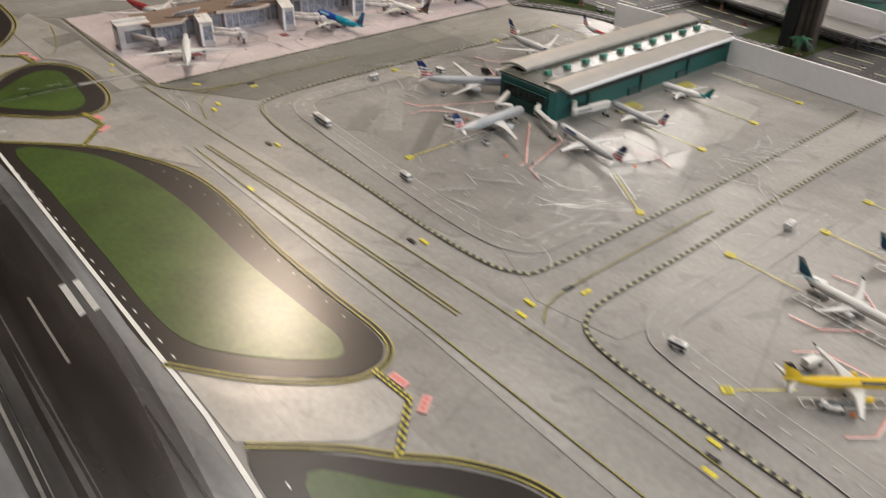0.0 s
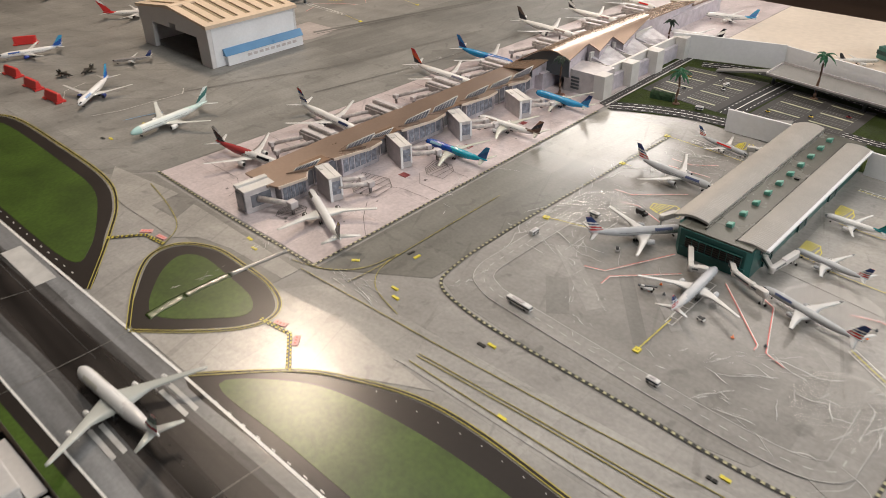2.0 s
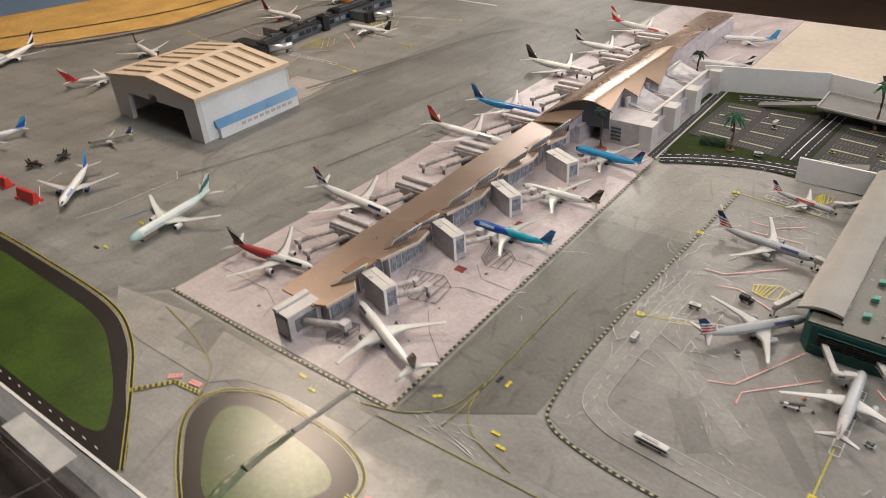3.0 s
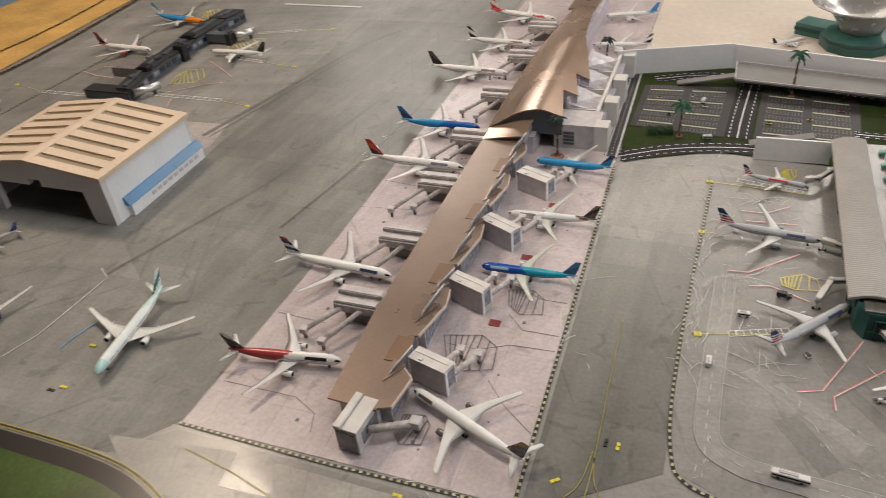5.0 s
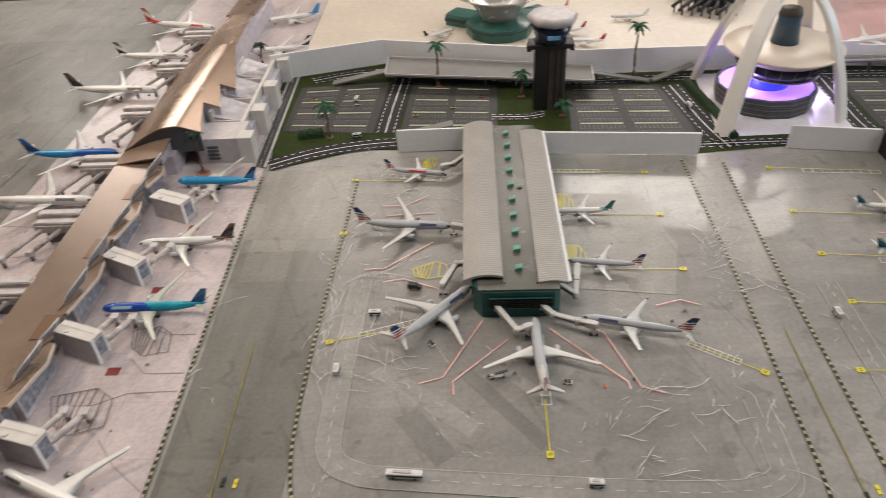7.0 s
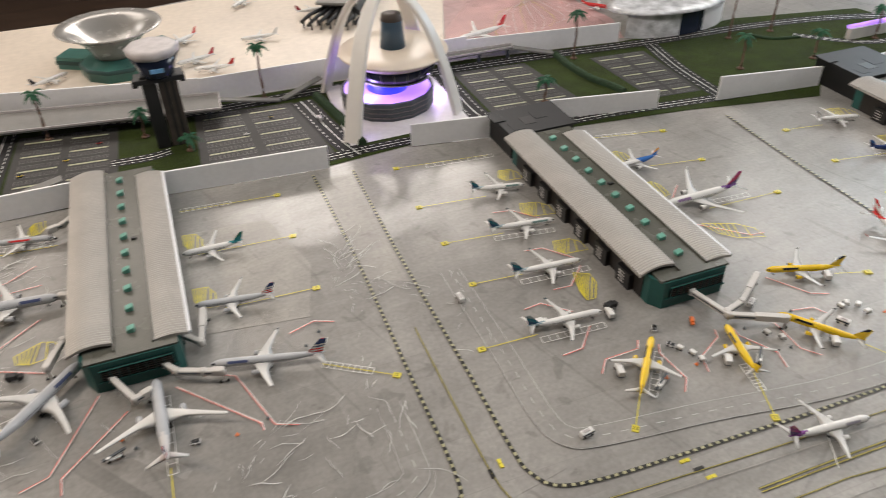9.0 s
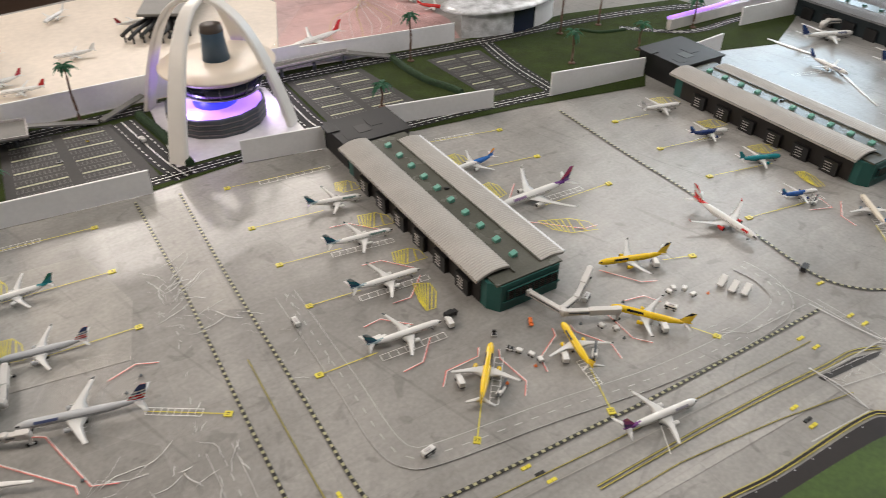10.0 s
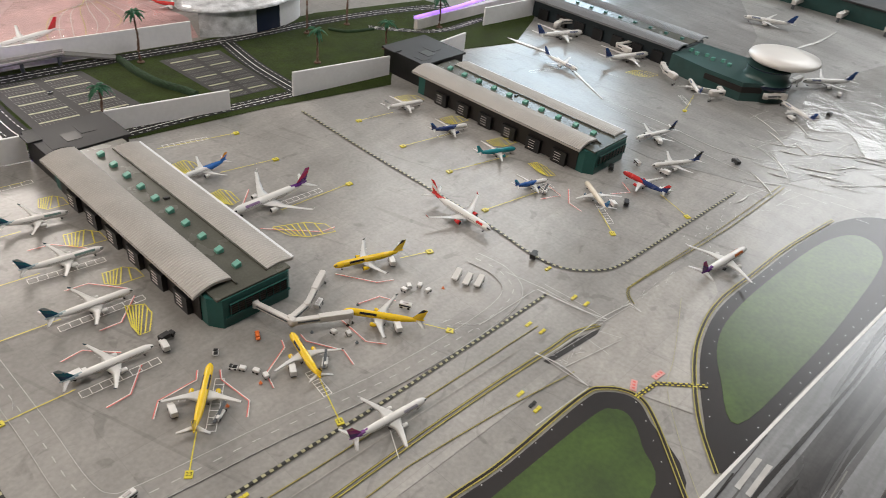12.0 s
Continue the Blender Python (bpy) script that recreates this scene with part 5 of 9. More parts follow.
jet("long silver jet with striped flag tail at the pier corner", (0.069, 0.224), (0.209, 0.187), 0.148, 0.105, 0.0112, body=(SILV,), fin=FLAG, titles=(0.08, 0.1, 0.2), engine=SILV, tips=SILV)
jet("small grey jet with striped flag tail by the white wall", (-0.133, 0.617), (-0.242, 0.639), *A321, body=(SILV,), fin=FLAG, titles=RED, titles_at=(0.3, 0.6), tips=SILV)
jet("small silver jet with striped flag tail at the pier side", (0.062, 0.353), (0.171, 0.336), *A321, body=(SILV,), fin=FLAG, engine=SILV, tips=SILV)
jet("small white jet with teal green tail at the pier side", (0.060, 0.487), (0.148, 0.486), *A320, fin=(TEALP, (0.0, 0.12, 0.08)), rear=TEALP, rear_at=0.86, engine=WHITEP)
# white jets with dark teal tails
FT = ((0.01, 0.06, 0.13), (0.01, 0.12, 0.17), (0.3, 0.35, 0.35))
for k, (a, b, sz) in enumerate((((0.588, 0.121), (0.478, 0.130), A321), ((0.625, 0.235), (0.507, 0.245), A321), ((0.635, 0.348), (0.528, 0.362), A321), ((0.636, 0.465), (0.551, 0.483), A320))):
    jet("white jet with dark teal tail on its stand", a, b, *sz, fin=FT, rear=(0.25, 0.33, 0.36), rear_at=0.87, titles=(0.16, 0.24, 0.22) if k > 1 else None, titles_at=(0.12, 0.36), tips=(0.01, 0.05, 0.08))
# yellow jets
for a, b, sz in (((0.621, 0.048), (0.552, -0.030), A321), ((0.729, 0.034), (0.704, -0.060), A320), ((0.808, 0.024), (0.875, -0.066), A321), ((0.858, 0.108), (0.968, 0.069), A321)):
    jet("bright yellow jet with grey wings and black lettering bars", a, b, *sz, body=(YELLOW,), belly=False, fin=(YELLOW, YELLOW, BLACKP), titles=BLACKP, titles_at=(0.20, 0.42), engine=YELLOW, tips=BLACKP)
jet("white jet with purple tail standing on the taxiway", (0.777, -0.163), (0.671, -0.152), *A321, fin=(PURPLE, (0.35, 0.03, 0.22), (0.5, 0.1, 0.2)), rear=(0.18, 0.05, 0.22), rear_at=0.88, titles=(0.35, 0.33, 0.38), tips=WHITEP)
jet("large white jet with purple and red tail at the pier", (0.828, 0.309), (0.967, 0.311), *A332, fin=(PURPLE, (0.45, 0.03, 0.1), (0.4, 0.05, 0.2)), rear=PURPLE, rear_at=0.86, titles=(0.3, 0.2, 0.35), tips=WHITEP)
jet("small white jet with blue rear and orange tail", (0.829, 0.453), (0.908, 0.458), *A319, rear=(0.03, 0.14, 0.45), rear_at=0.55, fin=((0.03, 0.14, 0.45), (0.85, 0.33, 0.03)), belly=False)
jet("white jet with red tail and red winglets standing on the apron", (1.114, 0.022), (1.118, 0.157), 0.137, 0.119, 0.0126, fin=(RED, WHITEP, RED), rear=RED, rear_at=0.87, titles=RED, titles_at=(0.1, 0.2), engine=RED, tips=RED)
# jets round the third pier
jet("small white jet parked beside the third pier", (1.374, 0.436), (1.289, 0.456), *A320, fin=(WHITEP, (0.5, 0.5, 0.5)))
jet("small navy and white jet parked beside the third pier", (1.367, 0.303), (1.294, 0.326), *A319, body=(WHITEP, NAVY), rear=NAVY, rear_at=0.4, fin=(NAVY, (0.03, 0.1, 0.3)), engine=NAVY)
jet("small teal jet parked beside the third pier", (1.365, 0.181), (1.300, 0.206), *A319, body=((0.02, 0.23, 0.27),), belly=False, fin=((0.02, 0.23, 0.27),), engine=(0.02, 0.23, 0.27))
jet("tiny blue and white jet parked beside the third pier", (1.318, 0.068), (1.265, 0.084), 0.073, 0.07, 0.009, body=(WHITEP, (0.03, 0.12, 0.4)), rear=(0.03, 0.1, 0.33), rear_at=0.45, fin=((0.03, 0.12, 0.4), SKY), engine=NAVY)
jet("cream jet with blue tail facing the third pier end", (1.379, 0.017), (1.325, -0.065), *B738, body=((0.66, 0.6, 0.5),), fin=((0.02, 0.1, 0.25), (0.05, 0.2, 0.35)), engine=(0.1, 0.15, 0.2))
jet("red and navy jet facing the third pier end", (1.469, -0.011), (1.463, -0.101), *B738, body=(RED, NAVY), belly=False, rear=NAVY, rear_at=0.5, fin=(NAVY, RED), engine=RED)
jet("white jet with dark blue tail by the third pier", (1.532, -0.026), (1.642, -0.082), *A321, fin=(NAVY, BLACKP), rear=NAVY, rear_at=0.88)
jet("white jet with dark patterned tail by the third pier", (1.612, 0.055), (1.727, 0.024), *A321, fin=(BLACKP, NAVY), rear=(0.05, 0.08, 0.1), rear_at=0.87, titles=(0.2, 0.2, 0.22))
jet("large white jet with purple and red tail crossing the taxiway", (1.410, -0.280), (1.280, -0.267), 0.135, 0.119, 0.0126, fin=(PURPLE, (0.4, 0.02, 0.15)), rear=PURPLE, rear_at=0.85, titles=(0.5, 0.15, 0.05), engine=WHITEP, tips=WHITEP)
# jets round the far round-ended pier
for a, b, sz in (((2.054, 0.500), (1.930, 0.545), A332), ((1.822, 0.345), (1.834, 0.458), A321), ((2.062, 0.305), (1.955, 0.338), A332), ((2.02, 0.145), (1.955, 0.085), B738), ((2.094, -0.062), (2.044, -0.155), A321), ((2.271, -0.040), (2.385, -0.128), B788), ((2.665, 0.285), (2.716, 0.178), A332)):
    jet("white jet with dark blue tail near the round-ended pier", a, b, *sz, fin=(NAVY, (0.02, 0.06, 0.2)), rear=(0.3, 0.33, 0.38), rear_at=0.9, titles=(0.2, 0.22, 0.3))
# west side of the copper terminal
jet("white jet with red patterned rear and black tail", (-0.765, -0.003), (-0.928, -0.026), *B789, rear=(0.35, 0.05, 0.05), rear_at=0.52, fin=(BLACKP, (0.05, 0.02, 0.02), WHITEP), titles=BLACKP, titles_at=(0.12, 0.3))
jet("white jet with blue and red striped tail", (-0.772, 0.197), (-0.962, 0.208), *B777, fin=(WHITEP, NAVY, WHITEP, NAVY, RED, WHITEP), titles=(0.04, 0.05, 0.12), titles_at=(0.12, 0.26))
jet("white jet with red and black tail at the copper terminal", (-0.767, 0.552), (-0.960, 0.558), *B777, fin=(BLACKP, (0.6, 0.08, 0.03), RED), rear=(0.7, 0.66, 0.62), titles=(0.2, 0.2, 0.25))
jet("glossy blue jet with blue tail at the copper terminal", (-0.787, 0.724), (-0.960, 0.724), *B789, body=((0.01, 0.10, 0.38), (0.02, 0.24, 0.5)), belly=False, fin=(NAVY, BLUE), engine=WHITEP)
jet("white jet with dark tail at the copper terminal", (-0.806, 1.012), (-1.0, 1.028), *B777, fin=(BLACKP, (0.1, 0.07, 0.06)), titles=(0.25, 0.2, 0.18))
jet("white jet with black striped tail at the copper terminal", (-0.792, 1.207), (-0.963, 1.222), *A359, fin=(BLACKP, WHITEP, BLACKP), titles=(0.3, 0.2, 0.2))
jet("white jet with red tail at the copper terminal", (-0.776, 1.40), (-0.970, 1.452), *A351, fin=(RED, WHITEP, RED), rear=RED, rear_at=0.85, titles=RED)
# east side of the copper terminal
jet("large white jet with black and gold tail", (-0.637, -0.025), (-0.462, -0.102), *A351, fin=(BLACKP, (0.05, 0.035, 0.02), (0.35, 0.25, 0.03)), titles=(0.12, 0.1, 0.08), titles_at=(0.06, 0.2), wing=(0.66, 0.65, 0.62), engine=(0.13, 0.12, 0.11))
jet("glossy blue and turquoise jet beside the copper terminal", (-0.629, 0.259), (-0.476, 0.262), *B789, body=((0.005, 0.065, 0.36), (0.01, 0.30, 0.42)), belly=False, fin=((0.01, 0.1, 0.3), (0.02, 0.2, 0.4)), titles=(0.3, 0.5, 0.6), titles_at=(0.12, 0.3), wing=(0.55, 0.55, 0.48))
jet("white jet with brown patterned tail beside the copper terminal", (-0.631, 0.419), (-0.474, 0.425), *A333, fin=((0.10, 0.05, 0.035), BLACKP, (0.2, 0.1, 0.06)), rear=(0.12, 0.07, 0.05), rear_at=0.86, titles=(0.3, 0.25, 0.22), wing=(0.58, 0.57, 0.5))
jet("sky blue jet beside the copper terminal", (-0.627, 0.612), (-0.478, 0.603), *B788, body=((0.03, 0.28, 0.55),), belly=False, fin=((0.02, 0.2, 0.45), NAVY), wing=(0.58, 0.57, 0.5))
jet("white jet with black tail beyond the copper terminal", (-0.626, 1.227), (-0.489, 1.243), *A332, fin=(BLACKP, WHITEP, BLACKP), rear=(0.6, 0.6, 0.62))
jet("white and pale blue jet beyond the copper terminal", (-0.617, 1.448), (-0.515, 1.478), *B788, fin=((0.08, 0.25, 0.55), SKY), rear=SKY, rear_at=0.86)
# west apron
jet("pearl white jet with pale green nose standing on the west taxiway", (-1.104, -0.121), (-1.130, 0.074), *A359, body=((0.70, 0.74, 0.71),), fin=((0.62, 0.7, 0.66), (0.05, 0.16, 0.15), (0.62, 0.7, 0.66)), rear=(0.55, 0.68, 0.63), rear_at=0.8, nose_paint=(0.45, 0.66, 0.62), wing=(0.66, 0.67, 0.63))
jet("giant four-engined white airliner with red-green tail on the runway", (-0.475, -0.508), (-0.295, -0.499), 0.182, 0.199, 0.0185, fin=((0.5, 0.03, 0.04), WHITEP, (0.01, 0.10, 0.05), BLACKP, WHITEP), rear=(0.66, 0.64, 0.62), rear_at=0.7, engines=4, jumbo=True, wing=(0.50, 0.51, 0.47), titles=(0.6, 0.58, 0.5))
jet("white and blue striped jet by the red barriers", (-1.853, -0.110), (-1.808, 0.040), *B789, fin=((0.02, 0.1, 0.4), SKY), rear=(0.3, 0.4, 0.6), rear_at=0.9, titles=(0.05, 0.1, 0.3), engine=(0.03, 0.06, 0.35))
jet("white jet with blue tail standing by the apron line", (-1.348, -0.121), (-1.466, 0.006), *B789, fin=((0.02, 0.14, 0.5), SKY), titles=(0.2, 0.3, 0.5), engine=(0.03, 0.05, 0.2))
jet("small grey jet parked before the hangar", (-1.592, 0.085), (-1.55, 0.155), 0.098, 0.092, 0.0100, body=((0.34, 0.31, 0.29),), fin=(NAVY, (0.1, 0.1, 0.2)), engine=(0.3, 0.28, 0.26))
jet("white jet with red tail parked beyond the hangar", (-1.93, 0.40), (-2.03, 0.268), *B744, fin=(RED, RED, WHITEP), rear=RED, rear_at=0.86, engines=4, fin_rake=1.35)
jet("white jet with black striped tail near the sand strip", (-2.40, 0.22), (-2.50, 0.41), *B777, fin=(BLACKP, WHITEP, BLACKP), titles=(0.3, 0.3, 0.33))
jet("white jet with dark red tail behind the hangar", (-2.00, 0.535), (-2.185, 0.578), *B777, fin=((0.3, 0.02, 0.04), BLACKP))
jet("blue and orange jet at the dark west pier", (-1.88, 1.27), (-2.10, 1.306), *B777, body=((0.80, 0.27, 0.03), (0.05, 0.3, 0.6)), belly=False, rear=(0.05, 0.28, 0.58), rear_at=0.38, fin=(WHITEP, SKY), wing=(0.6, 0.6, 0.58))
jet("white jet with black and red tail at the dark west pier", (-1.905, 1.03), (-2.11, 1.044), *B777, fin=(BLACKP, (0.25, 0.03, 0.04)), rear=(0.35, 0.04, 0.05), rear_at=0.9, engine=RED)
jet("white jet with black tail at the dark west pier", (-1.70, 1.051), (-1.525, 1.051), *A351, fin=(BLACKP, (0.05, 0.05, 0.06)), wing=(0.66, 0.65, 0.63))
# jets on the cream sheet and on the rose apron
for a, b, c in (((0.298, 1.639), (0.385, 1.736), WHITEP), ((0.109, 1.414), (0.196, 1.482), RED), ((0.120, 1.285), (0.217, 1.310), (0.4, 0.03, 0.05)), ((0.145, 1.238), (0.262, 1.218), (0.45, 0.03, 0.03)), ((0.288, 1.387), (0.390, 1.383), WHITEP), ((0.575, 1.537), (0.455, 1.531), (0.25, 0.02, 0.03)), ((-0.12, 1.34), (-0.20, 1.28), BLACKP), ((-0.14, 1.24), (-0.24, 1.20), (0.45, 0.03, 0.03))):
    jet("white jet with a dark red tail on the cream apron", a, b, *A320, fin=(c, c), titles=None)
jet("white jet with bright red tail behind the white wall", (0.80, 1.15), (0.94, 1.185), *A332, fin=(RED, (0.7, 0.03, 0.05)))
jet("red jet on the rose apron", (1.28, 1.20), (1.22, 1.27), *A320, body=((0.6, 0.03, 0.03),), fin=(RED, WHITEP), belly=False)
jet("red and white jet on the rose apron", (1.27, 1.29), (1.20, 1.38), *A320, body=((0.6, 0.03, 0.03), WHITEP), fin=(RED, WHITEP))


def fighter(x, y, turn):
    top = thing("model_fighter", "tiny dark camouflaged fighter jet on the west apron", "model plane", x, y, 0.002, turn, "tiny fighters")
    bm = bmesh.new()
    tube(bm, [(0.026, 0, 0.006), (0.014, 0, 0.007), (-0.006, 0, 0.0075), (-0.024, 0, 0.007)], [0.0004, 0.0028, 0.0036, 0.0022], 10)
    part("fuselage", bm, M_CAMO, top)
    for s in (-1, 1):
        bm = bmesh.new()
        loft(bm, [foil((0.008, 0, 0.0065), 0.026, 0.0012), foil((-0.010, s * 0.017, 0.0065), 0.006, 0.0006)])
        part("wing", bm, M_CAMO, top)
        bm = bmesh.new()
        loft(bm, [foil((-0.013, s * 0.003, 0.009), 0.010, 0.0008, (0, 1, 0)), foil((-0.019, s * 0.004, 0.0165), 0.005, 0.0005, (0, 1, 0))])
        part("fin", bm, M_CAMO, top)
    bm = boxes((0.009, 0.011, -0.001, 0.001, 0.0, 0.006), (-0.009, -0.007, -0.006, -0.004, 0.0, 0.007), (-0.009, -0.007, 0.004, 0.006, 0.0, 0.007))
    part("landing_gear", bm, M_TYRE, top)


fighter(-1.585, 0.005, -60)
fighter(-1.60, -0.045, 20)
fighter(-2.02, -0.08, -100)


# ---- piers with ribbed roofs ----
def vault(bm, x0, x1, y0, y1, z0, rise, rib=0.0070, ridge=0.5, n=9, mi=0, tilt=0.0):
    """A curved roof strip along y with ribs across it; closed below."""
    ny = int((y1 - y0) / rib)
    rows = []
    for j in range(ny * 2 + 1):
        y = y0 + (y1 - y0) * j / (ny * 2)
        lift = rib * 0.26 if j % 2 else 0.0
        row = []
        for i in range(n + 1):
            t = i / n
            h = math.sin(math.pi * (0.08 + 0.84 * t if ridge == 0.5 else t ** ridge * 0.92))
            row.append(bm.verts.new((x0 + (x1 - x0) * t, y, z0 + rise * h + lift + tilt * t)))
        rows.append(row)
    for a, b in zip(rows, rows[1:]):
        for i in range(n):
            bm.faces.new((a[i], a[i + 1], b[i + 1], b[i])).material_index = mi
    for row, flip in ((rows[0], False), (rows[-1], True)):
        low = [bm.verts.new((v.co.x, v.co.y, v.co.z - 0.004)) for v in row]
        for i in range(n):
            q = (low[i], low[i + 1], row[i + 1], row[i])
            bm.faces.new(q[::-1] if flip else q).material_index = mi
    for i in (0, n):
        a, b = rows[0][i], rows[-1][i]
        c, d = bm.verts.new((a.co.x, a.co.y, a.co.z - 0.004)), bm.verts.new((b.co.x, b.co.y, b.co.z - 0.004))
        q = (a, b, d, c)
        bm.faces.new(q if i == 0 else q[::-1]).material_index = mi


def pier(x, y, length, label, dark_side, turn=0.0, tower=True):
    """A finger pier whose roof starts at its south-west corner (x, y) and runs north: ribbed vaults on both sides of a flat roof."""
    top = thing("concourse_pier", label, "airport pier", x, y, 0.0, turn, "concourse piers")
    W, H = 0.148, 0.046
    # body with a chamfered south end
    bm = bmesh.new()
    prism(bm, [(0.014, 0.006), (0.026, -0.012), (0.128, -0.012), (0.136, -0.004), (0.136, length - 0.01), (0.014, length - 0.01)], 0.0, H)
    part("wall", bm, M_TEAL, top, "teal plastic wall")
    # south louvred window band
    fr = part("louvre_band", boxes((0.036, 0.124, -0.0145, -0.011, 0.019, 0.037)), M_BLACK, top, "dark louvred window band")
    bm = bmesh.new()
    for k in range(4):
        box(bm, 0.0355, 0.1245, -0.0158, -0.0138, 0.0222 + k * 0.0036, 0.0229 + k * 0.0036)
    part("louvre", bm, M_DARKL, fr, "thin brown louvre bars")
    bm = bmesh.new()
    for k in range(9):
        box(bm, 0.036 + 0.0109 * k, 0.0365 + 0.0109 * k, -0.0162, -0.0140, 0.019, 0.037)
    for z in (0.0185, 0.0368):
        box(bm, 0.0350, 0.1250, -0.0162, -0.0140, z, z + 0.0006)
    part("frame", bm, M_TEAL, fr, "thin teal window frame")
    part("ledge", boxes((0.030, 0.130, -0.0142, -0.011, 0.0145, 0.017)), M_TEAL, top)
    # side gate bays
    nb = 6
    for s, xx in ((-1, 0.014), (1, 0.136)):
        part("window_band", boxes((xx - 0.0014, xx + 0.0014, 0.02, length - 0.03, 0.001 if dark_side else 0.029, 0.0395)), M_DARKW, top, "long dark brown window band")
        for k in range(nb if dark_side else 3):
            y0 = 0.035 + (length - 0.08) * k / (nb if dark_side else 3)
            if not dark_side:
                part("gate_door", boxes((xx - 0.0026, xx + 0.0026, y0 + 0.004, y0 + 0.030, 0.0, 0.0125), (xx - 0.0030, xx + 0.0030, y0 + 0.032, y0 + 0.038, 0.0, 0.029)), M_TEALD, top, "dark gate door in a teal frame")
                continue
            bay = part("gate_bay", boxes((xx - (0.009 if s < 0 else 0.003), xx + (0.009 if s > 0 else 0.003), y0 + 0.006, y0 + 0.039, 0.0, 0.0275)), M_BLACK, top, "dark recessed gate bay")
            bm = bmesh.new()
            for j in range(4):
                box(bm, xx + s * 0.0088, xx + s * 0.0100, y0 + 0.018, y0 + 0.032, 0.006 + j * 0.0052, 0.0068 + j * 0.0052)
            part("slat", bm, M_CONC, bay, "pale ventilation slats")
    # roofs
    part("flat_roof", boxes((0.020, 0.134, -0.010, length - 0.004, H, H + 0.003)), M_ROOFD, top, "dark grey flat roof strip")
    bm = bmesh.new()
    vault(bm, 0.0, 0.056, 0.012, length, H + 0.002, 0.0080, 0.0048, tilt=0.0055)
    part("ribbed_roof", bm, M_ROOFG, top, "curved ribbed roof in pale grey-beige")
    bm = bmesh.new()
    vault(bm, 0.106, 0.148, 0.004, length - 0.028, H + 0.003, 0.0042, 0.0048, tilt=-0.001)
    part("ribbed_roof", bm, M_ROOFG, top, "narrow ribbed roof in pale grey-beige")
    part("gutter", boxes((0.1475, 0.1525, 0.006, length - 0.03, H - 0.001, H + 0.0035), bevel=0.0008), M_HANGW, top, "pale gutter")
    part("roof_kerb", boxes((0.0565, 0.0585, 0.002, length - 0.004, H + 0.003, H + 0.0065), (0.1035, 0.1055, 0.002, length - 0.03, H + 0.003, H + 0.006)), M_ROOFD, top)
    for k in range(10):
        yy = 0.035 + (length - 0.075) * k / 9
        bm = bmesh.new()
        box(bm, 0.0745, 0.0845, yy - 0.005, yy + 0.005, H + 0.003, H + 0.0105, 0, 0.0009)
        for v in bm.verts:
            if v.co.z > H + 0.008 and v.co.x < 0.079:
                v.co.z -= 0.0022
        sk = part("skylight", bm, M_MINT, top, "small mint green skylight box")
    bm = boxes((0.090, 0.098, length * 0.52, length * 0.52 + 0.005, H + 0.003, H + 0.006))
    part("roof_vent", bm, M_BLACK, top)
    return top


pier(-0.098, 0.252, 0.478, "teal airport pier with two ribbed grey vault roofs", False)
pier(0.650, 0.116, 0.455, "teal pier with ribbed grey roofs and dark gate bays", True)
pier(1.404, 0.046, 0.456, "farther teal pier with ribbed roofs and dark gate bays", True)
# dark link blocks at the pier heads
for x0, y0, x1, y1, h in ((0.668, 0.575, 0.798, 0.672, 0.047), (1.443, 0.505, 1.573, 0.632, 0.052)):
    b = thing("link_building", "matt black card link block at a pier head", "building", group="link blocks")
    part("wall", boxes((x0, x1, y0, y1, 0.0, h)), M_BLACK, b)
    part("roof", boxes((x0 - 0.004, x1 + 0.004, y0 - 0.004, y1 + 0.004, h, h + 0.004)), M_CHAR, b, "charcoal card roof")
    for k in range(3):
        xx = x0 + 0.01 + 0.03 * k
        part("roof_patch", boxes((xx, xx + 0.026, y0 + 0.012 + 0.014 * k, y0 + 0.04 + 0.016 * k, h + 0.004, h + 0.0046)), (M_CHAR, M_BLACK, M_CHAR)[k], b)
    part("clear_tape", boxes((x0 - 0.012, x0 + 0.012, y1 - 0.045, y1 - 0.01, h + 0.004, h + 0.0065), bevel=0.0008), M_CHAR, b, "crinkled glossy tape")


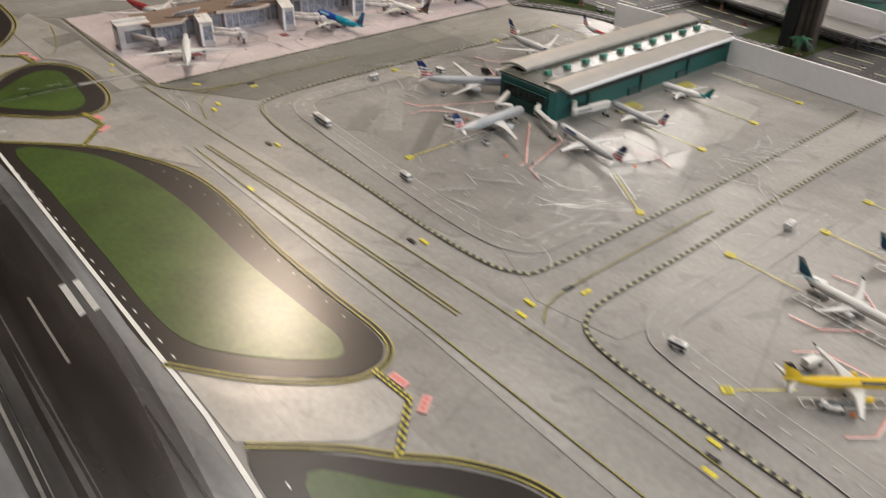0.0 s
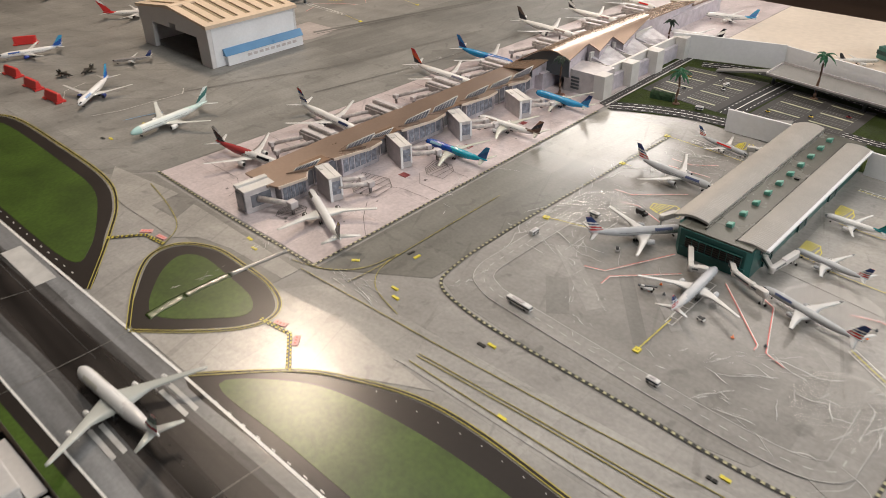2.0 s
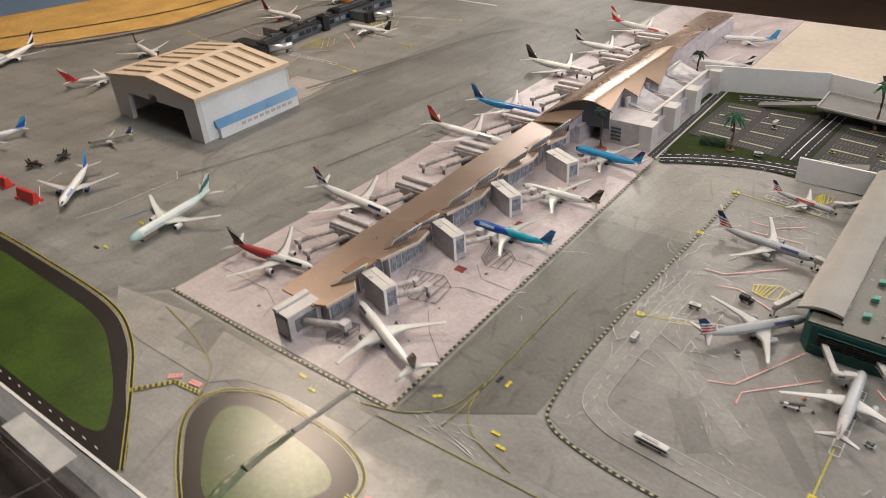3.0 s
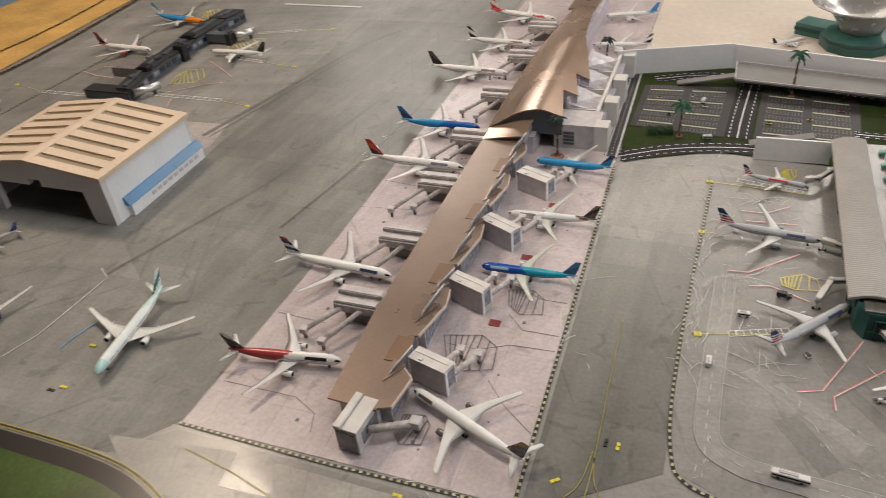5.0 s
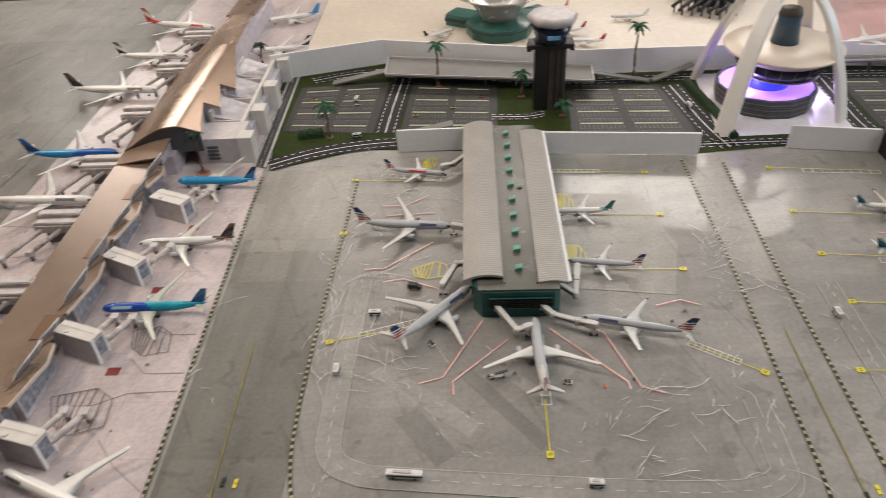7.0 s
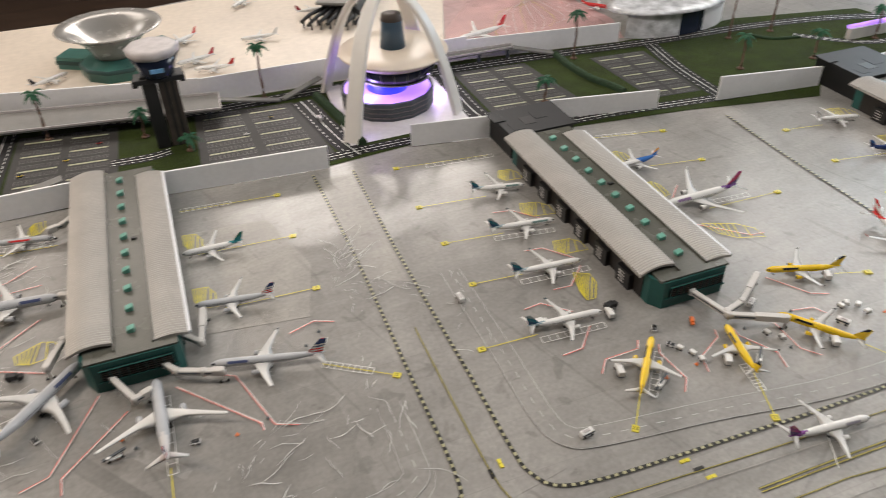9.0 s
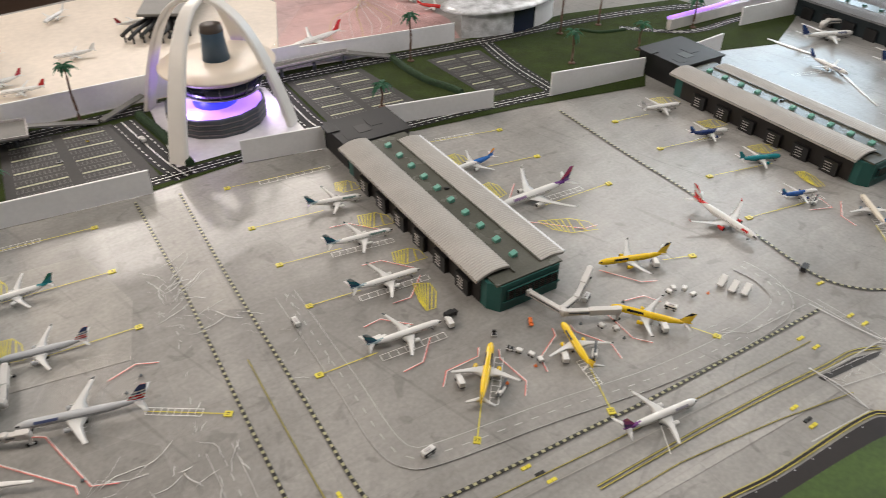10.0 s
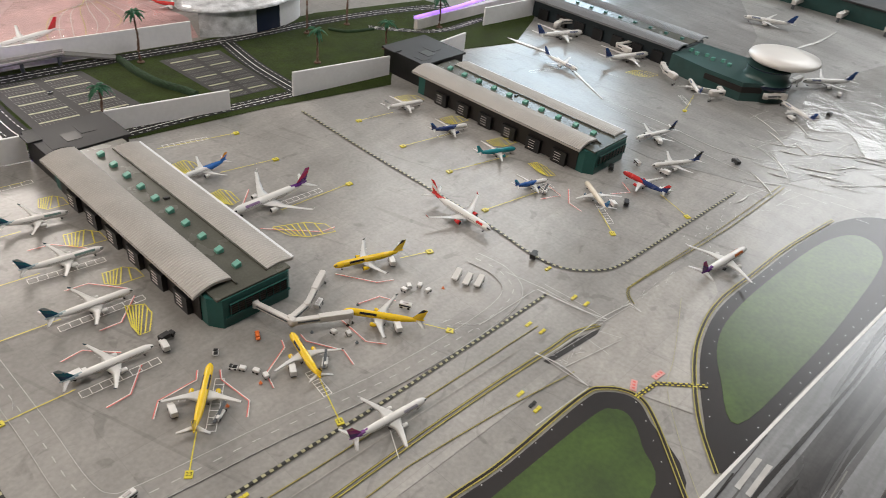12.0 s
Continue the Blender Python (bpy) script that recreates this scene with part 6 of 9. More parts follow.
# ---- jet bridges ----
def bridge(label, pts, w=0.0092, h=0.0090, z=0.0165, mat=None, slim=0.86):
    """A jet bridge over plan points: tunnel sections, round joints, a cab at the end and legs."""
    top = thing("jet_bridge", label, "jet bridge", group="jet bridges")
    mat = mat or M_CONC
    w, h = w * slim, h * slim
    p = [Vector(q) for q in pts]
    for i, (a, b) in enumerate(zip(p, p[1:])):
        ln, ang = (b - a).length, math.degrees(math.atan2(b.y - a.y, b.x - a.x))
        bm = boxes((0, ln, -w / 2, w / 2, z, z + h), bevel=0.0012)
        if i == len(p) - 2:
            box(bm, ln * 0.45, ln, -w * 0.58, w * 0.58, z - 0.001, z + h + 0.0012, 0, 0.001)
        bm.transform(pose(a.x, a.y, 0, 0, 0, ang))
        part("tunnel", bm, mat, top)
        bm = boxes((ln * 0.08, ln * 0.92, -w / 2 - 0.0006, -w / 2 + 0.001, z + h * 0.45, z + h * 0.72), (ln * 0.08, ln * 0.92, w / 2 - 0.001, w / 2 + 0.0006, z + h * 0.45, z + h * 0.72))
        bm.transform(pose(a.x, a.y, 0, 0, 0, ang))
        part("tunnel_glazing", bm, M_SLATE, top)
    for i, q in enumerate(p):
        bm = bmesh.new()
        lathe(bm, ((w * 0.56, z - 0.001), (w * 0.56, z + h + 0.0008), (w * 0.4, z + h + 0.0014)), 14, 0, q.x, q.y)
        part("rotunda" if i < len(p) - 1 else "cab", bm, mat, top)
    for q in p[-1:]:
        bm = boxes((q.x - 0.0014, q.x + 0.0014, q.y - 0.0014, q.y + 0.0014, 0.003, z), (q.x - 0.004, q.x + 0.004, q.y - 0.001, q.y + 0.001, 0.003, 0.0045))
        for s in (-0.004, 0.004):
            tube(bm, [(q.x + s, q.y - 0.0012, 0.0030), (q.x + s, q.y + 0.0012, 0.0030)], 0.0020, 8, 1)
        part("leg", bm, [M_STEEL, M_TYRE], top)
    return top


BR = "cream plastic jet bridge reaching out from the pier"
bridge(BR, [(-0.052, 0.240), (-0.026, 0.190), (-0.008, 0.198)])
bridge(BR, [(0.013, 0.240), (0.026, 0.220), (0.058, 0.206), (0.080, 0.198)])
bridge(BR, [(-0.085, 0.345), (-0.110, 0.338), (-0.129, 0.290)])
bridge(BR, [(0.042, 0.285), (0.062, 0.262), (0.072, 0.326)])
bridge(BR, [(-0.085, 0.43), (-0.115, 0.440)])
bridge(BR, [(-0.086, 0.680), (-0.116, 0.637), (-0.136, 0.628)])
bridge(BR, [(0.722, 0.100), (0.737, 0.040), (0.804, 0.004)])
bridge(BR, [(0.739, 0.046), (0.772, 0.055), (0.830, 0.094)])
for q in ([(2.02, 0.225), (1.99, 0.20), (1.975, 0.165)], [(2.00, 0.06), (1.985, 0.045), (1.96, 0.06)], [(2.06, -0.03), (2.085, -0.045), (2.10, -0.06)], [(2.12, -0.02), (2.19, -0.03), (2.26, -0.035)], [(2.10, 0.55), (2.06, 0.57), (2.02, 0.56)], [(2.10, 0.36), (2.04, 0.37), (2.03, 0.33)]):
    bridge("pale jet bridge at the round-ended pier", q, 0.014, 0.012, 0.018)


# ---- foam board walls ----
def foam_wall(a, b, h, label="upright white foam board wall", h2=None):
    a, b = Vector(a), Vector(b)
    d = (b - a).normalized()
    n = Vector((-d.y, d.x)) * 0.0022
    bm = bmesh.new()
    lo = [a + n, a - n, b - n, b + n]
    hs = [h, h, h2 or h, h2 or h]
    vs = [bm.verts.new((*q, 0.0018)) for q in lo] + [bm.verts.new((*q, z)) for q, z in zip(lo, hs)]
    for i, q in enumerate(((3, 2, 1, 0), (4, 5, 6, 7), (0, 1, 5, 4), (1, 2, 6, 5), (2, 3, 7, 6), (3, 0, 4, 7))):
        bm.faces.new([vs[k] for k in q]).material_index = 1 if i in (1, 2, 4) else 0
    bmesh.ops.recalc_face_normals(bm, faces=bm.faces)
    return solid("board_wall", bm, [M_FOAM, M_FOAM], label, "board wall", group="white board walls")


foam_wall((-0.226, 0.722), (-0.094, 0.724), 0.048)
foam_wall((0.050, 0.700), (0.341, 0.677), 0.047)
foam_wall((0.510, 0.694), (0.665, 0.668), 0.048)
foam_wall((0.811, 0.691), (1.042, 0.646), 0.043)
foam_wall((1.180, 0.626), (1.43, 0.600), 0.055, h2=0.046)
foam_wall((1.58, 0.60), (1.70, 0.612), 0.046)
foam_wall((-0.545, 1.078), (-0.285, 1.157), 0.062)
foam_wall((-0.285, 1.157), (0.157, 1.060), 0.060)
foam_wall((0.157, 1.060), (0.78, 1.055), 0.058)
foam_wall((0.78, 1.055), (1.172, 1.003), 0.050)
foam_wall((1.885, 0.707), (2.082, 0.690), 0.05, "grey-white board wall under a violet light strip")


# ---- central roads, lawns and car parks ----
LAWN = [(-0.47, 0.665), (-0.30, 0.735), (-0.226, 0.73), (0.341, 0.684), (0.51, 0.70), (0.66, 0.675), (0.812, 0.65), (0.845, 0.640), (1.10, 0.612), (1.396, 0.556), (1.44, 0.60), (1.58, 0.61), (1.70, 0.615), (1.86, 0.57), (2.05, 0.66), (2.12, 0.70), (1.93, 0.80), (1.90, 0.95), (1.55, 1.02), (1.17, 1.0), (0.78, 1.05), (0.157, 1.055), (-0.285, 1.152), (-0.545, 1.075), (-0.50, 0.90)]
sheet("lawn", LAWN, 0.0012, M_LAWN, "olive green flocked lawn")


def road(pts, w=0.045, n=6):
    c = smooth(pts, n)
    bm = bmesh.new()
    ribbon(bm, c, w, 0.0020)
    part("road", bm, M_ROAD, ground, "black printed road")
    line("road_line", c, 0.0022, M_PW, 0.0024)
    for d in (-w * 0.33, w * 0.33):
        dashed("road_dash", offset(c, d), 0.0016, 0.009, 0.008, M_PW, 0.0024)


road([(-0.475, 0.682), (-0.40, 0.722), (-0.32, 0.748), (-0.233, 0.760), (-0.12, 0.765)], 0.045)
road([(-0.258, 0.80), (-0.252, 0.90), (-0.238, 1.06)], 0.050)
road([(0.408, 0.70), (0.385, 0.79), (0.355, 0.98)], 0.050)
road([(0.30, 0.712), (0.51, 0.717), (0.60, 0.700), (0.68, 0.685)], 0.030)
road([(0.80, 0.665), (0.95, 0.660), (1.10, 0.645), (1.26, 0.628)], 0.030)
road([(0.69, 0.74), (0.682, 0.80), (0.685, 0.99)], 0.050)
road([(1.205, 0.65), (1.21, 0.80), (1.235, 0.955)], 0.040)
road([(-0.45, 1.065), (-0.28, 1.105), (0.1, 1.02), (0.45, 1.02), (0.90, 1.0), (1.24, 0.968), (1.51, 0.958), (1.75, 0.925), (1.93, 0.87)], 0.040, 4)
road([(1.60, 0.86), (1.70, 0.765), (1.775, 0.737), (1.88, 0.742), (1.96, 0.742)], 0.026)
road([(-0.04, 0.855), (0.03, 0.852), (0.07, 0.862)], 0.03)


def car_park(p, rows=5, bays=11):
    """A grey car park inside four corners, with pale green strips and white bay ticks."""
    a, b, c, d = (Vector(q) for q in p)
    cp = sheet("car_park", p, 0.0018, M_PARK, "printed grey car park")
    strips, ticks = bmesh.new(), bmesh.new()

    def at(u, v):
        return a.lerp(b, u).lerp(d.lerp(c, u), v)

    for r in range(rows):
        v = (r + 0.5) / rows
        for u0, u1 in ((0.08, 0.44), (0.54, 0.90)):
            ribbon(strips, [at(u0, v), at(u1, v)], 0.0055, 0.0023)
            for k in range(bays):
                u = u0 + (u1 - u0) * k / (bays - 1)
                for s in (-1, 1):
                    ribbon(ticks, [at(u, v + s * 0.16 / rows), at(u, v + s * 0.40 / rows)], 0.0011, 0.0023)
            for s in (-1, 1):
                ribbon(ticks, [at(u0, v + s * 0.40 / rows), at(u1, v + s * 0.40 / rows)], 0.0007, 0.0022)
    part("green_strip", strips, M_STRIP, ground, "pale green planting strips")
    part("bay_line", ticks, M_BAY, ground, "thin white parking bay lines")


M_STRIP = material("printed_strip_sage", (0.40, 0.41, 0.27), 0.5, vary=0.2, scale=40)
M_BAY = material("printed_bay_grey", (0.16, 0.16, 0.155), 0.5, vary=0.1, scale=60)
car_park([(-0.475, 0.820), (-0.284, 0.800), (-0.268, 1.045), (-0.47, 1.03)], 4)
car_park([(-0.228, 0.80), (-0.030, 0.79), (-0.022, 1.012), (-0.213, 1.04)], 4)
car_park([(0.116, 0.735), (0.366, 0.725), (0.335, 0.985), (0.13, 1.0)])
car_park([(0.714, 0.765), (0.918, 0.75), (0.895, 0.975), (0.716, 0.99)])
car_park([(1.060, 0.690), (1.182, 0.680), (1.195, 0.925), (1.052, 0.937)])
# grey kerb strip and service street beside the copper terminal
sheet("side_street", [(-0.505, 0.68), (-0.478, 0.672), (-0.485, 1.09), (-0.512, 1.09)], 0.0020, M_PARK)

for x0, x1, w in ((-0.502, -0.509, 0.0030), (-0.481, -0.488, 0.0040)):
    line("street_kerb", [(x0, 0.675), (x1, 1.09)], w, M_LG, 0.0024)
dashed("street_dash", [(-0.4915, 0.675), (-0.4985, 1.09)], 0.0012, 0.006, 0.006, M_LG, 0.0024)

# raised road deck on pillars
def deck(pts, z, ramps, label):
    top = thing("road_deck", label, "road deck", group="raised road decks")
    bm = slab(pts, z - 0.004, z)
    part("deck", bm, M_DECK, top)
    bm = bmesh.new()
    q = pts + [pts[0]]
    for a, b in zip(q, q[1:]):
        a, b = Vector(a), Vector(b)
        d = (b - a).normalized()
        n = Vector((-d.y, d.x)) * 0.0012
        prism(bm, [tuple(a + n), tuple(b + n), tuple(b - n), tuple(a - n)], z, z + 0.004)
    part("parapet", bm, M_GATE, top)
    for x, y in ramps:
        bm = bmesh.new()
        lathe(bm, ((0.004, 0.002), (0.004, z - 0.004)), 10, 0, x, y)
        part("pillar", bm, M_SLATE, top)


deck([(-0.275, 1.025), (0.185, 0.955), (0.190, 1.035), (-0.275, 1.125)], 0.028, [(-0.26, 1.04), (-0.16, 1.03), (-0.05, 1.01), (0.06, 0.99), (0.16, 0.975)], "grey raised road deck before the white walls")
deck([(0.70, 1.018), (0.885, 1.018), (0.89, 1.038), (0.70, 1.045)], 0.026, [(0.72, 1.025), (0.80, 1.025), (0.875, 1.024)], "short grey raised road deck before the white walls")


def ramp(a, b, z0, z1, w=0.022):
    a, b = Vector(a), Vector(b)
    d = (b - a).normalized()
    n = Vector((-d.y, d.x)) * w / 2
    bm = bmesh.new()
    lo = [(*(a + n), z0 - 0.003), (*(a - n), z0 - 0.003), (*(b - n), z1 - 0.003), (*(b + n), z1 - 0.003)]
    vs = [bm.verts.new(q) for q in lo] + [bm.verts.new((x, y, z + 0.004)) for x, y, z in lo]
    for q in ((3, 2, 1, 0), (4, 5, 6, 7), (0, 1, 5, 4), (1, 2, 6, 5), (2, 3, 7, 6), (3, 0, 4, 7)):
        bm.faces.new([vs[k] for k in q])
    bmesh.ops.recalc_face_normals(bm, faces=bm.faces)
    solid("road_ramp", bm, M_DECK, "sloping grey road ramp off the raised deck", "road ramp", group="road ramps")


ramp((-0.275, 1.055), (-0.40, 1.045), 0.027, 0.005)
ramp((0.187, 1.008), (0.314, 1.000), 0.027, 0.006, 0.016)
ramp((0.415, 1.036), (0.322, 1.002), 0.026, 0.006, 0.016)
ramp((0.885, 1.027), (0.985, 0.998), 0.025, 0.005)
ramp((-0.12, 0.79), (-0.235, 0.775), 0.025, 0.006)


# ---- copper terminal ----
tb = thing("copper_terminal", "long copper brown card terminal with wavy vault roofs", "terminal building")
part("wall", boxes((-0.722, -0.668, -0.080, 0.66, 0.0, 0.038)), M_LILAC, tb, "printed lilac grey facade")
part("wall", boxes((-0.722, -0.645, 0.66, 1.56, 0.0, 0.040)), M_LILAC, tb)
bm = bmesh.new()
prism(bm, [(-0.731, -0.091), (-0.660, -0.094), (-0.664, 0.10), (-0.672, 0.66), (-0.744, 0.66), (-0.742, 0.10)], 0.039, 0.0425)
part("roof", bm, M_COPPER, tb, "flat copper brown roof")
part("glazing_band", boxes((-0.669, -0.6664, -0.05, 0.64, 0.006, 0.034)), M_LILACG, tb, "bluish printed glazing band")
fin_bm = boxes((-0.6668, -0.6652, -0.0008, 0.0008, 0.0015, 0.0385))
fin_me = None
for k in range(38):
    if fin_me is None:
        ob = part("mullion", fin_bm, M_GATE, tb)
        fin_me = ob.data
    else:
        ob = new("mullion", fin_me)
        ob.parent = tb
    ob.location = (0, -0.048 + 0.018 * k, 0)
# stepped copper flaps beside the main roof, each with a pale edge and rooms below
for y, xo, ln in ((-0.0945, -0.636, 0.091), (0.045, -0.642, 0.125), (0.215, -0.644, 0.135), (0.390, -0.645, 0.125), (0.545, -0.645, 0.085)):
    bm = bmesh.new()
    if y < 0:
        plan = [(-0.668, y + 0.0008), (-0.643, y + 0.010), (xo, y + 0.064), (xo - 0.031, y + ln), (-0.668, y + ln)]
    else:
        plan = [(-0.672, y), (-0.658, y + 0.004), (xo, y + ln * 0.62), (xo - 0.006, y + ln * 0.90), (-0.672, y + ln)]
    prism(bm, plan, 0.0394, 0.0431)
    flap = part("roof_flap", bm, M_COPPER, tb, "projecting copper roof flap")
    bm = bmesh.new()
    for a, b in zip(plan[1:3], plan[2:4]):
        a, b = Vector(a), Vector(b)
        n = Vector((b.y - a.y, a.x - b.x)).normalized() * 0.0016
        prism(bm, [tuple(a), tuple(b), tuple(b + n), tuple(a + n)], 0.0385, 0.0436)
    part("flap_edge", bm, M_COPPERE, flap, "pale cut edge")
    bm = boxes((-0.668, xo - 0.012, y + 0.018, y + ln - 0.016, 0.0, 0.0392))
    part("gate_room", bm, M_LILACF, tb)
    bm = bmesh.new()
    for q in range(6):
        box(bm, xo - 0.0122, xo - 0.0112, y + 0.022 + (ln - 0.042) * q / 6, y + 0.022 + (ln - 0.042) * (q + 0.8) / 6, 0.009, 0.034)
    part("gate_room_glazing", bm, M_GLASSD, tb, "bluish printed glazing")
    bm = boxes((-0.686, -0.660, y + ln - 0.004, y + ln + 0.046, 0.0427, 0.0437))
    part("roof_patch", bm, M_COPPERD, tb, "darker brown roof patch")
def monitor(y, ln, hh):
    """A leaning glazed plate over the stepped roof edge: it climbs northwards, with a white frame and thin bars."""
    low, high = 0.30 * hh, 1.15 * hh
    plate = [(-0.668, y, 0.0437), (-0.655, y + ln, 0.0437 + low), (-0.651, y + ln + 0.010, 0.0437 + high), (-0.664, y + 0.006, 0.0437 + high - 0.55 * hh)]
    bm = bmesh.new()
    vs = [bm.verts.new(p) for p in plate] + [bm.verts.new((p[0] - 0.0014, p[1] + 0.0004, p[2])) for p in plate]
    for q in ((0, 1, 2, 3), (7, 6, 5, 4), (4, 5, 1, 0), (5, 6, 2, 1), (6, 7, 3, 2), (7, 4, 0, 3)):
        bm.faces.new([vs[k] for k in q])
    bmesh.ops.recalc_face_normals(bm, faces=bm.faces)
    top = part("roof_monitor", bm, M_LILACG, tb, "leaning glazed roof monitor in a white frame")
    bm = bmesh.new()
    P = [Vector(p) for p in plate]
    for a, b in zip(P[1:], P[2:] + P[:1]):
        tube(bm, [tuple(a), tuple(b)], 0.0010, 5)
    part("monitor_frame", bm, M_CONC, top, "white frame")
    for k in range(1, 7):
        bm = bmesh.new()
        tube(bm, [tuple(P[0].lerp(P[1], k / 7)), tuple(P[3].lerp(P[2], k / 7))], 0.0006, 4)
        part("bar", bm, M_GATE, top)
    # triangular roof leaf rising beside it
    bm = bmesh.new()
    t = [(-0.671, y - 0.012, 0.0437), (-0.651, y + ln * 0.55, 0.0437), (-0.672, y + ln * 0.8, 0.0437)]
    u = [(-0.671, y - 0.012, 0.0452), (-0.651, y + ln * 0.55, 0.0447 + hh * 0.25), (-0.672, y + ln * 0.8, 0.0452)]
    vs = [bm.verts.new(p) for p in t + u]
    for q in ((2, 1, 0), (3, 4, 5), (0, 1, 4, 3), (1, 2, 5, 4), (2, 0, 3, 5)):
        bm.faces.new([vs[k] for k in q])
    part("roof_leaf", bm, M_COPPER, tb, "small folded copper roof leaf")


for y, ln, hh in ((-0.035, 0.040, 0.012), (0.085, 0.050, 0.017), (0.150, 0.032, 0.013), (0.235, 0.050, 0.019), (0.315, 0.050, 0.022), (0.415, 0.048, 0.018), (0.495, 0.046, 0.018), (0.575, 0.044, 0.020)):
    monitor(y, ln, hh)


def wave(y0, y1, east0, east1, crest0, crest1, west0=-0.746, west1=-0.750, z0=0.044, gable_from=None):
    """One bay of the wavy roof: it rises from the west eave, levels out at the crest and droops at a slanting east edge."""
    m, n = 26, 12

    def height(x, w, crest):
        q = min(1.0, (x - w) / 0.108)
        return z0 + crest * math.sin(q * math.pi / 2) ** 1.15 - 0.6 * max(0.0, x + 0.632) ** 1.2

    rows = []
    for j in range(n + 1):
        t = j / n
        y, e, w, c = y0 + (y1 - y0) * t, east0 + (east1 - east0) * t, west0 + (west1 - west0) * t, crest0 + (crest1 - crest0) * t
        rows.append([(w + (e - w) * i / m, y, height(w + (e - w) * i / m, w, c)) for i in range(m + 1)])
    bm = bmesh.new()
    for dz, flip in ((0.0, False), (-0.0025, True)):
        g = [[bm.verts.new((x, y, z + dz)) for x, y, z in r] for r in rows]
        for a, b in zip(g, g[1:]):
            for i in range(m):
                q = (a[i], a[i + 1], b[i + 1], b[i])
                bm.faces.new(q[::-1] if flip else q).smooth = True
    rim = rows[0] + [r[-1] for r in rows[1:]] + rows[-1][-2::-1] + [r[0] for r in rows[-2:0:-1]]
    for (x, y, z), (u, v, k) in zip(rim, rim[1:] + rim[:1]):
        bm.faces.new([bm.verts.new(p) for p in ((x, y, z - 0.0025), (u, v, k - 0.0025), (u, v, k), (x, y, z))])
    part("wave_roof", bm, M_COPPERL, tb, "curved glossy copper roof wave")
    # upright end wall below the south edge
    bm = bmesh.new()
    x0, x1 = gable_from or west0 + 0.02, east0 - 0.003
    hi = [(x0 + (x1 - x0) * k / 8, y0 + 0.004, height(x0 + (x1 - x0) * k / 8, west0, crest0) - 0.0035) for k in range(9)]
    f = bm.faces.new([bm.verts.new(p) for p in [(x0, y0 + 0.004, 0.036), (x1, y0 + 0.004, 0.036)] + hi[::-1]])
    r = bmesh.ops.extrude_face_region(bm, geom=[f])
    bmesh.ops.translate(bm, vec=(0, 0.003, 0), verts=[v for v in r["geom"] if isinstance(v, bmesh.types.BMVert)])
    bmesh.ops.recalc_face_normals(bm, faces=bm.faces)
    part("end_wall", bm, M_LILAC if gable_from else M_SLATE, tb, "lilac printed end wall" if gable_from else "dark end glazing")
    # east side wall below the drooping edge
    bm = bmesh.new()
    zt = [height(e, w, c) - 0.003 for e, w, c in ((east0 - 0.004, west0, crest0), (east1 - 0.004, west1, crest1))]
    vs = [bm.verts.new(p) for p in ((east0 - 0.004, y0 + 0.008, 0.036), (east1 - 0.004, y1, 0.036), (east1 - 0.004, y1, zt[1]), (east0 - 0.004, y0 + 0.008, zt[0]))]
    vs += [bm.verts.new(v.co + Vector((-0.003, 0, 0))) for v in vs[:4]]
    for q in ((0, 1, 2, 3), (7, 6, 5, 4), (4, 5, 1, 0), (5, 6, 2, 1), (6, 7, 3, 2), (7, 4, 0, 3)):
        bm.faces.new([vs[k] for k in q])
    bmesh.ops.recalc_face_normals(bm, faces=bm.faces)
    part("side_wall", bm, M_LILAC, tb)


wave(0.630, 0.700, -0.655, -0.650, 0.014, 0.026, -0.744, -0.746, 0.043)
wave(0.682, 0.795, -0.590, -0.614, 0.048, 0.048)
wave(0.792, 0.888, -0.581, -0.606, 0.048, 0.047, -0.750, -0.750, gable_from=-0.618)
wave(0.885, 1.095, -0.574, -0.624, 0.047, 0.044, -0.750, -0.748, gable_from=-0.610)
wave(1.090, 1.420, -0.630, -0.662, 0.030, 0.012, -0.748, -0.722)
bm = bmesh.new()
prism(bm, [(-0.735, 1.41), (-0.66, 1.41), (-0.655, 1.57), (-0.73, 1.57)], 0.041, 0.046)
part("roof", bm, M_COPPER, tb)
# landside block with pilasters and slanting glass roofs
part("landside_block", boxes((-0.612, -0.522, 0.698, 0.768, 0.0, 0.054)), M_GATE, tb, "grey printed landside block")
part("landside_block", boxes((-0.605, -0.522, 0.768, 1.095, 0.0, 0.036)), M_LILAC, tb)
for k in range(4):
    part("grille", boxes((-0.592, -0.570, 0.6965, 0.6985, 0.010 + k * 0.008, 0.0145 + k * 0.008)), M_SLATE, tb)
for y in (0.695, 0.81, 0.925, 1.065):
    part("pilaster", boxes((-0.530, -0.502, y, y + 0.034, 0.0, 0.056), bevel=0.001), M_CONC, tb, "pale grey stair block")
# a white parapet and three slanting glazed roofs behind it
part("parapet", boxes((-0.540, -0.533, 0.768, 1.10, 0.036, 0.054)), M_CONC, tb, "white parapet")
for y in (0.785, 0.885, 0.985):
    bm = bmesh.new()
    box(bm, -0.600, -0.542, y, y + 0.075, 0.0362, 0.068)
    for v in bm.verts:
        if v.co.z > 0.05 and v.co.x > -0.56:
            v.co.z = 0.046
        elif v.co.z > 0.05 and v.co.y < y + 0.01:
            v.co.z = 0.058
    gr = part("glass_roof", bm, M_LILACF, tb, "slanting lilac glazed roof")
    bm = boxes((-0.604, -0.598, y - 0.003, y + 0.078, 0.036, 0.070), (-0.600, -0.542, y - 0.004, y - 0.0005, 0.0362, 0.050))
    part("glazing_frame", bm, M_CONC, gr, "white frame")
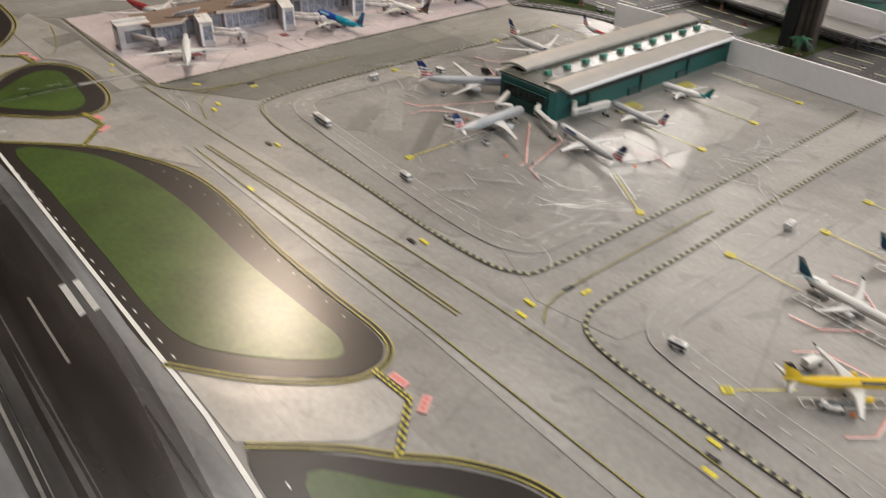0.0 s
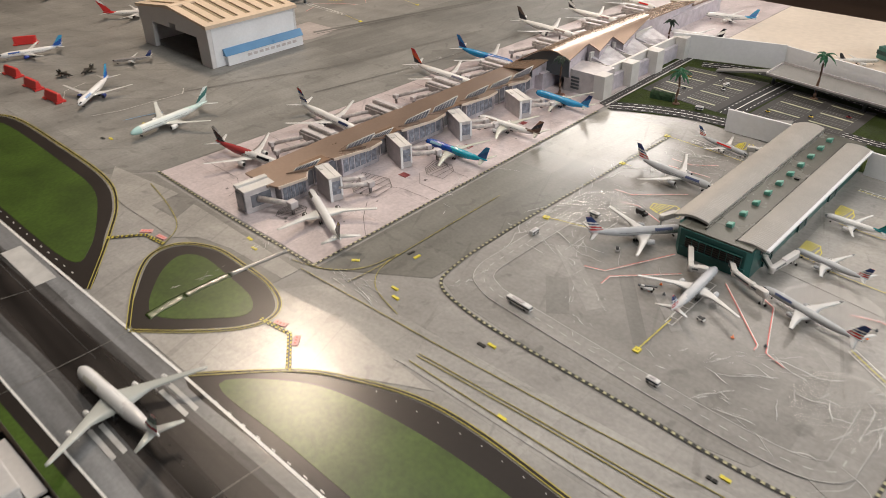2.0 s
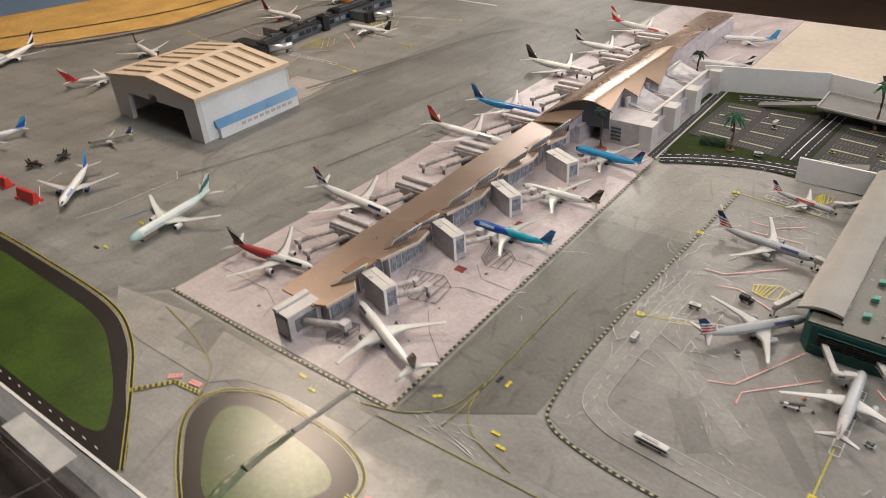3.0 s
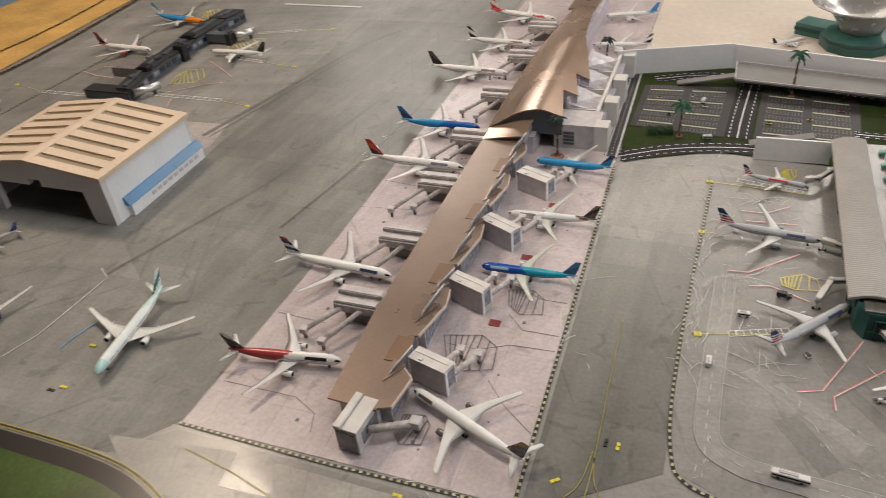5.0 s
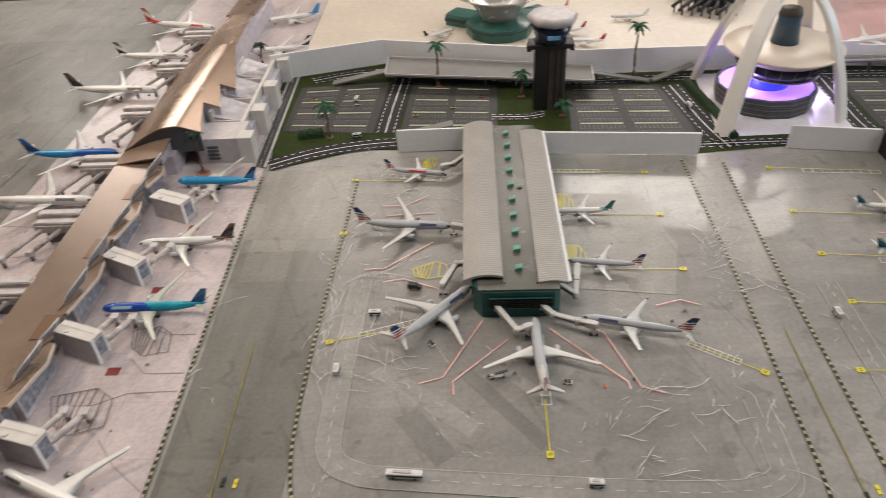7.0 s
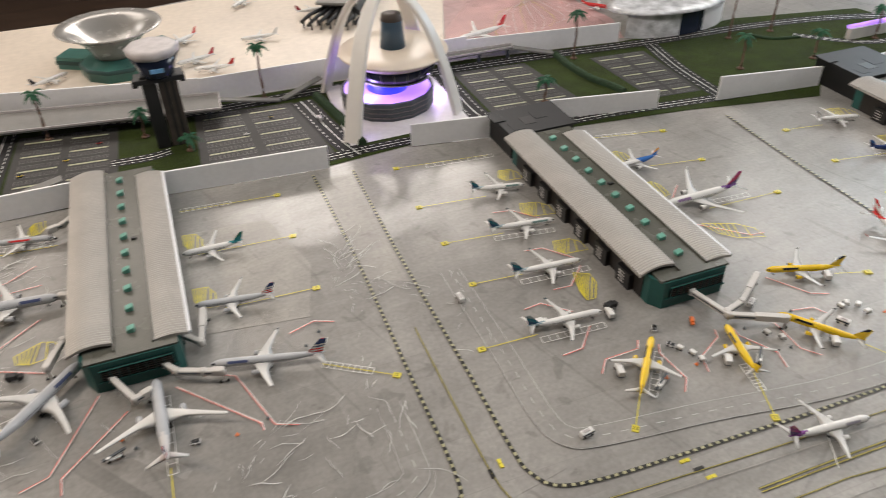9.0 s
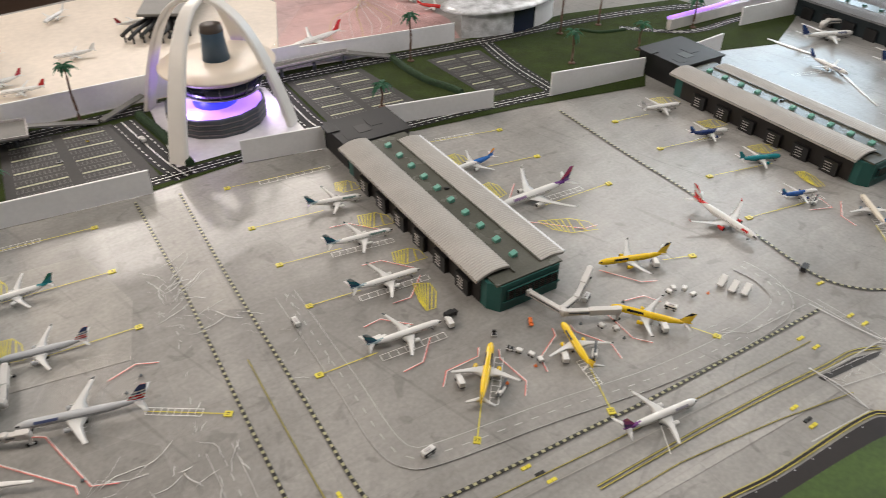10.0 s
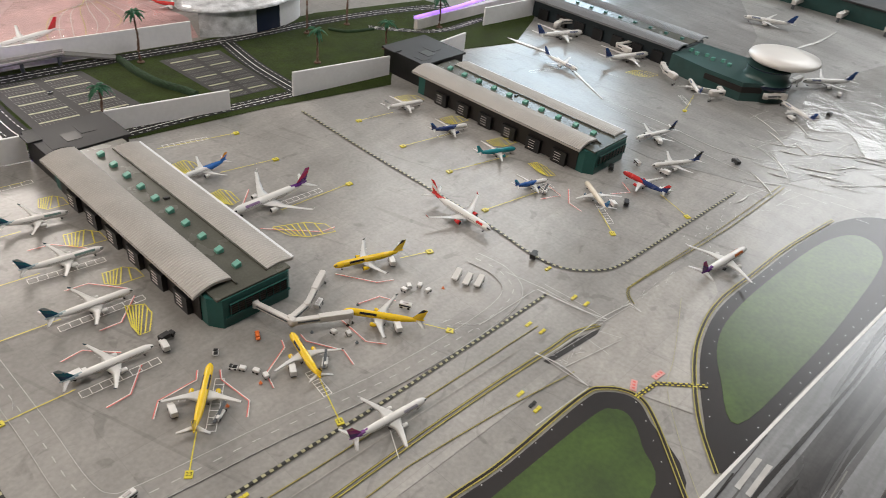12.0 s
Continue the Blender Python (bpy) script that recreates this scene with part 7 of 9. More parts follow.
# slim south end block with a raised ridge
END = pose(-0.682, -0.106, 0.001, 0, 0, -5)
for nm, bm, mt, lb in (("end_block", boxes((-0.0165, 0.0165, -0.029, 0.029, 0.0, 0.041), bevel=0.0008), M_GATE, "pale grey printed end block"),
                       ("end_block_ridge", boxes((-0.0165, -0.006, -0.031, 0.030, 0.041, 0.0465), bevel=0.001), M_CONC, "white roof ridge"),
                       ("end_block_roof", boxes((-0.005, 0.0168, -0.0292, 0.030, 0.041, 0.0425)), M_CONC, ""),
                       ("end_block_window", boxes((-0.014, 0.014, -0.0302, -0.0285, 0.004, 0.036), (0.016, 0.0172, -0.018, 0.02, 0.010, 0.032)), M_LILACG, "")):
    bm.transform(END)
    part(nm, bm, mt, tb, lb)
# east gate blocks
GATES = ((-0.621, 0.006, 0.060, 0.024, 0.044, -16), (-0.624, 0.180, 0.064, 0.023, 0.043, -20), (-0.624, 0.350, 0.068, 0.026, 0.039, -26), (-0.605, 0.518, 0.068, 0.028, 0.039, -24))
for x, y, ln, wd, hh, an in GATES:
    turn = pose(x, y, 0.001, 0, 0, an)
    a, b = ln / 2, wd / 2
    bm = boxes((-a, a, -b, b, 0.0, hh), bevel=0.0008)
    bm.transform(turn)
    gb = part("gate_block", bm, M_GATE, tb, "pale grey printed gate block")
    bm = boxes((-a - 0.0008, a + 0.0006, -b - 0.0006, b + 0.0006, hh, hh + 0.0018), (-a, a * 0.9, b * 0.15, b * 0.3, hh + 0.0018, hh + 0.0026), (-a * 0.5, -a * 0.3, -b * 0.8, -b * 0.4, hh + 0.0018, hh + 0.0035))
    bm.transform(turn)
    part("gate_roof", bm, M_CONC, gb, "off-white roof with small vents")
    bm = boxes((a, a + 0.0012, -b * 0.55, b * 0.7, hh * 0.30, hh * 0.86), bevel=0.0)
    bm.transform(turn)
    part("gate_window", bm, M_GLASSD, gb, "blue grey printed gate window")
    bm = boxes((a, a + 0.0018, -b, -b * 0.62, 0.0, hh), (a, a + 0.0018, b * 0.74, b, hh * 0.2, hh))
    bm.transform(turn)
    part("window_frame", bm, M_FOAM, gb, "white frame strip")
# west gate heads
for y in (0.110, 0.283, 0.465, 0.650, 0.860, 1.085, 1.290):
    bm = boxes((-0.816, -0.742, y - 0.020, y + 0.020, 0.022, 0.036), (-0.818, -0.74, y + 0.004, y + 0.020, 0.036, 0.043), (-0.816, -0.742, y - 0.018, y - 0.006, 0.036, 0.040), bevel=0.001)
    part("gate_head", bm, M_ARM, tb, "taupe gate head with two pale ridges")
    part("head_cap", boxes((-0.815, -0.745, y + 0.0055, y + 0.0185, 0.043, 0.0445), (-0.812, -0.745, y - 0.017, y - 0.007, 0.040, 0.0415)), M_GATE, tb)
    part("gate_pier", boxes((-0.80, -0.745, y - 0.016, y + 0.016, 0.0, 0.022)), M_GATED, tb)


def arm(a, b, z0, z1, r=0.0044, group="boarding arms"):
    top = thing("boarding_arm", "printed grey boarding arm beside the copper terminal", "jet bridge", group=group)
    bm = bmesh.new()
    tube(bm, [(*a, z0), (*Vector(a).lerp(Vector(b), 0.5), (z0 + z1) / 2), (*b, z1)], [r, r * 0.92, r * 0.92], 8)
    part("tunnel", bm, M_ARM, top)
    bm = boxes((b[0] - r * 1.3, b[0] + r * 1.3, b[1] - r * 1.3, b[1] + r * 1.3, z1 - r, z1 + r * 1.1), bevel=0.001)
    part("cab", bm, M_GATE, top)
    part("leg", boxes((b[0] - 0.002, b[0] + 0.002, b[1] - 0.002, b[1] + 0.002, 0.001, z1)), M_GATED, top)


for y in (0.110, 0.283, 0.465, 0.650, 0.860, 1.085, 1.290):
    for dx in (0.0, 0.034):
        arm((-0.806 + dx, y - 0.018), (-0.845 + dx * 1.15, y - 0.075 + 0.01 * math.sin(dx * 90 + y * 9)), 0.027, 0.017)
for x, y, ln, wd, hh, an in GATES:
    c, q = math.cos(radians(an)) * ln / 2, math.sin(radians(an)) * ln / 2
    arm((x + c * 0.15, y + q * 0.15 + wd * 0.4), (x + c * 0.75, y + 0.055), 0.026, 0.018, 0.0046)
    arm((x + c * 0.95, y + q * 0.95 + wd * 0.2), (x + c + 0.020, y + 0.052), 0.026, 0.018, 0.0050)
arm((-0.665, -0.112), (-0.612, -0.082), 0.024, 0.020, 0.0058)
# dark floor squares and service clutter on the pink apron
for x, y in ((-0.566, -0.04), (-0.575, 0.145), (-0.57, 0.315), (-0.562, 0.48)):
    bm = boxes((x - 0.009, x + 0.009, y - 0.007, y + 0.007, 0.0, 0.0016))
    part("red_square", bm, material("printed_maroon", (0.2, 0.03, 0.03), 0.4, vary=0.1, scale=60), ground)
for k in range(46):
    x, y = random.choice((random.uniform(-0.90, -0.76), random.uniform(-0.63, -0.49))), random.uniform(-0.12, 1.3)
    s = random.uniform(0.0012, 0.0028)
    part("apron_mark", boxes((x - s, x + s, y - s, y + s, 0.0, 0.0016)), M_GATED, ground)
for pts in ([(-0.63, 0.085), (-0.58, 0.085), (-0.54, 0.105), (-0.475, 0.108)], [(-0.63, 0.26), (-0.56, 0.235), (-0.52, 0.215), (-0.48, 0.215)], [(-0.55, 0.03), (-0.515, -0.01), (-0.47, -0.045)], [(-0.92, 0.085), (-0.83, 0.08)], [(-0.92, 0.40), (-0.82, 0.41)], [(-0.91, 0.50), (-0.82, 0.49)], [(-0.56, 0.17), (-0.53, 0.14), (-0.475, 0.14)],
            [(-0.92, -0.07), (-0.80, -0.07), (-0.76, -0.09), (-0.75, -0.12)]):
    line("apron_joint", pts, 0.0011, M_GATED, 0.0014)


# ---- hangar ----
hg = thing("hangar", "white model hangar with cream ribbed roof and open front", "hangar")
X0, X1, Y0, Y1, HE, HR = -1.715, -1.367, 0.233, 0.503, 0.106, 0.128
XM = (X0 + X1) / 2
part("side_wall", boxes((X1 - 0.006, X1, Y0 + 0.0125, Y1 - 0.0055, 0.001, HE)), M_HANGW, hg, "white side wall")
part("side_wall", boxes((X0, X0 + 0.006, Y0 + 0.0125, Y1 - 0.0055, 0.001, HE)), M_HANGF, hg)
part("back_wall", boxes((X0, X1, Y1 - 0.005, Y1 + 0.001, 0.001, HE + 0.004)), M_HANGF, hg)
bm = bmesh.new()
for poly in ([(X0, 0.001), (X0 + 0.058, 0.001), (X0 + 0.066, 0.072), (X0 + 0.066, HE + 0.006), (X0, HE - 0.004)],
             [(X1 - 0.050, 0.001), (X1, 0.001), (X1, HE - 0.004), (X1 - 0.050, HE + 0.006), (X1 - 0.055, 0.072)],
             [(X0 + 0.066, 0.072), (XM - 0.015, 0.072), (XM - 0.015, 0.086), (XM + 0.018, 0.086), (XM + 0.018, 0.072), (X1 - 0.055, 0.072), (X1 - 0.050, HE + 0.006), (XM, HR), (X0 + 0.066, HE + 0.006)]):
    a = [bm.verts.new((x, Y0, z)) for x, z in poly]
    b = [bm.verts.new((x, Y0 + 0.012, z)) for x, z in poly]
    bm.faces.new(a)
    bm.faces.new(b[::-1])
    for i in range(len(poly)):
        j = (i + 1) % len(poly)
        bm.faces.new((a[i], b[i], b[j], a[j]))
bmesh.ops.recalc_face_normals(bm, faces=bm.faces)
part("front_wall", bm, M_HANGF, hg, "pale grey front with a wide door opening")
part("floor_plate", boxes((X0 + 0.01, X1 - 0.01, Y0 + 0.015, Y1 - 0.008, 0.001, 0.002)), M_TAXI, hg)
for s, xe in ((-1, X0), (1, X1)):
    n = 15
    for k in range(n):
        y0 = Y0 - 0.004 + (Y1 - Y0 + 0.008) * (k + 0.22 * (k % 2)) / n
        y1 = Y0 - 0.004 + (Y1 - Y0 + 0.008) * (k + 1 + 0.22 * ((k + 1) % 2)) / n if k < n - 1 else Y1 + 0.004
        low = 0.004 if k % 2 else 0.0
        i0, i1 = (0.08, 0.9) if k % 2 else (0.0, 1.0)
        bm = bmesh.new()
        vs = []
        for z in (-0.006, 0.0):
            for u, y in ((0, y0), (0.94 if k % 2 else 1, y0), (0.94 if k % 2 else 1, y1), (0, y1)):
                vs.append(bm.verts.new((XM + (xe + s * 0.004 - XM) * u, y, HR + 0.004 + (HE - HR) * u + z - low)))
        for q in ((3, 2, 1, 0), (4, 5, 6, 7), (0, 1, 5, 4), (1, 2, 6, 5), (2, 3, 7, 6), (3, 0, 4, 7)):
            bm.faces.new([vs[i] for i in q])
        bmesh.ops.recalc_face_normals(bm, faces=bm.faces)
        part("roof_groove" if k % 2 else "roof_panel", bm, M_HANGRD if k % 2 else M_HANGR, hg)
    for u0, u1 in ((0.0, 0.08), (0.90, 1.01)):
        bm = bmesh.new()
        vs = []
        for z in (-0.0085, 0.0006):
            for u, y in ((u0, Y0 - 0.0045), (u1, Y0 - 0.0045), (u1, Y1 + 0.0045), (u0, Y1 + 0.0045)):
                vs.append(bm.verts.new((XM + (xe + s * 0.004 - XM) * u, y, HR + 0.004 + (HE - HR) * u + z)))
        for q in ((3, 2, 1, 0), (4, 5, 6, 7), (0, 1, 5, 4), (1, 2, 6, 5), (2, 3, 7, 6), (3, 0, 4, 7)):
            bm.faces.new([vs[i] for i in q])
        bmesh.ops.recalc_face_normals(bm, faces=bm.faces)
        part("roof_border", bm, M_HANGR, hg, "cream roof border")
bm = bmesh.new()
box(bm, X1, X1 + 0.014, Y0 + 0.035, Y1 + 0.010, 0.027, 0.044)
for v in bm.verts:
    if v.co.z > 0.04 and v.co.x > X1 + 0.01:
        v.co.x = X1 + 0.004
part("glazed_canopy", bm, M_HANGB, hg, "blue glazed side canopy")
part("side_annex", boxes((X1, X1 + 0.012, Y0 + 0.04, Y1 + 0.008, 0.001, 0.0268)), M_HANGW, hg)
for k in range(9):
    y = Y0 + 0.10 + 0.018 * k
    part("annex_window", boxes((X1 + 0.0115, X1 + 0.0128, y, y + 0.012, 0.013, 0.020)), M_GATE, hg)

# ---- dark west pier ----
wp = thing("west_pier", "long charcoal grey low pier on the west apron", "airport pier")
EASTSIDE = [(-1.742, 0.745), (-1.764, 0.86), (-1.772, 0.955), (-1.780, 1.09), (-1.778, 1.25), (-1.766, 1.335)]
for (xa, ya), (xb, yb), h in zip(EASTSIDE, EASTSIDE[1:], (0.030, 0.034, 0.031, 0.035, 0.037)):
    wa, wb = 0.046 + 0.03 * (ya - 0.745), 0.046 + 0.03 * (yb - 0.745)
    bm = bmesh.new()
    prism(bm, [(xa - wa, ya), (xa, ya), (xb, yb), (xb - wb, yb)], 0.001, h)
    part("wall", bm, M_SLATE, wp, "dark slate wall")
    bm = bmesh.new()
    prism(bm, [(xa - wa - 0.003, ya - 0.001), (xa + 0.003, ya - 0.001), (xb + 0.003, yb - 0.004), (xb - wb - 0.003, yb - 0.004)], h, h + 0.0035)
    roof = part("roof", bm, M_CHAR, wp, "glossy charcoal roof")
    bm = bmesh.new()
    prism(bm, [(xa - wa * 0.62, ya + 0.008), (xa - wa * 0.38, ya + 0.008), (xb - wb * 0.38, yb - 0.012), (xb - wb * 0.62, yb - 0.012)], h + 0.0036, h + 0.0075)
    part("roof_ridge", bm, M_SLATE, roof, "raised slate ridge")
    n = max(2, int((yb - ya) / 0.026))
    for k in range(n):
        t0, t1 = (k + 0.15) / n, (k + 0.85) / n
        bm = bmesh.new()
        q = [(xa + (xb - xa) * t, ya + (yb - ya) * t) for t in (t0, t1)]
        prism(bm, [(q[0][0] - 0.001, q[0][1]), (q[0][0] + 0.0014, q[0][1]), (q[1][0] + 0.0014, q[1][1]), (q[1][0] - 0.001, q[1][1])], 0.012, 0.024)
        part("window_strip", bm, M_GLASSD if (k + n) % 3 == 0 else M_NAVY, wp)
# stair cores where the blocks meet
for x, y in ((-1.782, 0.862), (-1.778, 1.012), (-1.806, 1.095)):
    part("stair_core", boxes((x - 0.016, x + 0.016, y - 0.013, y + 0.013, 0.0, 0.047), bevel=0.0015), M_BLACK, wp, "black stair core")
# low south block, brown west wing, east wing with its black end
part("south_block", boxes((-1.896, -1.748, 0.738, 0.778, 0.0, 0.021), bevel=0.0015), M_SLATE, wp, "low slate block")
part("south_roof", boxes((-1.898, -1.746, 0.736, 0.780, 0.021, 0.024), bevel=0.001), M_CHAR, wp)
part("west_wing", boxes((-1.920, -1.806, 0.876, 0.922, 0.0, 0.027), bevel=0.0015), M_GATED, wp, "brown grey west wing")
part("west_wing", boxes((-1.872, -1.822, 0.965, 0.985, 0.0, 0.024), bevel=0.0015), M_GATED, wp)
part("east_wing", boxes((-1.79, -1.706, 1.135, 1.162, 0.008, 0.033), bevel=0.0015), M_SLATE, wp)
part("wing_end", boxes((-1.708, -1.690, 1.130, 1.166, 0.0, 0.035), bevel=0.0015), M_BLACK, wp, "black end block")
for k, (x, y) in enumerate(((-1.775, 0.80), (-1.79, 0.925), (-1.80, 1.045), (-1.815, 1.18), (-1.80, 1.285))):
    part("roof_unit", boxes((x - 0.006, x + 0.006, y - 0.010, y + 0.010, 0.034, 0.0455 - 0.002 * (k % 2)), bevel=0.001), M_CHAR if k % 2 else M_SLATE, wp, "small rooftop unit")
for a, b in (((-1.735, 0.745), (-1.698, 0.805)), ((-1.690, 1.158), (-1.655, 1.212))):
    bm = bmesh.new()
    tube(bm, [(*a, 0.021), (*Vector(a).lerp(Vector(b), 0.5), 0.0205), (*b, 0.020)], [0.0105, 0.0098, 0.0098], 12)
    tub = part("silver_bridge", bm, M_STEEL, wp, "silver tubular bridge")
    m = Vector(a).lerp(Vector(b), 0.75)
    part("bridge_foot", boxes((m.x - 0.004, m.x + 0.004, m.y - 0.003, m.y + 0.003, 0.0, 0.013)), M_SLATE, tub)

# ---- control tower ----
tw = thing("control_tower", "tall brown control tower with flared black glazed cab", "control tower", 0.083, 0.895)
part("shaft", boxes((-0.034, -0.008, -0.016, 0.016, 0.001, 0.150), bevel=0.002), M_BLACK, tw, "black shaft slab")
part("shaft", boxes((-0.006, 0.030, -0.013, 0.013, 0.001, 0.140), bevel=0.002), M_TOWER, tw, "streaky brown shaft slab")
part("shaft_rib", boxes((0.006, 0.010, -0.0145, -0.0125, 0.001, 0.138), (0.018, 0.022, -0.0145, -0.0125, 0.001, 0.138)), M_BLACK, tw)
part("bracket", boxes((-0.046, 0.044, -0.020, 0.020, 0.136, 0.146), (-0.050, -0.040, -0.010, 0.010, 0.128, 0.142), (0.036, 0.046, -0.010, 0.010, 0.128, 0.142), bevel=0.002), M_CHAR, tw)
bm = bmesh.new()
lathe(bm, ((0.030, 0.146), (0.031, 0.152), (0.044, 0.186)), 8)
part("cab_glazing", bm, M_NAVY, tw, "black flared cab glazing")
bm = bmesh.new()
lathe(bm, ((0.0445, 0.186), (0.0475, 0.188), (0.0500, 0.200), (0.0440, 0.2035), (0.030, 0.2020)), 8)
part("cab_roof", bm, M_GATE, tw, "pale grey flared cab roof")
bm = boxes((-0.012, 0.012, -0.0405, -0.036, 0.163, 0.170))
part("cab_screen", bm, M_PBLUE, tw)

# ---- arched saucer building ----
sh = thing("saucer_building", "white arched saucer building lit violet from inside", "landmark building", 0.53, 0.90)
sheet("plaza", [(0.400, 0.740), (0.66, 0.748), (0.665, 0.99), (0.60, 1.03), (0.42, 1.03)], 0.0026, M_PLAZA, "white glossy plaza")
bm = bmesh.new()
lathe(bm, ((0.098, 0.003), (0.100, 0.040), (0.095, 0.041), (0.095, 0.026)), 14)
for f in bm.faces:
    f.smooth = False
part("ring_wall", bm, M_SLATE, sh, "grey louvred ring wall")
for k in range(5):
    bm = bmesh.new()
    lathe(bm, ((0.0984 + 0.0003 * k, 0.0085 + 0.0054 * k), (0.1002 + 0.0003 * k, 0.0096 + 0.0054 * k), (0.0984 + 0.0003 * k, 0.0107 + 0.0054 * k)), 14)
    part("ring_rib", bm, M_SLATE if k % 2 else M_GATED, sh)
bm = bmesh.new()
lathe(bm, ((0.0935, 0.0365), (0.0930, 0.0380)), 28)
part("glow_floor", bm, M_LEDP, sh, "pink violet lit gallery floor")
bm = bmesh.new()
lathe(bm, ((0.044, 0.028), (0.044, 0.067)), 24)
part("core", bm, M_LED, sh, "glowing blue core")
OX = 0.018
bm = bmesh.new()
lathe(bm, ((0.030, 0.064), (0.078, 0.068), (0.091, 0.097), (0.086, 0.099)), 40, 0, OX)
part("restaurant", bm, M_NAVY, sh, "dark glazed flared drum")
for k in range(20):
    a = 2 * math.pi * k / 20
    bm = bmesh.new()
    tube(bm, [(OX + 0.0785 * math.cos(a), 0.0785 * math.sin(a), 0.0685), (OX + 0.0915 * math.cos(a), 0.0915 * math.sin(a), 0.0970)], 0.0007, 5)
    part("mullion", bm, M_SLATE, sh)
bm = bmesh.new()
lathe(bm, ((0.077, 0.065), (0.0800, 0.0665), (0.0800, 0.069), (0.077, 0.070)), 40, 0, OX)
part("drum_rim", bm, M_GATE, sh)
bm = bmesh.new()
lathe(bm, ((0.086, 0.095), (0.100, 0.1080), (0.1135, 0.1130), (0.115, 0.1160), (0.112, 0.1185), (0.07, 0.1220), (0.02, 0.1235)), 48, 0, OX)
part("saucer", bm, M_DISC, sh, "broad cream saucer roof")
bm = bmesh.new()
lathe(bm, ((0.027, 0.121), (0.022, 0.168), (0.023, 0.178, 1), (0.020, 0.190, 1), (0.010, 0.192, 1)), 20, 0, OX)
part("lift_core", bm, [material("core_blue_grey", (0.05, 0.10, 0.16), 0.35, vary=0.1, scale=40), M_TOWER], sh, "blue grey lift core")
for k, (fx, fy, gx, gy) in enumerate(((-0.122, -0.148, 0.125, 0.135), (0.120, -0.106, -0.108, 0.118))):
    bm = bmesh.new()
    rows = []
    d = Vector((gx - fx, gy - fy)).normalized()
    side = Vector((-d.y, d.x, 0))
    for i in range(41):
        t = i / 40
        s = abs(2 * t - 1)
        p = Vector((fx + (gx - fx) * t, fy + (gy - fy) * t, 0.002 + 0.238 * (1 - s ** 2.5)))
        if i:
            out.append(p)
        else:
            out = [p]
    for i, p in enumerate(out):
        tan = (out[min(i + 1, 40)] - out[max(i - 1, 0)]).normalized()
        up = side.cross(tan)
        s = abs(2 * i / 40 - 1)
        w, h = 0.0105 + 0.0075 * s, 0.0045 + 0.002 * s
        rows.append([bm.verts.new(p + side * a * w + up * b * h) for a, b in ((-1, -0.6), (-0.75, -1), (0.75, -1), (1, -0.6), (1, 0.6), (0.75, 1), (-0.75, 1), (-1, 0.6))])
    for a, b in zip(rows, rows[1:]):
        for i in range(8):
            bm.faces.new((a[i], a[(i + 1) % 8], b[(i + 1) % 8], b[i]))
    bm.faces.new(rows[0][::-1])
    bm.faces.new(rows[-1])
    bmesh.ops.recalc_face_normals(bm, faces=bm.faces)
    part("arch", bm, M_ARCH, sh, "broad white parabolic arch")
sh.scale = (1.0, 1.0, 1.02)
led = bpy.data.lights.new("saucer_led", "POINT")
led.energy, led.color, led.shadow_soft_size = 0.15, (0.50, 0.40, 1.0), 0.012
new("saucer_led", led).location = (0.47, 0.86, 0.052)
led2 = bpy.data.lights.new("plaza_led", "POINT")
led2.energy, led2.color, led2.shadow_soft_size = 0.13, (0.58, 0.42, 1.0), 0.01
new("plaza_led", led2).location = (0.645, 0.90, 0.02)

# ---- round-ended far pier, farther dark pier, violet strip ----
rp = thing("round_pier", "dark teal far pier with ribbed roof and round end", "airport pier")
part("wall", boxes((2.085, 2.215, 0.22, 0.70, 0.0, 0.050)), M_WALLSHADE, rp, "wall in dark navy with its shadow painted in")
bm = bmesh.new()
vault(bm, 2.070, 2.130, 0.22, 0.70, 0.050, 0.012, 0.0052)
part("ribbed_roof", bm, M_ROOFFAR, rp, "dark ribbed vault")
bm = bmesh.new()
vault(bm, 2.185, 2.240, 0.22, 0.70, 0.050, 0.010, 0.0052)
part("ribbed_roof", bm, M_ROOFFAR, rp, "dark ribbed vault")
part("flat_roof", boxes((2.128, 2.187, 0.225, 0.70, 0.050, 0.053)), M_ROOFD, rp, "dark flat roof strip")
# darker teal in place of mint paints these skylights as shaded
for k in range(9):
    part("skylight", boxes((2.152, 2.160, 0.25 + 0.048 * k, 0.258 + 0.048 * k, 0.053, 0.058)), M_TEALM, rp)
for k in range(7):
    part("gate_bay", boxes((2.078, 2.087, 0.26 + 0.062 * k, 0.292 + 0.062 * k, 0.0, 0.030)), M_BLACK, rp, "dark gate bay")
bm = bmesh.new()
prism(bm, [(2.055, 0.225), (2.20, 0.225), (2.21, 0.06), (2.18, -0.02), (2.10, -0.04), (2.03, 0.02), (2.035, 0.12)], 0.0, 0.046)
part("hall", bm, M_TEALSHADE, rp, "teal polygonal hall dulled by painted shadow")
bm = bmesh.new()
prism(bm, [(2.053, 0.10), (2.034, 0.12), (2.028, 0.02), (2.10, -0.042), (2.182, -0.022), (2.16, -0.01), (2.10, -0.03), (2.04, 0.02)], 0.022, 0.036)
part("window_band", bm, M_DARKW, rp)
bm = bmesh.new()
lathe(bm, ((0.060, 0.0), (0.060, 0.030), (0.062, 0.031, 1), (0.062, 0.040, 1), (0.060, 0.041), (0.050, 0.052), (0.052, 0.070, 1), (0.056, 0.074)), 32, 0, 2.125, 0.005)
part("round_hall", bm, [M_TEALSHADE, M_NAVY], rp, "round teal hall with dark glazing")
bm = bmesh.new()
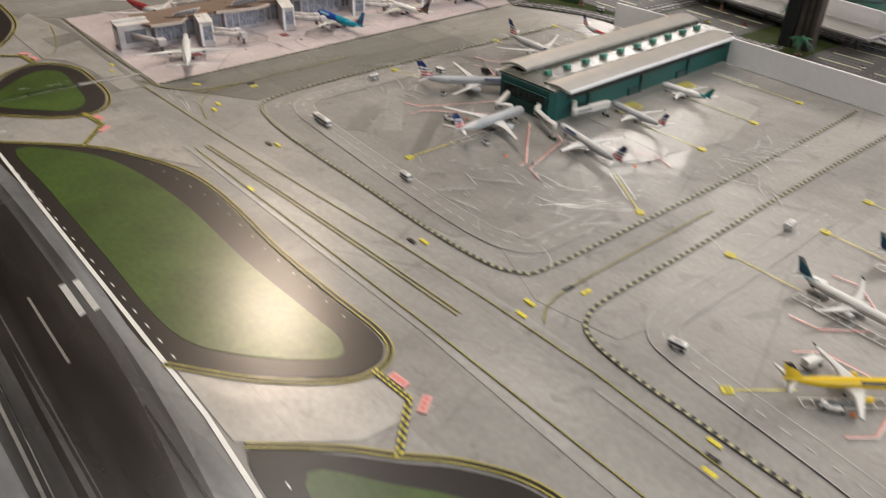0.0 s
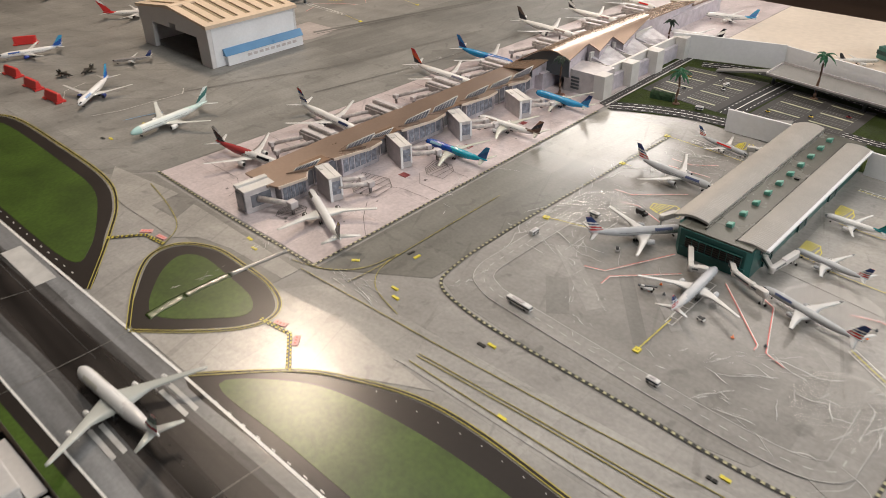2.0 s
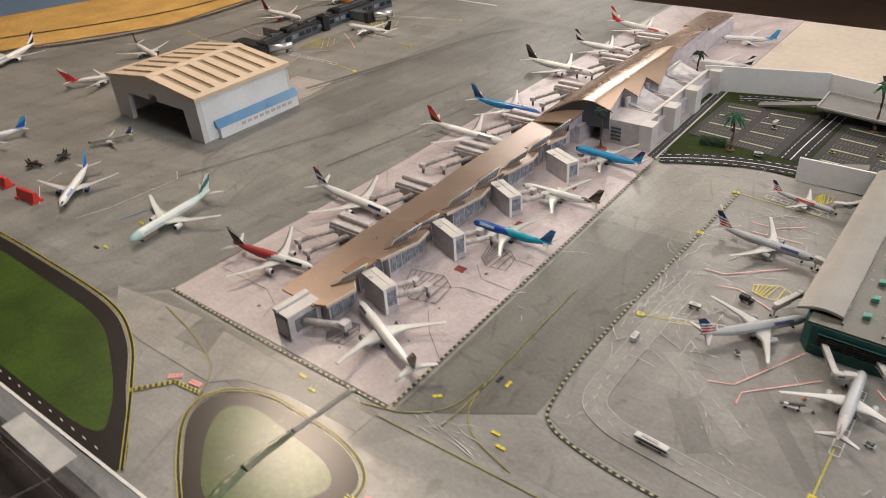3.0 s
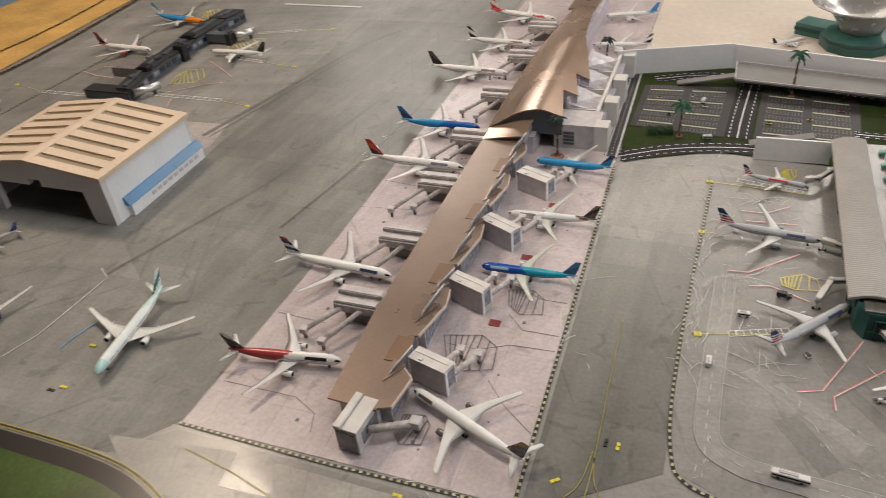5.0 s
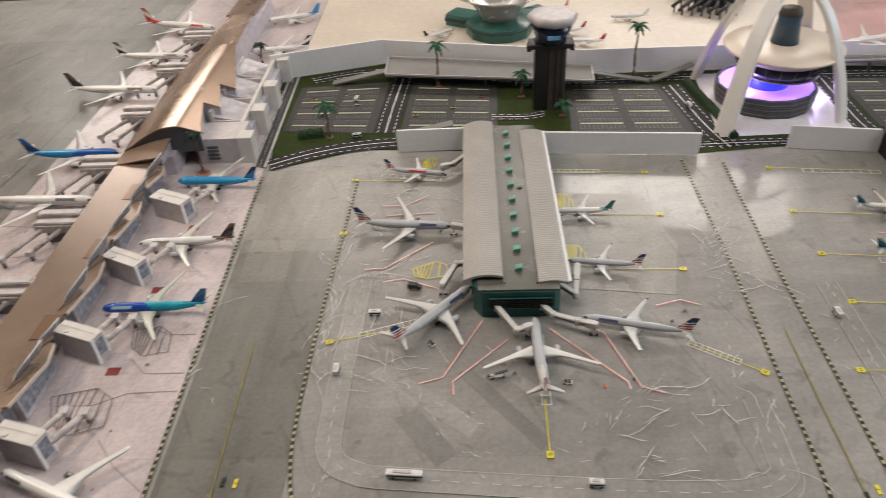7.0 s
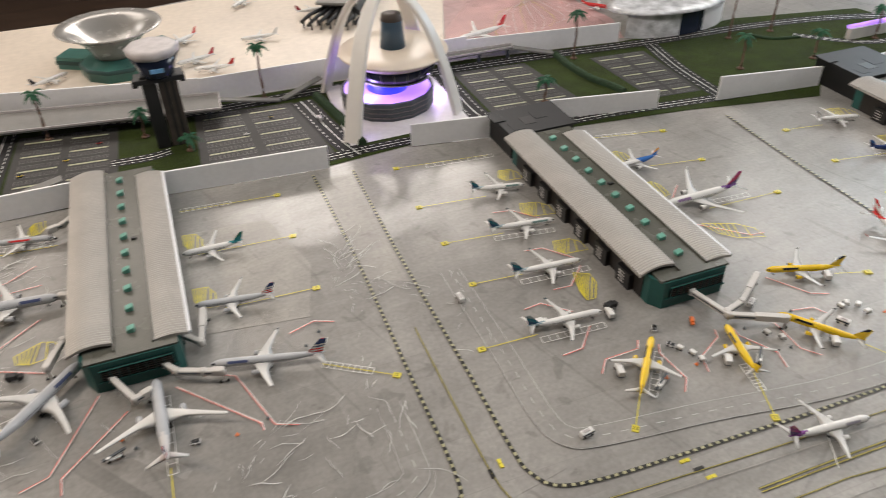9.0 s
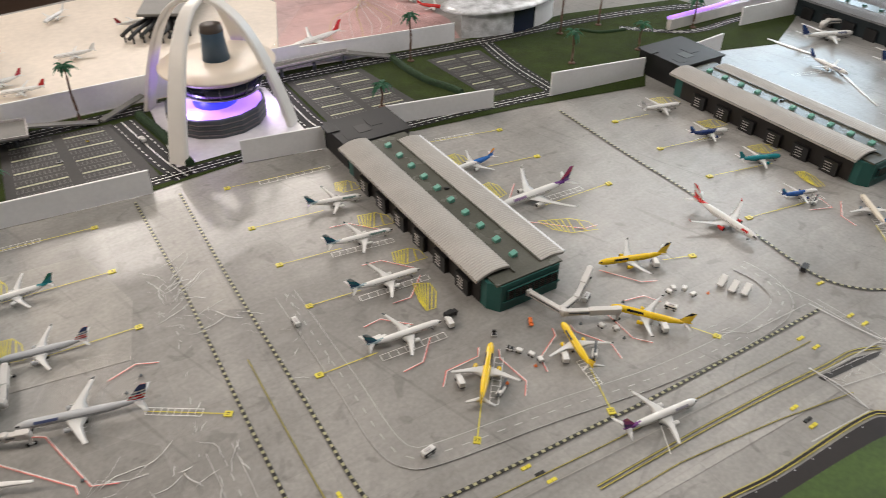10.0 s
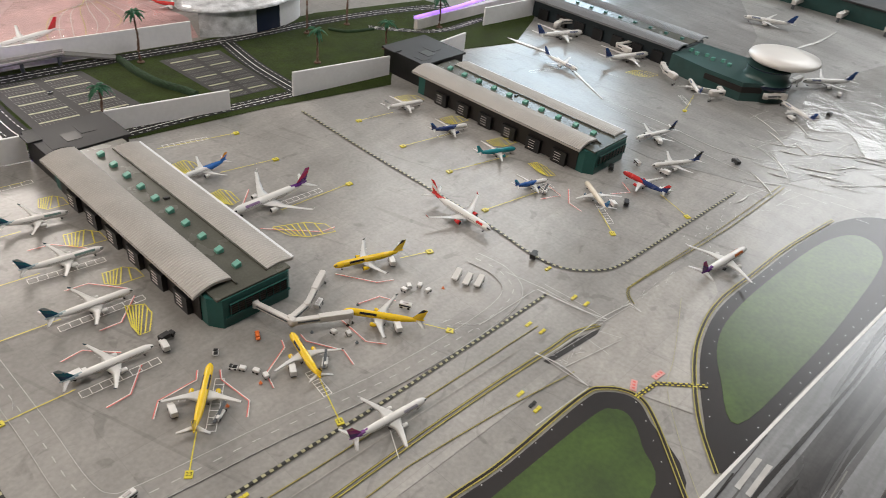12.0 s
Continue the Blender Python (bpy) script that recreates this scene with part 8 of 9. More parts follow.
lathe(bm, ((0.048, 0.072), (0.082, 0.080), (0.092, 0.088), (0.088, 0.095), (0.05, 0.100), (0.01, 0.101)), 40)
bm.transform(Matrix.Translation((2.16, -0.01, 0)) @ Matrix.Rotation(0.06, 4, "Y") @ Matrix.Diagonal((1.15, 0.9, 1, 1)))
part("shell_roof", bm, M_ARCH, rp, "large white oval shell roof")
for k in range(6):
    bm = boxes((2.10 + 0.012 * (k % 2), 2.11 + 0.012 * (k % 2), 0.09 + 0.022 * k, 0.098 + 0.022 * k, 0.046, 0.053))
    part("skylight", bm, M_MINT, rp)
ep = thing("east_pier", "far dark teal pier along the table's east end", "airport pier")
part("wall", boxes((3.02, 3.16, -0.10, 1.40, 0.0, 0.055)), M_TEALD, ep)
part("roof", boxes((3.01, 3.17, -0.11, 1.41, 0.055, 0.062), bevel=0.002), M_CHAR, ep)
for k in range(9):
    y = -0.05 + 0.15 * k
    part("bridge_stub", boxes((2.95, 3.02, y, y + 0.016, 0.016, 0.030), bevel=0.001), M_CONC, ep)
    part("stub_leg", boxes((2.955, 2.962, y + 0.004, y + 0.012, 0.0, 0.016)), M_SLATE, ep)
vs = thing("light_strip", "violet glowing light strip on the board wall", "light strip")
bm = bmesh.new()
tube(bm, [(1.70, 0.79, 0.030), (1.86, 0.785, 0.034), (2.02, 0.772, 0.050), (2.15, 0.72, 0.060)], 0.0055, 8)
part("strip", bm, M_LEDP, vs)
part("base", boxes((1.70, 2.15, 0.778, 0.792, 0.0, 0.028)), M_CONC, vs, "pale board carrying the strip")

# ---- teal hall and dark dock on the cream sheet, curved white building ----
th = thing("teal_hall", "teal hall with white curved canopy on the cream sheet", "terminal building", -0.005, 1.335)
bm = bmesh.new()
lathe(bm, ((0.10, 0.0), (0.10, 0.022), (0.102, 0.023, 1), (0.102, 0.032, 1), (0.098, 0.033), (0.06, 0.046)), 10)
part("hall", bm, [M_TEALM, M_TEALD], th, "teal polygonal hall")
for a in (-150, -30):
    bm = boxes((0.0, 0.17, -0.035, 0.035, 0.0, 0.034), (0.02, 0.172, -0.037, 0.037, 0.014, 0.024, 1))
    bm.transform(pose(0, 0.02, 0, 0, 0, a + 180))
    part("wing", bm, [M_TEALM, M_TEALD], th)
bm = bmesh.new()
lathe(bm, ((0.058, 0.046), (0.064, 0.064), (0.083, 0.090), (0.112, 0.110), (0.140, 0.121), (0.138, 0.1235), (0.110, 0.1135), (0.080, 0.094), (0.05, 0.070)), 40)
part("canopy", bm, M_SHELL, th, "silvery white funnel-shaped canopy")
th.scale = (0.85, 0.85, 0.9)
dk = thing("dark_dock", "dark concourse with grey ramp roof at the cream sheet's end", "airport pier", 0.57, 1.46, 0, 62)
part("wall", boxes((0.0, 0.34, -0.045, 0.045, 0.0, 0.040)), M_BLACK, dk)
bm = bmesh.new()
box(bm, -0.015, 0.36, -0.058, 0.058, 0.042, 0.050, 0, 0.002)
for v in bm.verts:
    v.co.z += 0.10 * (v.co.x + 0.015)
part("roof", bm, M_DECK, dk, "grey ramp-like roof")
for sy in (-1, 1):
    part("fascia", boxes((0.02, 0.33, sy * 0.0455 - 0.001, sy * 0.0455 + 0.001, 0.010, 0.030)), M_SLATE, dk)
for k in range(7):
    x, y = -0.010 - 0.006 * (k % 3), -0.075 + 0.024 * k
    bm = bmesh.new()
    tube(bm, [(0.01, y * 0.5, 0.030), (x - 0.03, y, 0.026), (x - 0.075 - 0.012 * (k % 2), y + 0.012, 0.020)], [0.0055, 0.0050, 0.0045], 8)
    br = part("bridge", bm, M_CHAR, dk, "spindly black bridge")
    part("bridge_leg", boxes((x - 0.070, x - 0.066, y + 0.006, y + 0.010, 0.001, 0.020), (x - 0.034, x - 0.030, y - 0.002, y + 0.002, 0.001, 0.026)), M_BLACK, br)
cb = thing("curved_building", "white curved building wrapped in glossy film", "building", 1.35, 1.06)
for a, b, m in ((-150, -95, M_WRAP), (-95, -70, M_NAVY), (-70, -20, M_FOAM), (-20, 10, M_GLASS)):
    bm = bmesh.new()
    n = 8
    ring = [(0.17 * math.cos(radians(a + (b - a) * k / n)), 0.085 * math.sin(radians(a + (b - a) * k / n))) for k in range(n + 1)]
    prism(bm, ring + [(q[0] * 0.94, q[1] * 0.9) for q in ring[::-1]], 0.001, 0.0595)
    part("panel", bm, m, cb)
bm = bmesh.new()
lathe(bm, ((0.16, 0.060), (0.175, 0.062), (0.15, 0.068), (0.05, 0.072)), 28)
bm.transform(Matrix.Diagonal((1, 0.55, 1, 1)))
part("roof", bm, M_WRAP, cb, "crinkled silver film roof")

# ---- hedges ----
def hedge(pts, w, h):
    bm = bmesh.new()
    c = smooth(pts, 10)
    rows = []
    for i, q in enumerate(c):
        a, b = Vector(c[max(i - 1, 0)]), Vector(c[min(i + 1, len(c) - 1)])
        d = (b - a).normalized()
        n = Vector((-d.y, d.x))
        ring = []
        for k in range(9):
            t = math.pi * k / 8
            r = 1 + 0.14 * noise.noise(Vector((q[0] * 160, q[1] * 160, k * 1.7)))
            ring.append(bm.verts.new((*(Vector(q) + n * (w / 2) * math.cos(t) * r), 0.001 + h * math.sin(t) ** 0.6 * r)))
        rows.append(ring)
    for a, b in zip(rows, rows[1:]):
        for k in range(8):
            bm.faces.new((a[k], a[k + 1], b[k + 1], b[k]))
    bm.faces.new(rows[0])
    bm.faces.new(rows[-1][::-1])
    bmesh.ops.recalc_face_normals(bm, faces=bm.faces)
    solid("hedge", bm, M_HEDGE, "dark green flocked model hedge on the lawn", "hedge", group="hedges")


hedge([(0.424, 0.735), (0.415, 0.85), (0.392, 0.99)], 0.018, 0.014)
hedge([(0.985, 0.985), (0.982, 0.90), (0.990, 0.83), (1.012, 0.77), (1.020, 0.735)], 0.016, 0.012)
hedge([(-0.435, 0.790), (-0.385, 0.800)], 0.022, 0.017)
hedge([(1.50, 0.90), (1.53, 0.86), (1.60, 0.84)], 0.010, 0.006)


# ---- palms ----
def palm(x, y, h, dark=False, lean=0.0, spread=0.026):
    top = thing("palm_tree", "small plastic palm with drooping green fronds" if not dark else "small dark plastic palm by the copper terminal", "palm tree", x, y, 0.002, random.uniform(0, 360), "model palms")
    bm = bmesh.new()
    n = 9
    tube(bm, [(lean * (k / n) ** 2, 0.0012 * math.sin(k), h * k / n) for k in range(n + 1)], [0.0030 - 0.0014 * k / n + (0.0004 if k % 2 else 0) for k in range(n + 1)], 7)
    part("trunk", bm, M_TRUNK, top, "brown ringed trunk")
    bm = bmesh.new()
    lathe(bm, ((0.0085, 0.0), (0.0075, 0.0022), (0.003, 0.003)), 12)
    part("foot", bm, M_TRUNK, top)
    for k in range(13):
        a, up = 2 * math.pi * k / 13 + random.uniform(-0.2, 0.2), random.uniform(0.2, 0.95) if k % 3 else 1.3
        ln = spread * random.uniform(0.85, 1.15)
        bm = bmesh.new()
        m = 8
        mid, lf, rt = [], [], []
        for i in range(m + 1):
            t = i / m
            r, z = ln * t * (1 - 0.12 * up), ln * (up * 0.42 * t - 0.85 * t * t * (1.15 - 0.3 * up))
            w = 0.0052 * math.sin(math.pi * min(1, 0.12 + t * 0.88)) * (1.0 if i % 2 else 0.62)
            mid.append(bm.verts.new((r, 0, z + 0.0012)))
            lf.append(bm.verts.new((r + 0.001, w, z - 0.0012)))
            rt.append(bm.verts.new((r + 0.001, -w, z - 0.0012)))
        for i in range(m):
            bm.faces.new((mid[i], mid[i + 1], lf[i + 1], lf[i]))
            bm.faces.new((rt[i], rt[i + 1], mid[i + 1], mid[i]))
        r = bmesh.ops.solidify(bm, geom=list(bm.faces), thickness=0.0006)
        bm.transform(Matrix.Translation((lean, 0, h)) @ Matrix.Rotation(a, 4, "Z"))
        part("frond", bm, M_FRONDD if dark else M_FROND, top)


for x, y, h in ((0.284, 1.028, 0.120), (-0.370, 0.785, 0.074), (1.017, 0.952, 0.112), (0.841, 0.766, 0.052), (1.338, 0.742, 0.078), (1.533, 0.722, 0.066), (1.765, 0.76, 0.078), (-0.155, 1.012, 0.100), (0.028, 0.945, 0.055), (0.108, 0.850, 0.030), (1.437, 0.908, 0.13), (1.565, 0.905, 0.13)):
    palm(x, y, h, False, random.uniform(-0.004, 0.004))
palm(-0.596, 0.660, 0.085, True, 0, 0.022)
palm(-0.575, 1.115, 0.075, True, 0, 0.020)
bm = bmesh.new()
lathe(bm, ((0.014, 0.001), (0.0135, 0.003), (0.004, 0.0038)), 20, 0, -0.596, 0.660)
solid("planter", bm, material("planter_terracotta", (0.33, 0.14, 0.09), 0.6, vary=0.15, scale=80), "round terracotta planter under the palm", "planter")


# ---- ground vehicles ----
def vehicle(kind, x, y, turn):
    sizes = {"bus": (0.042, 0.0085, 0.0092), "van": (0.017, 0.0075, 0.0085), "truck": (0.021, 0.008, 0.0105), "loader": (0.024, 0.0075, 0.0075), "cart": (0.0085, 0.0062, 0.0062), "tug": (0.011, 0.0068, 0.0055), "boat": (0.017, 0.006, 0.006), "car": (0.010, 0.005, 0.0045), "dark": (0.021, 0.0085, 0.0095)}
    names = {"bus": ("white apron bus with dark window band", "bus"), "van": ("small white van with dark windows", "van"), "truck": ("white catering truck with raised box body", "truck"), "loader": ("white belt loader with sloping conveyor", "belt loader"), "cart": ("tiny white covered baggage cart", "baggage cart"),
             "tug": ("low white tug with black deck", "tug"), "boat": ("small orange service vehicle on the apron", "service vehicle"), "car": ("tiny coloured car in the car park", "car"), "dark": ("black service truck beside a parked jet", "truck")}
    L, W, H = sizes[kind]
    top = thing("apron_" + kind if kind not in ("car", "boat", "dark") else {"car": "model_car", "boat": "service_vehicle", "dark": "service_truck"}[kind], *names[kind], x, y, 0.0024, turn, "ground vehicles")
    r = min(0.0019, H * 0.28)
    m = {"boat": M_CARO, "dark": M_BLACK}.get(kind, M_CARW)
    if kind == "car":
        m = random.choice((M_CARR, M_CARY, M_CARW, M_SLATE))
    if kind in ("bus", "van"):
        part("body", boxes((-L / 2, L / 2, -W / 2, W / 2, r * 0.7, H), bevel=0.0011), m, top)
        part("window_band", boxes((-L * 0.47, L * 0.505, -W * 0.515, W * 0.515, H * 0.52, H * 0.80)), M_NAVY, top)
        part("roof_unit", boxes((-L * 0.3, L * 0.2, -W * 0.25, W * 0.25, H, H + 0.0012), bevel=0.0004), M_GATE, top)
    elif kind in ("truck", "dark"):
        part("chassis", boxes((-L / 2, L / 2, -W * 0.42, W * 0.42, r * 0.8, r * 1.5)), M_SLATE, top)
        part("box_body", boxes((-L / 2, L * 0.18, -W / 2, W / 2, r * 1.6, H), bevel=0.0007), m, top)
        part("cab", boxes((L * 0.22, L / 2, -W * 0.46, W * 0.46, r * 0.9, H * 0.72), bevel=0.0009), m, top)
        part("windscreen", boxes((L * 0.40, L * 0.505, -W * 0.42, W * 0.42, H * 0.40, H * 0.66)), M_NAVY, top)
    elif kind == "loader":
        part("body", boxes((-L * 0.42, L * 0.3, -W / 2, W / 2, r * 0.8, H * 0.55), bevel=0.0008), m, top)
        bm = boxes((-L * 0.6, L * 0.6, -W * 0.22, W * 0.22, 0.0, 0.0016))
        bm.transform(Matrix.Translation((0, 0, H * 0.82)) @ Matrix.Rotation(-0.22, 4, "Y"))
        part("conveyor", bm, M_SLATE, top)
        part("cab", boxes((-L * 0.40, -L * 0.18, -W * 0.45, W * 0.05, H * 0.55, H * 0.95), bevel=0.0006), m, top)
    elif kind == "cart":
        part("body", boxes((-L / 2, L / 2, -W / 2, W / 2, r * 0.9, H), bevel=0.0009), m, top)
        part("hitch", boxes((L / 2, L / 2 + 0.002, -0.0005, 0.0005, r, r + 0.0008)), M_SLATE, top)
    elif kind == "tug":
        part("body", boxes((-L / 2, L / 2, -W / 2, W / 2, r * 0.7, H * 0.62), bevel=0.0008), m, top)
        part("deck", boxes((-L * 0.45, L * 0.05, -W * 0.4, W * 0.4, H * 0.62, H * 0.72)), M_BLACK, top)
        part("cab", boxes((L * 0.1, L * 0.42, -W * 0.42, W * 0.42, H * 0.62, H), bevel=0.0006), M_BLACK, top)
    else:
        bm = boxes((-L / 2, L / 2, -W / 2, W / 2, r * 0.6, H * 0.62), bevel=0.0012)
        part("body", bm, m, top)
        part("cabin", boxes((-L * 0.28, L * 0.22, -W * 0.40, W * 0.40, H * 0.60, H), bevel=0.0009), m if kind == "boat" else M_NAVY, top)
    for px in (-L * 0.30, L * 0.30):
        for s in (-1, 1):
            bm = bmesh.new()
            tube(bm, [(px, s * W * 0.34, r), (px, s * W * 0.52, r)], r, 10)
            part("wheel", bm, M_TYRE, top)


for kind, x, y, a in (("bus", -0.167, -0.029, -4), ("van", 0.049, -0.043, -4), ("van", -0.227, 0.248, 0), ("dark", -0.172, 0.305, -10), ("tug", -0.143, 0.184, -60), ("loader", -0.055, 0.123, 10), ("tug", 0.034, 0.110, -10), ("van", -0.268, 0.137, 90)):
    vehicle(kind, x, y, a)
for kind, x, y, a in (("van", 0.420, 0.229, 92), ("van", 0.463, -0.054, 8), ("dark", 0.611, 0.132, 10), ("tug", 0.641, 0.069, 55), ("truck", 0.553, 0.018, 75), ("loader", 0.590, -0.020, 30), ("cart", 0.650, 0.024, 120), ("cart", 0.660, 0.010, 110), ("tug", 0.643, 0.034, 130), ("cart", 0.664, -0.004, 80)):
    vehicle(kind, x, y, a)
for kind, x, y, a in (("truck", 0.693, -0.018, 60), ("loader", 0.733, -0.031, 45), ("van", 0.796, 0.060, 30), ("cart", 0.776, 0.004, 100), ("cart", 0.789, -0.011, 70), ("boat", 0.698, 0.062, 60), ("cart", 0.909, 0.008, 100), ("cart", 0.920, 0.010, 60), ("cart", 0.933, 0.001, 30)):
    vehicle(kind, x, y, a)
for kind, x, y, a in (("cart", 0.934, -0.015, 0), ("truck", 0.846, -0.044, 60), ("van", 0.885, -0.019, 120), ("truck", 0.940, 0.068, 60), ("truck", 0.600, 0.118, 80), ("truck", 0.502, 0.138, 0), ("truck", 1.36, -0.055, 60), ("dark", 1.385, -0.068, 30), ("truck", 1.48, -0.09, 90)):
    vehicle(kind, x, y, a)
for kind, x, y, a in (("loader", 1.30, 0.050, 20), ("van", 1.535, 0.0, 60), ("truck", 1.545, -0.055, 90), ("dark", 1.475, 0.022, 30), ("truck", 1.655, 0.02, 40), ("dark", 1.71, -0.125, 60), ("truck", 2.03, -0.11, 60), ("van", 1.99, 0.12, 20), ("truck", 2.10, -0.145, 20), ("dark", 2.14, -0.16, 0), ("truck", 2.29, -0.13, 20), ("dark", 1.125, -0.06, 20)):
    vehicle(kind, x, y, a)
for x, y, a in ((-0.33, 0.93, 0), (-0.40, 0.88, 0), (-0.36, 0.98, 90), (-0.12, 0.90, 0), (-0.06, 0.95, 0), (0.22, 0.87, 0), (0.28, 0.93, 90), (0.80, 0.9, 0), (-0.20, 0.87, 0), (-0.43, 0.96, 0)):
    vehicle("car", x, y, a)
vehicle("van", 0.372, 0.875, 95)
vehicle("van", -0.335, 0.955, 80)
vehicle("van", -0.315, 0.785, 10)
# three white wedge trailers
for x, y in ((0.992, -0.018), (0.996, -0.036), (1.006, -0.050)):
    top = thing("wedge_trailer", "white wedge-shaped trailer standing on the apron", "trailer", x, y, 0.002, 200, "wedge trailers")
    bm = bmesh.new()
    box(bm, -0.011, 0.011, -0.0045, 0.0045, 0.002, 0.011, 0, 0.0008)
    for v in bm.verts:
        if v.co.z > 0.006 and v.co.x > 0:
            v.co.z = 0.005
    part("body", bm, M_CARW, top)
    for px in (-0.007, 0.007):
        bm = bmesh.new()
        tube(bm, [(px, -0.0048, 0.0016), (px, 0.0048, 0.0016)], 0.0016, 8)
        part("axle", bm, M_TYRE, top)
# red plastic barriers on the west apron
for x, y, a in ((-1.717, -0.128, 8), (-1.585, -0.130, 5), (-1.462, -0.131, 5), (-1.965, 0.0, 60)):
    top = thing("red_barrier", "bright red plastic barrier block on the west apron", "barrier", x, y, 0.001, a, "red barriers")
    bm = bmesh.new()
    box(bm, -0.03, 0.03, -0.009, 0.009, 0.0, 0.022, 0, 0.002)
    for v in bm.verts:
        if v.co.z > 0.012:
            v.co.y *= 0.45
    part("body", bm, M_BARR, top)
    for q in (-0.032, 0.02):
        part("foot", boxes((q, q + 0.012, -0.012, 0.012, 0.0, 0.004)), M_BARR, top)
# cones near the first pier
for k in range(14):
    x, y = random.choice(((-0.05, 0.13), (0.14, 0.13), (0.20, 0.23), (0.07, 0.10))) if k < 8 else (random.uniform(0.55, 0.95), random.uniform(-0.05, 0.03))
    bm = bmesh.new()
    lathe(bm, ((0.0024, 0.002), (0.0024, 0.0026), (0.0015, 0.0027), (0.0005, 0.0062)), 8, 0, x + random.uniform(-0.02, 0.02), y + random.uniform(-0.02, 0.02))
    solid("traffic_cone", bm, M_CARO if k % 2 else M_SLATE, "tiny traffic cone standing on the apron", "traffic cone", group="traffic cones")

# ---- white card boxes at the table's edge ----
bx = thing("white_box", "white card box leaning at the table edge", "box", -0.35, -0.63, -0.30)
part("body", boxes((-0.95, 0.0, -0.14, 0.0, 0.0, 0.308), bevel=0.003), M_CARD, bx)
part("lid", boxes((-0.952, 0.002, -0.142, 0.0012, 0.3085, 0.314), bevel=0.002), M_CARD, bx)
bx2 = thing("white_box", "low white card box standing beside the table", "box", -0.345, -0.609, -0.30, 1.5)
part("body", boxes((0.0, 0.30, -0.06, 0.0, 0.0, 0.288), bevel=0.003), M_CARD, bx2)
part("flap", boxes((0.004, 0.296, -0.13, -0.061, 0.270, 0.274)), M_CARD, bx2)
part("flap", boxes((-0.112, -0.002, -0.0185, 0.0008, 0.288, 0.292)), M_CARD, bx2)


# ---- clear film and tape over the print, with its creases ----
def film_material(ior, rough):
    m = bpy.data.materials.new("clear_film")
    m.use_nodes = True
    nt = m.node_tree
    nt.nodes.remove(nt.nodes["Principled BSDF"])
    out = nt.nodes["Material Output"]
    mix, tr, gl, fr = (nt.nodes.new(n) for n in ("ShaderNodeMixShader", "ShaderNodeBsdfTransparent", "ShaderNodeBsdfGlossy", "ShaderNodeFresnel"))
    gl.inputs["Roughness"].default_value = rough
    fr.inputs["IOR"].default_value = ior
    geo, nz, bp = nt.nodes.new("ShaderNodeNewGeometry"), nt.nodes.new("ShaderNodeTexNoise"), nt.nodes.new("ShaderNodeBump")
    nz.inputs["Scale"].default_value, nz.inputs["Detail"].default_value, nz.inputs["Distortion"].default_value = 14.0, 3.0, 1.2
    bp.inputs["Strength"].default_value, bp.inputs["Distance"].default_value = 0.34, 0.006
    nt.links.new(geo.outputs["Position"], nz.inputs["Vector"])
    nt.links.new(nz.outputs["Fac"], bp.inputs["Height"])
    nt.links.new(bp.outputs[0], gl.inputs["Normal"])
    nt.links.new(bp.outputs[0], fr.inputs["Normal"])
    nt.links.new(fr.outputs[0], mix.inputs[0])
    nt.links.new(tr.outputs[0], mix.inputs[1])
    nt.links.new(gl.outputs[0], mix.inputs[2])
    nt.links.new(mix.outputs[0], out.inputs[0])
    return m


M_FILM = film_material(1.3, 0.22)
M_FILMM = film_material(1.36, 0.2)
M_FILMG = film_material(1.5, 0.13)
# near-white base colour paints in the highlights on film folds
M_GLINT = material("film_crease_glint", (0.72, 0.71, 0.69), 0.12, 0, 0.8, 0.1, 80)


def film(pts, mat=M_FILM, label="clear plastic film taped over the print"):
    bm = bmesh.new()
    face = bm.faces.new([bm.verts.new((x, y, 0.0027)) for x, y in pts])
    face.normal_update()
    if face.normal.z < 0:
        face.normal_flip()
    ob = solid("clear_film", bm, mat, label, "plastic film", "structure")
    ob.visible_shadow = False
    return ob


film(smooth([(0.19, 0.02), (0.26, 0.005), (0.30, 0.06), (0.285, 0.12), (0.22, 0.135), (0.175, 0.09)], 3, True), M_FILMM)
film(smooth([(0.10, 0.205), (0.17, 0.19), (0.215, 0.25), (0.20, 0.30), (0.13, 0.31), (0.09, 0.26)], 3, True), M_FILMM)
film(smooth([(-0.29, 0.21), (-0.24, 0.20), (-0.20, 0.245), (-0.185, 0.30), (-0.22, 0.345), (-0.275, 0.33), (-0.295, 0.27)], 3, True), M_FILMM)
film(smooth([(2.02, -0.16), (2.2, -0.08), (2.5, -0.10), (2.85, -0.2), (2.9, -0.40), (2.5, -0.42), (2.3, -0.33), (2.1, -0.36), (1.98, -0.30), (2.08, -0.23)], 3, True), M_FILMG)
film([(0.70, 1.12), (1.22, 1.06), (1.20, 1.40), (0.95, 1.45)], M_FILMG)

